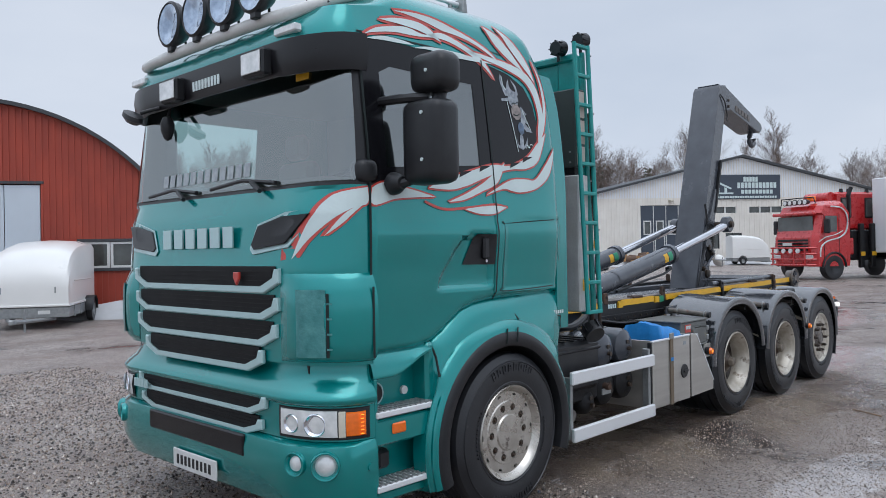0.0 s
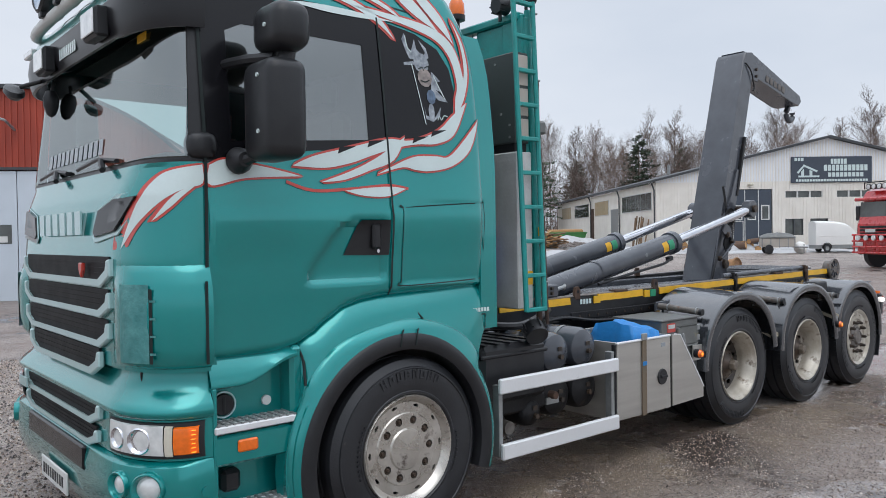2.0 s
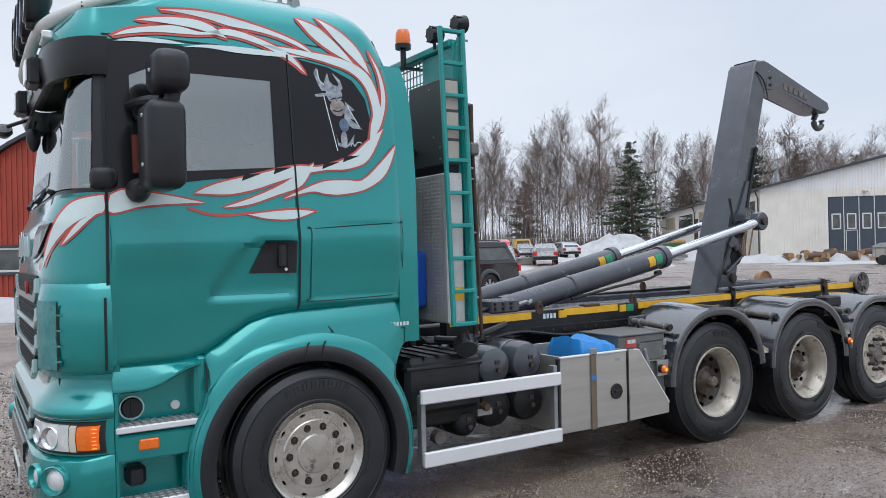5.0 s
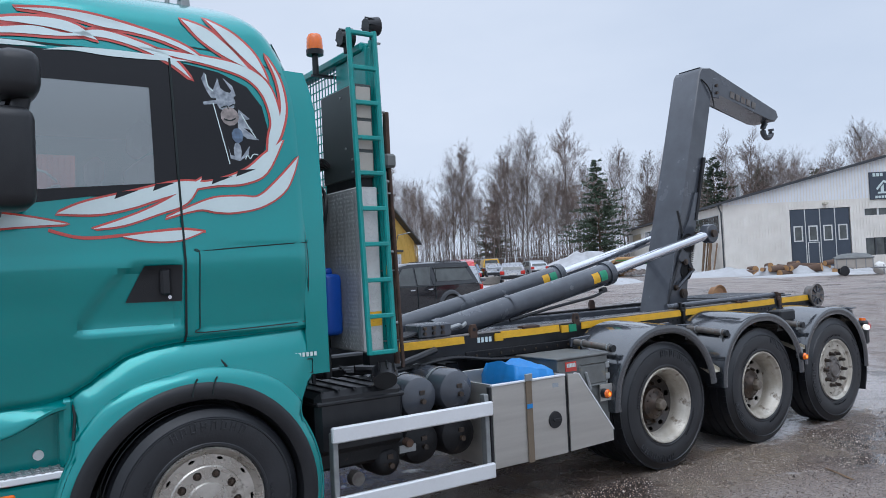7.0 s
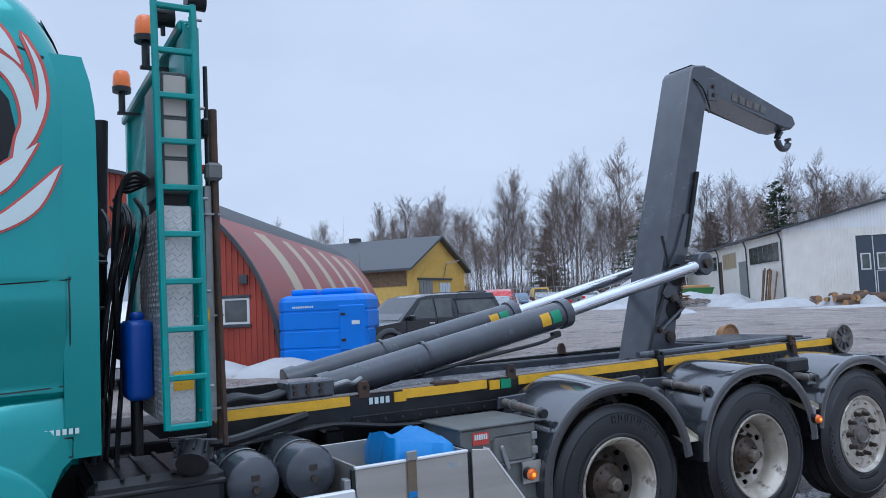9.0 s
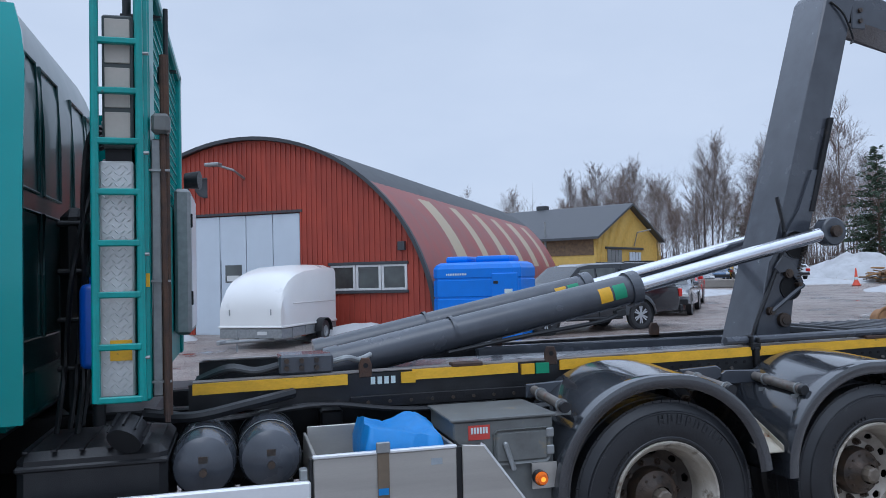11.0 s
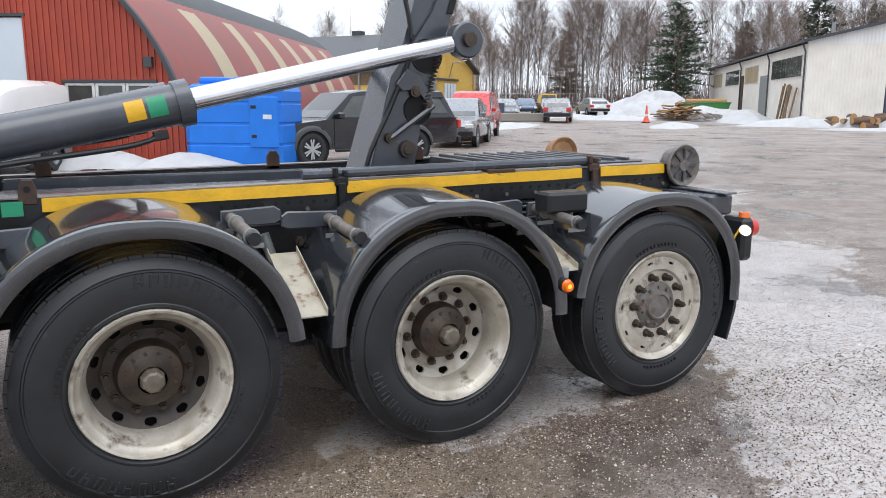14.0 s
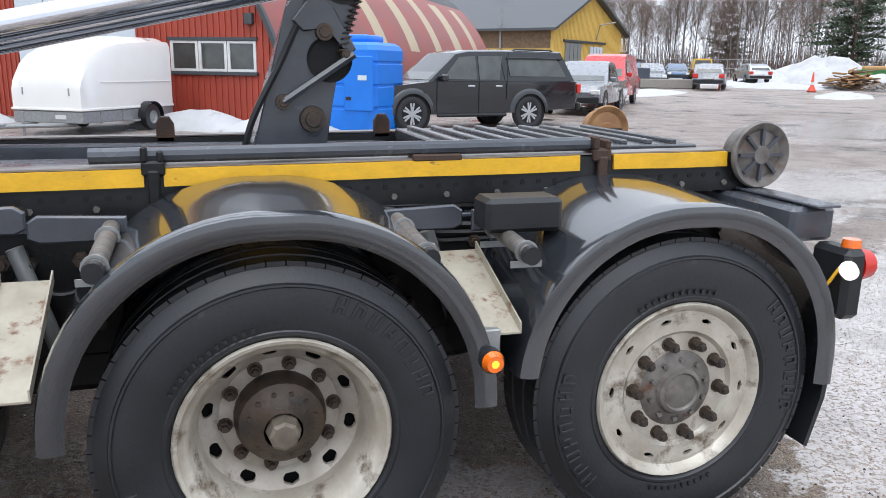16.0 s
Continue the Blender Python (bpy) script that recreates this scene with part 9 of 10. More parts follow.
for u0, u1, z1, mt in ((2.2, 5.2, 2.9, GALV), (7.0, 9.6, 2.7, DOOR_BLUEWHITE)):
    dr = part("workshop_door", box(geo(), u0, u1, -0.12, -0.02, -0.2, z1, 0.02, YM), mt, yh)
    for k in range(1, 4):
        x = u0 + (u1 - u0) * k / 4
        part("door_gap", box(geo(), x - 0.02, x + 0.02, -0.13, -0.12, -0.1, z1, 0, YM), SEAM, dr)
part("door_lintel", box(geo(), 1.8, 10.2, -0.16, -0.02, 2.95, 3.15, 0.01, YM), ROOF_DARK, yh)
pipe(bm := geo(), [YM @ Vector((8.2, -0.05, 3.3)), YM @ Vector((8.2, -0.4, 4.6)), YM @ Vector((9.6, -1.2, 4.9))], 0.06, 6)
part("yard_lamp", bm, GALV, yh)
part("vent_pipe", pipe(geo(), [YM @ Vector((-0.1, 5.0, 2.0)), YM @ Vector((-0.1, 5.0, 5.6))], 0.11, 8), GALV, yh)
part("chimney", box(geo(), 7.0, 7.9, 9, 10, GR - 0.4, GR + 0.7, 0.02, YM), ROOF_DARK, yh)
part("lean_to_roof", box(geo(), GW, GW + 5.5, -0.3, 6, 1.6, 1.8, 0.02, YM @ pose(0, 0, 0, 0, 0, 0)), ROOF_DARK, yh)
part("lean_to", box(geo(), GW + 0.1, GW + 3.0, 0, 6, -0.5, 1.6, 0.02, YM), YELLOW_WALL, yh)
part("low_red_hut", box(geo(), GW + 3.2, GW + 9, 3.0, 9.0, -0.5, 2.6, 0.02, YM), WOOD_BARK, yh)


# ---- cars ----
def car_wheel(parent, m, x, y, r, w, rim=None):
    for_m = m @ Matrix.Translation((x, y, r))
    s = 1 if y < 0 else -1
    bm = geo()
    lathe(bm, [(r * 0.62, 0.02), (r * 0.75, 0.0), (r * 0.95, 0.012), (r, 0.04), (r, w - 0.04), (r * 0.62, w)], (0, 0, 0), "y", 28)
    if s < 0:
        bmesh.ops.scale(bm, vec=(1, -1, 1), verts=bm.verts[:])
    bmesh.ops.transform(bm, matrix=for_m, verts=bm.verts[:])
    wh = part("wheel", bm, RUBBER, parent)
    bm = geo()
    lathe(bm, [(r * 0.63, 0.015), (r * 0.58, 0.03), (r * 0.55, 0.05)], (0, 0, 0), "y", 28)
    for k in range(6):
        q = Matrix.Rotation(2 * math.pi * k / 6, 4, "Y")
        for d in (-0.16, 0.16):
            box(bm, -r * 0.055, r * 0.055, 0.012, 0.04, r * 0.08, r * 0.6, 0, q @ Matrix.Rotation(d, 4, "Y"))
    lathe(bm, [(r * 0.16, 0.01), (0.0, 0.005)], (0, 0, 0), "y", 12)
    if s < 0:
        bmesh.ops.scale(bm, vec=(1, -1, 1), verts=bm.verts[:])
    bmesh.ops.transform(bm, matrix=for_m, verts=bm.verts[:])
    part("rim", bm, rim or CAR_SILVER, wh)
    # black disc paints the shade behind the spokes
    bm = geo()
    lathe(bm, [(r * 0.6, 0.07), (0, 0.07)], (0, 0, 0), "y", 20)
    if s < 0:
        bmesh.ops.scale(bm, vec=(1, -1, 1), verts=bm.verts[:])
    bmesh.ops.transform(bm, matrix=for_m, verts=bm.verts[:])
    part("brake", bm, DARK_VOID, wh)


def vehicle(name, m, label, category, paint, low, up, glass, wheels, half, group="", r=0.33, rear_red=True, roof_rail=False, glass_in=0.0):
    """low: side outline of the body up to the belt, up: outline of the cabin, in metres from the nose; glass: side windows."""
    th = thing(name, tuple(m.translation), label, category, group)
    bm = geo()
    n_ = len(low)
    rings_ = []
    zl = min(z for _, z in low)
    zh = max(z for _, z in low)
    ys, sc = [], []
    for inn, k in ((0.0, 0.955), (0.02, 0.972), (0.06, 0.985), (0.14, 0.994), (0.34, 1.0)):
        ys += [-half + inn, half - inn]
        sc += [k, k]
    cx, cz = sum(x for x, _ in low) / n_, (zl + zh) / 2
    order = sorted(range(len(ys)), key=lambda k: ys[k])
    for k in order:
        rings_.append([m @ Vector((cx + (x - cx) * sc[k], ys[k], cz + (z - cz) * (0.4 + 0.6 * sc[k]))) for x, z in low])
    body = part("body", loft(bm, rings_, True, True, True), paint, th, "", 0.5)
    bm = geo()
    inset = 0.16
    zb, zt = min(z for _, z in up), max(z for _, z in up)
    rings_ = []
    for side, crown in ((-1, 0.0), (-0.93, 0.022), (-0.7, 0.04), (0.7, 0.04), (0.93, 0.022), (1, 0.0)):
        row = []
        for x, z in up:
            t = (z - zb) / (zt - zb)
            row.append(m @ Vector((x, side * (half - 0.03 - inset * t ** 1.2), z + crown * t)))
        rings_.append(row)
    part("cabin", loft(bm, rings_, True, True, True), paint, body, "", 0.5)
    for gl in glass:
        for side in (-1, 1):
            bm = geo()
            vs = []
            for x, z in gl:
                t = (z - zb) / (zt - zb)
                vs.append(bm.verts.new(m @ Vector((x, side * (half - 0.022 - inset * max(0, t) ** 1.2), z))))
            bm.faces.new(vs)
            part("side_window", bm, PANE, body)
    # windscreen and rear window
    def pane_between(p, q, nm, off):
        bm = geo()
        vs = []
        for (x, z), sg in ((p, -1), (p, 1), (q, 1), (q, -1)):
            t = (z - zb) / (zt - zb)
            vs.append(bm.verts.new(m @ Vector((x + off, sg * (half - 0.14 - inset * max(0, t)), z))))
        bm.faces.new(vs)
        part(nm, bm, PANE, body)
    pane_between((up[0][0] + (up[1][0] - up[0][0]) * 0.08, up[0][1] + (up[1][1] - up[0][1]) * 0.08), (up[0][0] + (up[1][0] - up[0][0]) * 0.92, up[0][1] + (up[1][1] - up[0][1]) * 0.92), "windscreen", -0.015)
    a, b = up[-1], up[-2]
    pane_between((a[0] + (b[0] - a[0]) * 0.15, a[1] + (b[1] - a[1]) * 0.15), (a[0] + (b[0] - a[0]) * 0.9, a[1] + (b[1] - a[1]) * 0.9), "rear_window", 0.02)
    x0, x1 = min(x for x, _ in low), max(x for x, _ in low)
    for wx in wheels:
        for side in (-1, 1):
            # black disc on the body side paints the shade of the arch
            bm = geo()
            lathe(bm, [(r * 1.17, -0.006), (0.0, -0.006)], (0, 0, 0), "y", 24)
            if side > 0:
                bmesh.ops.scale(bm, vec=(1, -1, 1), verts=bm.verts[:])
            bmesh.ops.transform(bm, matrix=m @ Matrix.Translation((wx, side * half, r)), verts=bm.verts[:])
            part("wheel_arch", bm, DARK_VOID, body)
            car_wheel(th, m, wx, side * (half + 0.02), r, 0.21)
    for side in (-1, 1):
        y0, y1 = sorted((side * (half - 0.02), side * (half - 0.30)))
        part("tail_lamp", box(geo(), x1 - 0.10, x1 + 0.012, y0 - (0.025 if side < 0 else 0), y1 + (0.025 if side > 0 else 0), zh - 0.28, zh - 0.06, 0.02, m), RED_PLASTIC, body)
        part("head_lamp", box(geo(), x0 - 0.012, x0 + 0.10, y0, y1, zh * 0.62, zh * 0.62 + 0.15, 0.02, m), LENS, body)
        for gx0 in glass[:2]:
            hx_ = gx0[2][0] - 0.25
            part("door_handle", box(geo(), hx_, hx_ + 0.18, side * half - 0.02, side * half + 0.02, zh - 0.14, zh - 0.10, 0.008, m), CAR_SILVER, body)
        part("door_mirror", box(geo(), up[0][0] + 0.28, up[0][0] + 0.42, min(side * half, side * (half + 0.18)), max(side * half, side * (half + 0.18)), zh - 0.02, zh + 0.13, 0.03, m), paint, body)
    for xx, nm in ((x1 - 0.06, "rear_bumper"), (x0 - 0.04, "front_bumper")):
        part(nm, box(geo(), xx, xx + 0.12, -half + 0.03, half - 0.03, zl + 0.05, zl + 0.25, 0.03, m), BLACK_PLASTIC, body)
    part("number_plate", box(geo(), x1 + 0.065, x1 + 0.075, -0.26, 0.26, zl + 0.3, zl + 0.41, 0, m), WHITE_PAINT, body)
    return th


def put(x, y, heading, base=0.0):
    """heading: degrees by which the tail points away from +x."""
    return pose(x, y, lift(x, y) + base, 0, 0, heading)


PICK_LOW = [(0.02, 0.42), (0.0, 0.75), (0.10, 0.95), (1.15, 1.06), (1.35, 1.08), (5.42, 1.10), (5.48, 0.75), (5.42, 0.46), (3.0, 0.36), (1.2, 0.36)]
PICK_UP = [(1.30, 1.06), (2.05, 1.66), (2.4, 1.72), (3.2, 1.74), (4.95, 1.74), (5.30, 1.10)]
PICK_GL = [[(1.66, 1.12), (2.12, 1.60), (2.55, 1.63), (2.55, 1.12)], [(2.62, 1.12), (2.62, 1.63), (3.28, 1.64), (3.15, 1.12)], [(3.45, 1.20), (3.40, 1.62), (4.80, 1.62), (5.05, 1.20)]]
pk = vehicle("pickup_truck", put(8.0, 15.25, 11) @ Matrix.Diagonal((1.0, 1, 1.03, 1)), "charcoal pickup truck with a matching canopy, parked beyond the blue tank", "pickup truck", CAR_DARK, PICK_LOW, PICK_UP, PICK_GL, (0.90, 3.98), 0.90, r=0.385)
PKM = put(8.0, 15.25, 11)
for sd in (-1, 1):
    y0, y1 = sorted((sd * 0.905, sd * 0.912))
    for x0, x1, z0, z1 in ((1.50, 1.515, 0.45, 1.12), (2.585, 2.60, 0.40, 1.14), (3.33, 3.345, 0.72, 1.78), (1.4, 5.35, 1.105, 1.118)):
        part("door_gap", box(geo(), x0, x1, y0, y1, z0, z1, 0, PKM), SEAM, pk)
    for wx in (0.90, 3.98):
        rows = [[PKM @ Vector((wx + r * math.cos(a), sd * y, 0.40 + r * math.sin(a))) for r, y in ((0.44, 0.90), (0.44, 0.955), (0.49, 0.955), (0.56, 0.905))] for a in (math.pi * k / 14 for k in range(15))]
        part("arch_flare", loft(geo(), rows, False), CAR_DARK, pk, "", 0.7)
    part("roof_rail", pipe(geo(), [PKM @ Vector((3.6, sd * 0.62, 1.80)), PKM @ Vector((3.7, sd * 0.62, 1.85)), PKM @ Vector((4.7, sd * 0.62, 1.85)), PKM @ Vector((4.8, sd * 0.62, 1.80))], 0.022, 6), BLACK_PLASTIC, pk)
    part("side_step", pipe(geo(), [PKM @ Vector((1.5, sd * 0.95, 0.36)), PKM @ Vector((3.3, sd * 0.95, 0.36))], 0.04, 8), BLACK_PLASTIC, pk)
    part("canopy_window_frame", box(geo(), 3.40, 4.95, min(sd * 0.79, sd * 0.80), max(sd * 0.79, sd * 0.80), 1.63, 1.66, 0, PKM), BLACK_PLASTIC, pk)
vehicle("silver_pickup", put(15.0, 19.0, 52) @ Matrix.Diagonal((1, 1, 0.92, 1)), "silver-grey pickup truck with an open bed", "pickup truck", CAR_GREY, PICK_LOW, [(1.30, 1.06), (2.05, 1.66), (2.4, 1.72), (3.0, 1.72), (3.25, 1.66), (3.4, 1.10)], PICK_GL[:2], (0.90, 3.98), 0.90, r=0.38)
VAN_UP = [(1.0, 1.0), (1.75, 1.75), (2.1, 1.84), (3.2, 1.86), (4.55, 1.82), (4.72, 1.05)]
vehicle("red_van", put(18.0, 23.2, 52), "bright red van with white writing, parked behind the pickups", "van", CAR_RED, [(0.0, 0.35), (0.0, 0.75), (0.15, 0.92), (1.0, 1.02), (4.75, 1.08), (4.8, 0.6), (4.75, 0.35)], VAN_UP, [[(1.5, 1.1), (1.85, 1.68), (2.4, 1.7), (2.4, 1.1)]], (0.85, 3.7), 0.90)
CAR_LOW = [(0.0, 0.32), (0.0, 0.62), (0.12, 0.75), (1.1, 0.90), (4.2, 0.95), (4.35, 0.6), (4.3, 0.32)]
CAR_UP = [(0.95, 0.88), (1.75, 1.38), (2.2, 1.45), (3.4, 1.43), (4.0, 1.2), (4.22, 0.93)]
CAR_GL = [[(1.35, 0.94), (1.85, 1.34), (2.5, 1.37), (2.5, 0.94)], [(2.58, 0.94), (2.58, 1.37), (3.4, 1.34), (3.7, 0.96)]]
for x, y, hd, paint, col in ((34.6, 39.8, 232, CAR_GREY, "dull grey"), (36.4, 52.3, 62, CAR_BLUE, "dark blue"), (40.5, 52.5, 62, CAR_BLUE, "dark blue"), (42.0, 51.0, 62, CAR_GREY, "grey"), (46.5, 52.5, 250, CAR_SILVER, "pale silver"), (31.5, 41.5, 62, CAR_GREY, "grey"), (38.3, 54.0, 62, CAR_DARK, "black"), (30.4, 47.0, 62, CAR_DARK, "dark")):
    vehicle("parked_car", put(x, y, hd), col + " car parked at the far side of the yard", "car", paint, CAR_LOW, CAR_UP, CAR_GL, (0.8, 3.4), 0.86, "cars across the yard", 0.31)
vehicle("yellow_van", put(45.0, 56.5, 240), "small yellow van at the far side of the yard", "van", CAR_YELLOW, CAR_LOW, [(0.9, 0.88), (1.6, 1.65), (2.0, 1.75), (4.1, 1.75), (4.28, 0.93)], CAR_GL[:1], (0.8, 3.4), 0.86)
tagged(part("concrete_block", box(geo(), -1.8, 1.8, -0.4, 0.4, 0, 0.55, 0.04, put(31.7, 40.0, -20)), CONCRETE), "low concrete barrier block at the car park", "barrier")
tagged(part("grey_container", box(geo(), -1.2, 1.2, -0.8, 0.8, 0, 1.2, 0.04, put(29.6, 41.3, -20)), SLATE_PAINT), "blue-grey waste bin by the car park", "bin")

# traffic cones and a marker post
def cone(x, y, h=0.75):
    z = lift(x, y)
    th = thing("traffic_cone", (x, y, z), "faded red traffic cone standing on the wet yard", "cone", "cones")
    part("cone_body", lathe(geo(), [(0.17 * h / 0.75, 0.04), (0.12, 0.30 * h), (0.035, h), (0.0, h)], (x, y, z), "z", 14), CONE_RED, th)
    part("cone_foot", box(geo(), x - 0.2, x + 0.2, y - 0.2, y + 0.2, z, z + 0.045, 0.02), BLACK_PLASTIC, th)
    part("reflector_band", lathe(geo(), [(0.115, 0.36 * h), (0.082, 0.6 * h)], (x, y, z), "z", 14), WHITE_DECAL, th)


cone(37.9, 35.0, 1.1)
p = (33.6, 37.6)
tagged(part("marker_post", rod(geo(), (p[0], p[1], lift(*p)), (p[0], p[1], lift(*p) + 1.1), 0.06, None, 8), CONE_RED), "short red marker post", "post")

# snow mountain, plank pile, green skip
snow_heap(52.4, 49.9, 6.0, 3.2, 1.95, -40, 31, "high ploughed heap of snow at the edge of the wood", 0.35, 46)
snow_heap(49.5, 52.0, 4.0, 2.5, 1.0, -40, 32, "ploughed heap of snow", 0.3)
snow_heap(46.0, 38.0, 5.0, 2.2, 0.9, -40, 33, "bank of dirty snow near the skip")
snow_heap(40.0, 40.5, 3.0, 1.6, 0.4, -40, 34, "low bank of slush")
snow_heap(43.6, 20.8, 5.5, 2.0, 0.12, -38, 41, "thin sheet of trodden snow before the hall")
snow_heap(48.8, 16.4, 4.0, 1.6, 0.12, -38, 42, "thin sheet of trodden snow before the hall")
snow_heap(26.0, 33.0, 4.5, 1.5, 0.22, 40, 35, "low bank of slush beside the track")
snow_heap(35.0, 29.5, 3.8, 1.4, 0.25, 40, 36, "low bank of slush beside the track")
snow_heap(20.5, 30.0, 3.0, 1.2, 0.3, 40, 37, "low bank of slush by the vans")
snow_heap(39.5, 46.5, 4.5, 1.2, 0.35, -40, 38, "low bank of snow in front of the cars")
rnd = random.Random(3)
for k in range(80):
    x, y = 43.7 + rnd.uniform(-1.3, 1.3), 38.0 + rnd.uniform(-1.1, 1.1)
    z = lift(x, y) + 0.1 + 1.7 * rnd.random() * max(0.0, 1 - math.hypot(x - 43.7, y - 38.0) / 2.0)
    m = pose(x, y, z, rnd.uniform(-14, 14), rnd.uniform(-12, 12), rnd.uniform(0, 180))
    tagged(part("scrap_board", box(geo(), -0.35 - 0.45 * rnd.random(), 0.35 + 0.45 * rnd.random(), -0.10, 0.10, -0.035, 0.035, 0, m), PLANK if k % 3 else WOOD_END), "rough board in the scrap wood pile", "board", "scrap wood pile")
bm = geo()
for k in range(260):
    a, r = rnd.uniform(0, 6.28), 1.5 * math.sqrt(rnd.random())
    x, y = 43.9 + r * math.cos(a) * 1.1, 35.4 + r * math.sin(a) * 0.7
    z = lift(x, y) + 0.30 * (1 - r / 1.5) + 0.16 + 0.1 * rnd.random()
    d = Vector((rnd.uniform(-1, 1), rnd.uniform(-1, 1), rnd.uniform(-0.3, 0.4))) * 0.22
    rod(bm, Vector((x, y, z)) - d, Vector((x, y, z)) + d, 0.04, 0.02, 4)
tagged(part("bark_heap", bm, BARK, None, "", 0), "dark heap of bark and twigs lying on the snow", "brush", kind="stuff")
sk = thing("skip", (50.5, 43.0, lift(50.5, 43)), "green steel skip loaded with snow and planks", "skip")
bm = geo()
KZ = pose(50.9, 42.6, lift(50.5, 43), 0, 0, -42) @ Matrix.Diagonal((0.74, 0.8, 0.85, 1))
rows = [[KZ @ Vector((sx * (2.0 + 0.5 * t), sy * (0.9 + 0.12 * t), 0.1 + 1.25 * t)) for sx, sy in ((-1, -1), (1, -1), (1, 1), (-1, 1))] for t in (0, 1)]
part("skip_body", loft(bm, rows, True, True, True), GREEN_SKIP, sk, "", 0)
for x in (-1.6, -0.8, 0, 0.8, 1.6):
    part("skip_rib", box(geo(), x - 0.06, x + 0.06, -1.0, -0.9, 0.15, 1.3, 0.01, KZ), GREEN_SKIP, sk)
part("skip_rim", box(geo(), -2.55, 2.55, -1.07, 1.07, 1.32, 1.42, 0.02, KZ), GREEN_SKIP, sk)
part("skip_load", box(geo(), -2.1, 2.1, -0.9, 0.9, 1.30, 1.72, 0.18, KZ, 3), WOOD_END, sk)

# trailers in front of the hall
cover_trailer(pose(45.6, 16.8, lift(45.6, 16.8), 0, 0, 42) @ Matrix.Diagonal((0.8, 0.76, 0.96, 1)), "box_trailer", "small trailer with a white cover, parked in front of the hall", 0.75)
GP = (41.6, 18.3, lift(41.6, 18.3))
gt = thing("utility_trailer", GP, "grey utility trailer with planked sides, parked before the hall", "trailer")
GM = pose(*GP, 0, 0, -56) @ Matrix.Diagonal((0.85, 0.85, 1.0, 1))
part("load_box", box(geo(), -1.05, 1.05, -0.7, 0.7, 0.42, 0.92, 0.02, GM), TAN_SHEET, gt)
for x in (-1.06, -0.5, 0.05, 0.6, 1.02):
    for s in (-1, 1):
        part("stake", box(geo(), x, x + 0.06, s * 0.715 - 0.015, s * 0.715 + 0.015, 0.38, 0.95, 0.004, GM), GALV, gt)
part("box_rim", box(geo(), -1.09, 1.09, -0.74, 0.74, 0.92, 0.97, 0.015, GM), GALV, gt)
part("draw_bar", pipe(geo(), [GM @ Vector((1.0, 0, 0.42)), GM @ Vector((2.0, 0, 0.38))], 0.05, 8), GALV, gt)
part("jockey_wheel", pipe(geo(), [GM @ Vector((1.75, 0.1, 0.0)), GM @ Vector((1.75, 0.1, 0.55))], 0.03, 8), GALV, gt)
for s in (-1, 1):
    bm = geo()
    lathe(bm, [(0.0, 0.0), (0.17, 0.0), (0.28, 0.02), (0.28, 0.16), (0.0, 0.16)], (0, 0, 0), "y", 20)
    bmesh.ops.transform(bm, matrix=GM @ Matrix.Translation((-0.6, s * 0.82 - 0.08, 0.28)), verts=bm.verts[:])
    part("wheel", bm, RUBBER, gt)
rows = []
for k in range(15):
    u = -1.15 + 2.35 * k / 14
    rows.append([GM @ Vector((u, w * 0.76, 0.975 + (0.30 + 0.10 * noise.noise(Vector((u * 2.6, w * 2.0, 3)))) * max(0.0, 1 - abs(w) ** 3) * max(0.0, 1 - (abs(u) / 1.22) ** 4) * 0.85)) for w in [-1 + q / 6 for q in range(13)]])
tagged(part("grey_tarpaulin", loft(geo(), rows, False), GREY_BOX, None, "", 0.8), "crumpled grey tarpaulin lying over the load of the trailer", "tarpaulin")
bm = geo()
bmesh.ops.create_icosphere(bm, subdivisions=3, radius=0.42)
for v in bm.verts:
    v.co *= 1 + 0.28 * noise.noise(v.co * 3.1)
    v.co.z *= 0.85
bmesh.ops.transform(bm, matrix=GM @ Matrix.Translation((1.62, 0.62, 0.34)), verts=bm.verts[:])
tagged(part("pale_sack", bm, WHITE_GRP, None, "", 0.8), "pale crumpled sack lying beside the trailer", "sack")

# ---- red crane truck with a pale container ----
RM = pose(29.55, 8.35, lift(30, 8), 0, 0, -28)
rt = thing("red_truck", (29.55, 8.35, lift(30, 8)), "red heavy truck with bull bar, roof lamps and a red body", "truck")
rows = []
for z, x0, w in ((0.55, 0.0, 1.22), (1.0, -0.02, 1.24), (1.75, 0.0, 1.24), (1.85, 0.06, 1.24), (2.65, 0.28, 1.20), (2.75, 0.18, 1.20), (3.05, 0.35, 1.15), (3.2, 0.7, 1.0), (3.28, 1.1, 0.8)):
    x1 = 1.78 - (0.2 if z > 3 else 0)
    rows.append([RM @ Vector((x, y, z)) for x, y in ((x0, -w + 0.25), (x0, w - 0.25), (x0 + 0.18, w), (x1, w), (x1, -w), (x0 + 0.18, -w))])
rc = part("red_cab", loft(geo(), rows, True, True, True), CAR_RED, rt, "", 0.5)
part("windscreen", plate(geo(), [(-1.0, 1.88), (1.0, 1.88), (0.95, 2.62), (-0.95, 2.62)], -0.02, 0.0, "x"), PANE, rc).data.transform(RM @ Matrix.Translation((0.13, 0, 0)) @ pose(0, 0, 0, 0, 0, 0))
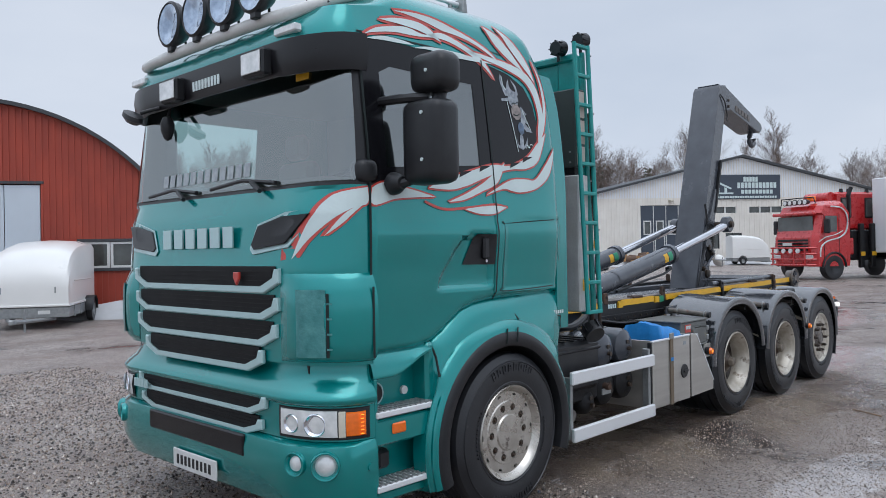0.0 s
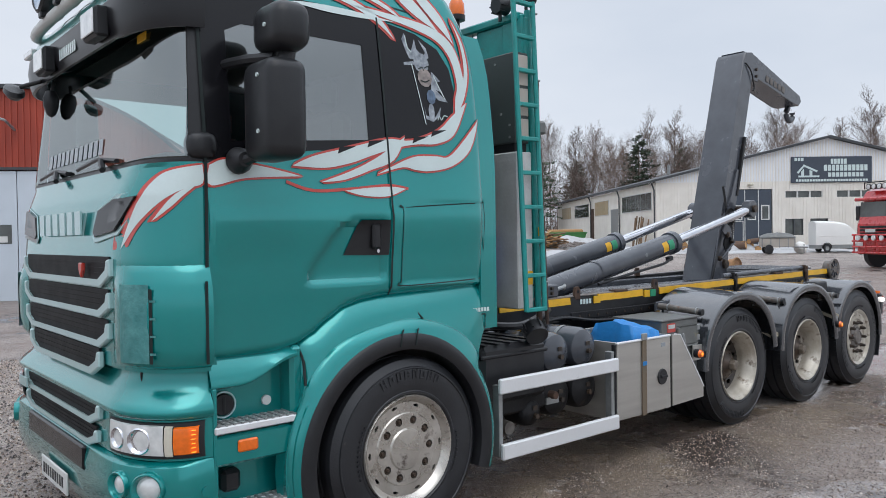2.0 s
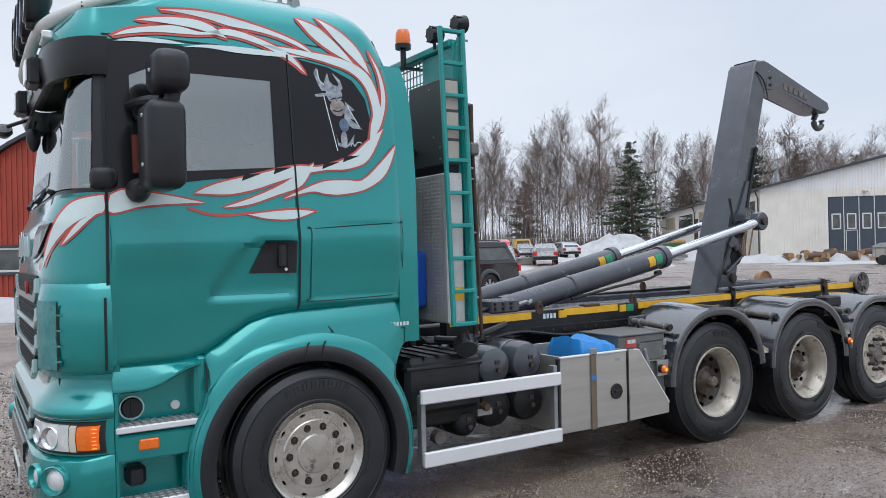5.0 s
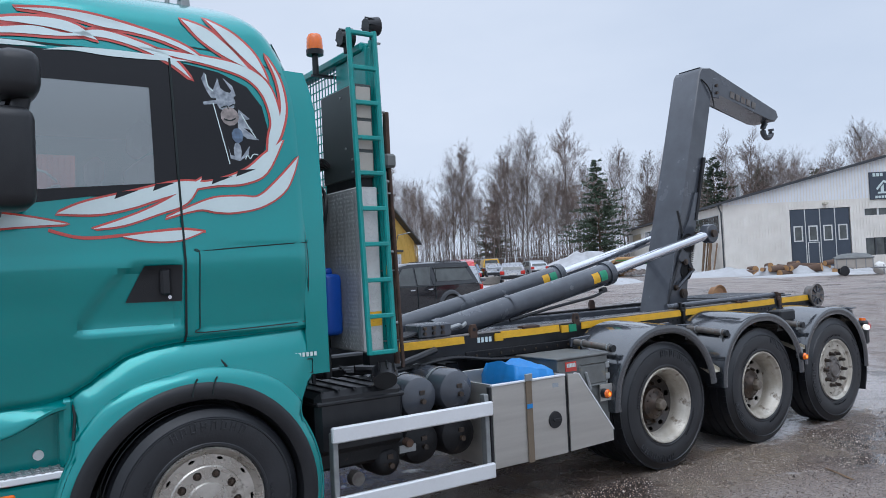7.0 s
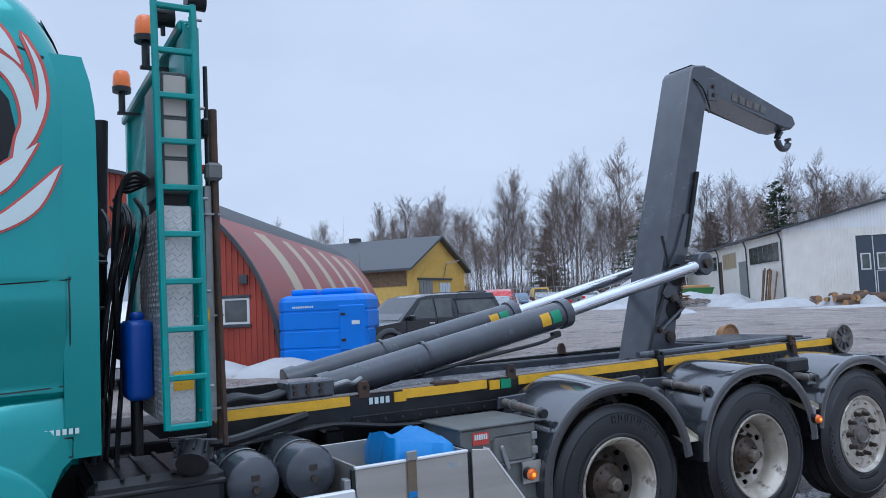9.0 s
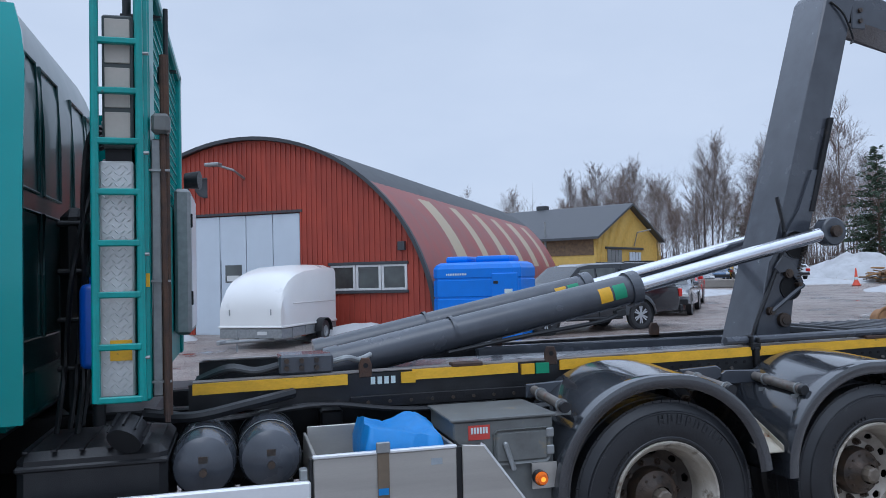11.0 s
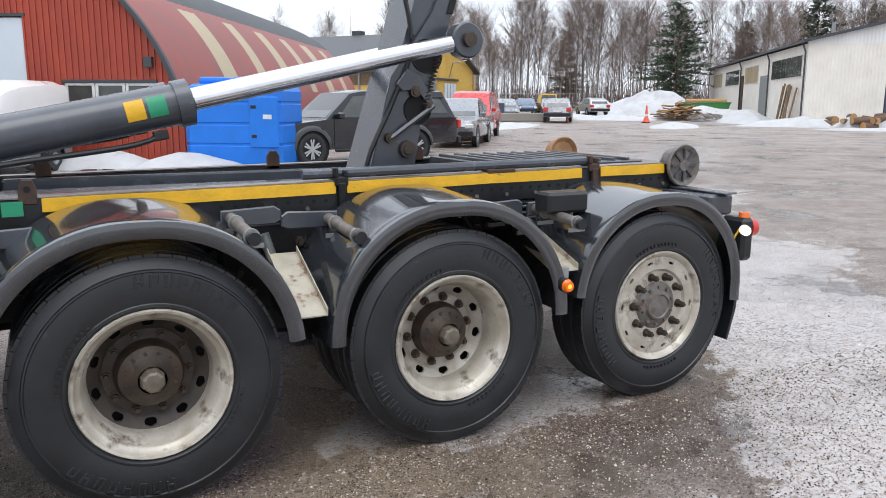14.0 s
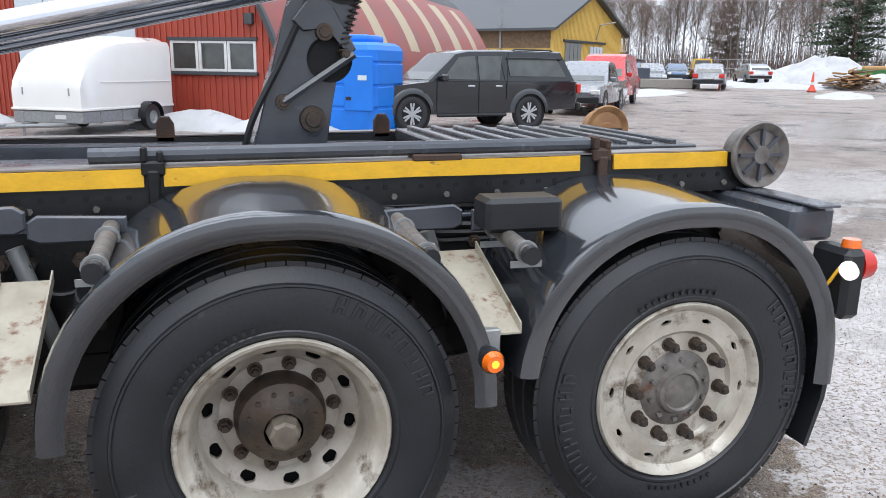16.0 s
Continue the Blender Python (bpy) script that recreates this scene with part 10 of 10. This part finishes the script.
for s in (-1, 1):
    part("cab_window", box(geo(), 0.50, 1.12, s * 1.225 - 0.015, s * 1.225 + 0.015, 1.95, 2.62, 0.02, RM), PANE, rc)
    part("door_mirror", box(geo(), 0.35, 0.5, min(s * 1.3, s * 1.55), max(s * 1.3, s * 1.55), 1.9, 2.5, 0.04, RM), BLACK_PLASTIC, rc)
    part("head_lamp", box(geo(), -0.04, 0.02, min(s * 0.7, s * 1.1), max(s * 0.7, s * 1.1), 0.85, 1.02, 0.02, RM), LENS, rc)
    pts = [RM @ Vector((x, s * 1.245, z)) for x, z in ((0.22, 0.95), (0.28, 1.35), (0.6, 1.58), (1.2, 1.72), (1.55, 1.95), (1.66, 2.35), (1.60, 2.7), (1.3, 2.95), (0.8, 3.0))]
    part("white_stripe", pipe(geo(), curve_pts(pts, 5), 0.032, 5), WHITE_DECAL, rc)
    pts = [RM @ Vector((x, s * 1.245, z)) for x, z in ((0.16, 1.55), (0.5, 1.74), (1.0, 1.84), (1.4, 2.0))]
    part("white_stripe", pipe(geo(), curve_pts(pts, 5), 0.020, 5), WHITE_DECAL, rc)
    part("door_gap", box(geo(), 0.42, 0.44, s * 1.243 - 0.006, s * 1.243 + 0.006, 0.75, 2.66, 0, RM), DARK_VOID, rc)
    part("door_gap", box(geo(), 1.20, 1.22, s * 1.243 - 0.006, s * 1.243 + 0.006, 0.95, 2.66, 0, RM), DARK_VOID, rc)
    arch = geo()
    pipe(arch, [RM @ Vector((0.95 + 0.60 * math.cos(a), s * 1.25, 0.51 + 0.60 * math.sin(a))) for a in [math.pi * q / 12 for q in range(13)]], 0.045, 6)
    part("wheel_arch", arch, BLACK_PLASTIC, rc)
part("visor", box(geo(), -0.05, 0.15, -1.15, 1.15, 2.66, 2.80, 0.04, RM), CAR_RED, rc)
for k in range(4):
    part("grille_slot", box(geo(), -0.045, 0.0, -0.85, 0.85, 1.2 + 0.13 * k, 1.28 + 0.13 * k, 0.01, RM), BLACK_GLOSS, rc)
bm = geo()
for z in (0.62, 0.85, 1.08, 1.32):
    pipe(bm, [RM @ Vector((0.1, -1.15, z)), RM @ Vector((-0.22, -1.0, z)), RM @ Vector((-0.25, 1.0, z)), RM @ Vector((0.1, 1.15, z))], 0.04, 6)
for y in (-0.9, -0.3, 0.3, 0.9):
    pipe(bm, [RM @ Vector((-0.25, y, 0.6)), RM @ Vector((-0.25, y, 1.34))], 0.035, 6)
part("bull_bar", bm, CAR_RED, rc)
for k in range(5):
    c = RM @ Vector((0.22, -0.56 + 0.28 * k, 3.22))
    d = RM.to_3x3() @ Vector((-1, 0, 0))
    lamp = part("roof_lamp", rod(geo(), c - d * 0.1, c + d * 0.1, 0.08, 0.125, 16), BLACK_PLASTIC, rc)
    part("lens", rod(geo(), c + d * 0.09, c + d * 0.115, 0.105, 0.09, 16), LENS, lamp)
for k in range(4):
    c = RM @ Vector((-0.3, -0.6 + 0.4 * k, 1.2))
    part("bull_bar_lamp", rod(geo(), c, c + (RM.to_3x3() @ Vector((-1, 0, 0))) * 0.05, 0.10, 0.10, 14), LENS, rc)
part("number_plate", box(geo(), -0.30, -0.29, -0.26, 0.26, 1.42, 1.54, 0, RM), WHITE_PAINT, rc)
part("exhaust_stack", pipe(geo(), [RM @ Vector((1.98, -1.0, 0.9)), RM @ Vector((1.98, -1.0, 3.5)), RM @ Vector((2.12, -1.0, 3.8))], 0.085, 10), CHASSIS, rt, "black exhaust stack")
part("lamp_rail", pipe(geo(), [RM @ Vector((0.3, -0.95, 3.14)), RM @ Vector((0.25, -0.9, 3.40)), RM @ Vector((0.25, 0.9, 3.40)), RM @ Vector((0.3, 0.95, 3.14))], 0.025, 6), CHASSIS, rc)
part("roof_beacon", box(geo(), 0.55, 0.75, -0.55, -0.2, 3.26, 3.48, 0.03, RM), ORANGE, rc)
cr = part("crane_house", box(geo(), 1.95, 5.2, -0.52, 1.15, 2.05, 3.66, 0.08, RM), CAR_RED, rt, "red crane cabin and frame")
for xa, xb in ((2.05, 2.62), (3.35, 4.3)):
    wf = part("window_frame", box(geo(), xa, xb, -0.55, -0.50, 2.55, 3.42, 0.03, RM), CHASSIS, cr)
    part("crane_window", box(geo(), xa + 0.06, xb - 0.06, -0.565, -0.54, 2.61, 3.36, 0.02, RM), PANE, wf)
part("house_roll", rod(geo(), RM @ Vector((1.75, -0.3, 3.45)), RM @ Vector((1.75, 1.0, 3.45)), 0.22, None, 16), CAR_RED, cr)
for x in (2.2, 2.6, 3.6):
    part("top_lamp", rod(geo(), RM @ Vector((x, -0.4, 3.64)), RM @ Vector((x, -0.4, 3.80)), 0.09, 0.07, 10), BLACK_PLASTIC, cr)
part("crane_lower", box(geo(), 2.2, 5.0, -0.9, 0.9, 0.8, 2.03, 0.05, RM), CHASSIS, rt)
for x in (2.5, 3.1):
    leg = part("crane_leg", box(geo(), x, x + 0.22, -1.10, -0.92, 0.45, 2.3, 0.03, RM), CHASSIS, rt)
    part("yellow_band", box(geo(), x - 0.004, x + 0.224, -1.112, -1.095, 0.95, 1.12, 0, RM), YELLOW, leg)
part("hydraulic_tank", box(geo(), 1.85, 2.15, -1.1, -0.5, 1.0, 1.7, 0.05, RM), CAR_RED, rt)
part("frame_beam", box(geo(), 1.2, 9.5, -0.45, 0.45, 0.75, 1.05, 0.03, RM), CHASSIS, rt)
for x in (0.95, 5.6, 6.9):
    for s in (-1, 1):
        bm = geo()
        lathe(bm, [(0.0, 0.06), (0.16, 0.05), (0.27, 0.0), (0.30, -0.01), (0.48, 0.0), (0.51, 0.04), (0.51, 0.28), (0.0, 0.3)], (0, 0, 0), "y", 28)
        if s > 0:
            bmesh.ops.scale(bm, vec=(1, -1, 1), verts=bm.verts[:])
        bmesh.ops.transform(bm, matrix=RM @ Matrix.Translation((x, s * 1.24, 0.51)), verts=bm.verts[:])
        part("wheel", bm, RUBBER, rt)
ct = part("container", box(geo(), -1.2, 5.8, -1.25, 1.25, 1.08, 4.2, 0.03, pose(32.5, 4.3, lift(31, 6), 0, 0, -28)), WHITE_WALL, None)
tagged(ct, "pale grey box body of a lorry beside the red truck", "lorry body")
tagged(part("lorry_frame", box(geo(), -1.0, 5.6, -0.5, 0.5, 0.3, 1.07, 0.03, pose(32.5, 4.3, lift(31, 6), 0, 0, -28)), CHASSIS), "dark lorry frame under the pale box body", "lorry frame")

# ---- bare trees and spruces ----
def bare_tree(seed, h, spread_, dense=1.0, birch=True):
    rnd = random.Random(seed)
    tb_, cb = geo(), geo()

    def limb(bm, p, d, length, r, bend, n_seg, n, up=0.12):
        pts = [p.copy()]
        rad = [r]
        for k in range(n_seg):
            d = (d + Vector((rnd.uniform(-bend, bend), rnd.uniform(-bend, bend), rnd.uniform(-bend, bend) * 0.6 + up * 0.25))).normalized()
            p = p + d * length / n_seg
            pts.append(p.copy())
            rad.append(r * (1 - 0.8 * (k + 1) / n_seg))
        rings_ = []
        for i, q in enumerate(pts):
            t = (pts[min(i + 1, len(pts) - 1)] - pts[max(i - 1, 0)]).to_track_quat("Z", "Y").to_matrix()
            rings_.append([bm.verts.new(q + t @ Vector((rad[i] * math.cos(2 * math.pi * a / n), rad[i] * math.sin(2 * math.pi * a / n), 0))) for a in range(n)])
        for a, b in zip(rings_, rings_[1:]):
            for k in range(n):
                bm.faces.new((a[k], a[(k + 1) % n], b[(k + 1) % n], b[k]))
        return pts

    trunk = limb(tb_, Vector((0, 0, -0.3)), Vector((0, 0, 1)), h, 0.0075 * h, 0.05, 9, 7, 0.4)
    nb = int(46 * dense)
    for k in range(nb):
        t = 0.26 + 0.72 * (k / nb) ** 0.9
        i = min(int(t * 9), 8)
        f = t * 9 - i
        p = trunk[i].lerp(trunk[i + 1], f)
        az = k * 2.4 + rnd.uniform(-1.2, 1.2)
        lift_ = rnd.uniform(0.75, 1.5) + 0.9 * t
        d = Vector((math.cos(az), math.sin(az), lift_)).normalized()
        L = spread_ * (0.55 + 0.9 * math.sin(math.pi * min(1.0, 0.15 + t * 0.95))) * rnd.uniform(0.55, 1.1)
        b1 = limb(cb, p, d, L, 0.0022 * h * (1.15 - 0.8 * t), 0.20, 5, 4, 0.35)
        for j in range(7):
            i2 = 1 + j * 4 // 7
            q = b1[i2].lerp(b1[i2 + 1], rnd.random())
            d2 = (d + Vector((rnd.uniform(-1, 1), rnd.uniform(-1, 1), rnd.uniform(-0.2, 0.9)))).normalized()
            b2 = limb(cb, q, d2, L * rnd.uniform(0.28, 0.5), 0.0009 * h, 0.25, 3, 3, 0.25)
            for w in range(9):
                q2 = b2[1 + w % 2].lerp(b2[2 + w % 2], rnd.random())
                d3 = (d2 + Vector((rnd.uniform(-1, 1), rnd.uniform(-1, 1), rnd.uniform(-0.5, 0.7)))).normalized()
                limb(cb, q2, d3, L * rnd.uniform(0.16, 0.32), 0.00055 * h, 0.28, 2, 3, 0.05 if birch else 0.1)
    return mesh_of("trunk", tb_, BARK, 1.2), mesh_of("branches", cb, TWIG, 1.2)


def spruce(seed, h, w):
    """A pine with a bare lower trunk and uneven tiers of needle sprays."""
    rnd = random.Random(seed)
    tb_, cb = geo(), geo()
    rod(tb_, (0, 0, -0.3), (0, 0, h * 0.97), 0.016 * h, 0.012, 8)
    z = h * 0.16
    while z < h * 0.99:
        t = z / h
        R = w * (0.30 + 0.70 * min(1.0, (t - 0.10) / 0.16)) * (1 - t) ** 0.72 * rnd.uniform(0.72, 1.18) + 0.15
        for k in range(max(4, int(9 * (1 - t) + 3))):
            az = rnd.uniform(0, 6.283)
            r_ = R * rnd.uniform(0.55, 1.12)
            rise = rnd.uniform(-0.18, 0.22)
            base = Vector((0, 0, z))
            tip = Vector((r_ * math.cos(az), r_ * math.sin(az), z + rise * r_))
            rod(tb_, base, tip, 0.03 * (1 - t) + 0.008, 0.004, 3, False)
            sd = Vector((-math.sin(az), math.cos(az), 0))
            out = (tip - base).normalized()
            for q in range(int(7 + 9 * r_)):
                f = rnd.uniform(0.22, 1.03)
                c = base.lerp(tip, f) + Vector((0, 0, rnd.uniform(-0.10, 0.12)))
                ln = rnd.uniform(0.22, 0.48) * (1.1 - 0.35 * f)
                d = (sd * rnd.uniform(-1, 1) + out * rnd.uniform(0.1, 0.9) + Vector((0, 0, rnd.uniform(-0.25, 0.55)))).normalized() * ln
                e = d.cross(Vector((rnd.uniform(-1, 1), rnd.uniform(-1, 1), rnd.uniform(-1, 1)))).normalized() * ln * 0.22
                cb.faces.new([cb.verts.new(p) for p in (c - d * 0.3, c + d * 0.2 + e, c + d, c + d * 0.2 - e)])
        z += h * 0.024 * rnd.uniform(0.7, 1.3)
    return mesh_of("trunk", tb_, TRUNK_DARK, 1.2), mesh_of("needles", cb, NEEDLE, 0)


BARE = [bare_tree(100 + k, hh, sp, dn) for k, (hh, sp, dn) in enumerate(((15.0, 4.2, 1.0), (13.5, 3.4, 1.1), (16.5, 3.8, 1.0), (12.0, 4.6, 1.1), (14.0, 2.8, 1.0)))]
SPR = [spruce(200 + k, hh, ww) for k, (hh, ww) in enumerate(((12.4, 5.4), (11.0, 4.6)))]


def tree(x, y, kind, meshes, s=1.0, turn=0.0, label="", category="tree"):
    th = thing("bare_tree" if kind == 0 else "spruce", (x, y, lift(x, y)), label, category, "bare trees behind the yard" if kind == 0 else "spruces behind the yard")
    m = pose(x, y, lift(x, y), 0, 0, turn) @ Matrix.Diagonal((s, s, s, 1))
    part("trunk", meshes[0], None, th, at=m)
    part("crown" if kind == 0 else "needle_crown", meshes[1], None, th, at=m)


rnd = random.Random(77)


def polar(deg, r):
    a = radians(deg)
    return 2 + r * math.sin(a), -3 + r * math.cos(a)


for k in range(105):
    deg = 24 + 66 * (k + rnd.uniform(-0.4, 0.4)) / 105
    far_ = 86 if deg < 47 else 98
    r = far_ + rnd.uniform(0, 26)
    x, y = polar(deg, r)
    tree(x, y, 0, BARE[rnd.randrange(5)], rnd.choice((0.62, 0.7, 0.78, 0.86, 0.95, 1.08)), rnd.uniform(0, 360), "bare leafless birch at the edge of the wood")
for deg, r, s in ((3, 95, 0.62), (7, 88, 0.66), (10, 92, 0.6), (13, 97, 0.66), (16.5, 90, 0.62), (20, 98, 0.72), (1, 80, 0.5), (-4, 90, 0.55)):
    x, y = polar(deg, r)
    tree(x, y, 0, BARE[rnd.randrange(5)], s, rnd.uniform(0, 360), "bare leafless birch behind the shed")
for deg, r, v, s in ((44.8, 84, 0, 1.0), (53.3, 102, 1, 1.25), (56.5, 108, 0, 1.0), (27.5, 105, 1, 0.8), (49, 120, 1, 1.1), (60, 112, 1, 1.1), (37, 118, 0, 0.9)):
    x, y = polar(deg, r)
    tree(x, y, 1, SPR[v], s, rnd.uniform(0, 360), "dark green spruce standing among bare birches")
# the wood behind: many thin stems and brush, too many to count
bm = geo()
for k in range(1000):
    deg = rnd.uniform(20, 95)
    r = rnd.uniform(96, 150) if deg < 47 else rnd.uniform(110, 160)
    x, y = polar(deg, r)
    h = rnd.uniform(5, 11)
    z0 = lift(x, y) - 0.3
    dx, dy = rnd.uniform(-0.5, 0.5), rnd.uniform(-0.5, 0.5)
    rod(bm, (x, y, z0), (x + dx, y + dy, z0 + h), rnd.uniform(0.03, 0.055), 0.012, 4, False)
    for j in range(9):
        f = rnd.uniform(0.3, 1.0)
        a = rnd.uniform(0, 6.28)
        L = rnd.uniform(0.8, 2.2)
        q = Vector((x + dx * f, y + dy * f, z0 + h * f))
        rod(bm, q, q + Vector((L * math.cos(a), L * math.sin(a), L * rnd.uniform(0.5, 1.3))), 0.016, 0.005, 3, False)
tagged(part("far_wood", bm, TWIG, None, "", 0), "bare thin stems of the wood behind the yard", "wood", kind="stuff")
bm = geo()
for k in range(5200):
    deg = rnd.uniform(20, 95)
    r = rnd.uniform(90, 150) if deg < 47 else rnd.uniform(105, 160)
    x, y = polar(deg, r)
    z0 = lift(x, y) - 0.2
    a = rnd.uniform(0, 6.28)
    h = rnd.uniform(0.8, 4.2)
    rod(bm, (x, y, z0), (x + 0.5 * math.cos(a), y + 0.5 * math.sin(a), z0 + h), 0.05, 0.012, 3, False)
    rod(bm, (x, y, z0 + h * 0.4), (x - 0.6 * math.cos(a + 1), y - 0.6 * math.sin(a + 1), z0 + h * 0.9), 0.03, 0.01, 3, False)
tagged(part("brushwood", bm, TWIG, None, "", 0), "bare brushwood under the trees", "brush", kind="stuff")
# low fence before the wood
fence = thing("mesh_fence", (*polar(35, 84), 0.9), "grey wire fence along the edge of the wood", "fence")
for k in range(16):
    x, y = polar(24 + 1.5 * k, 84)
    part("fence_post", rod(geo(), (x, y, lift(x, y)), (x, y, lift(x, y) + 1.9), 0.05, None, 6), GALV, fence)
for z in (1.85, 1.0):
    pts = [(*polar(24 + 1.5 * k, 84), lift(*polar(24 + 1.5 * k, 84)) + z) for k in range(16)]
    part("fence_wire", pipe(geo(), pts, 0.025, 4), GALV, fence)
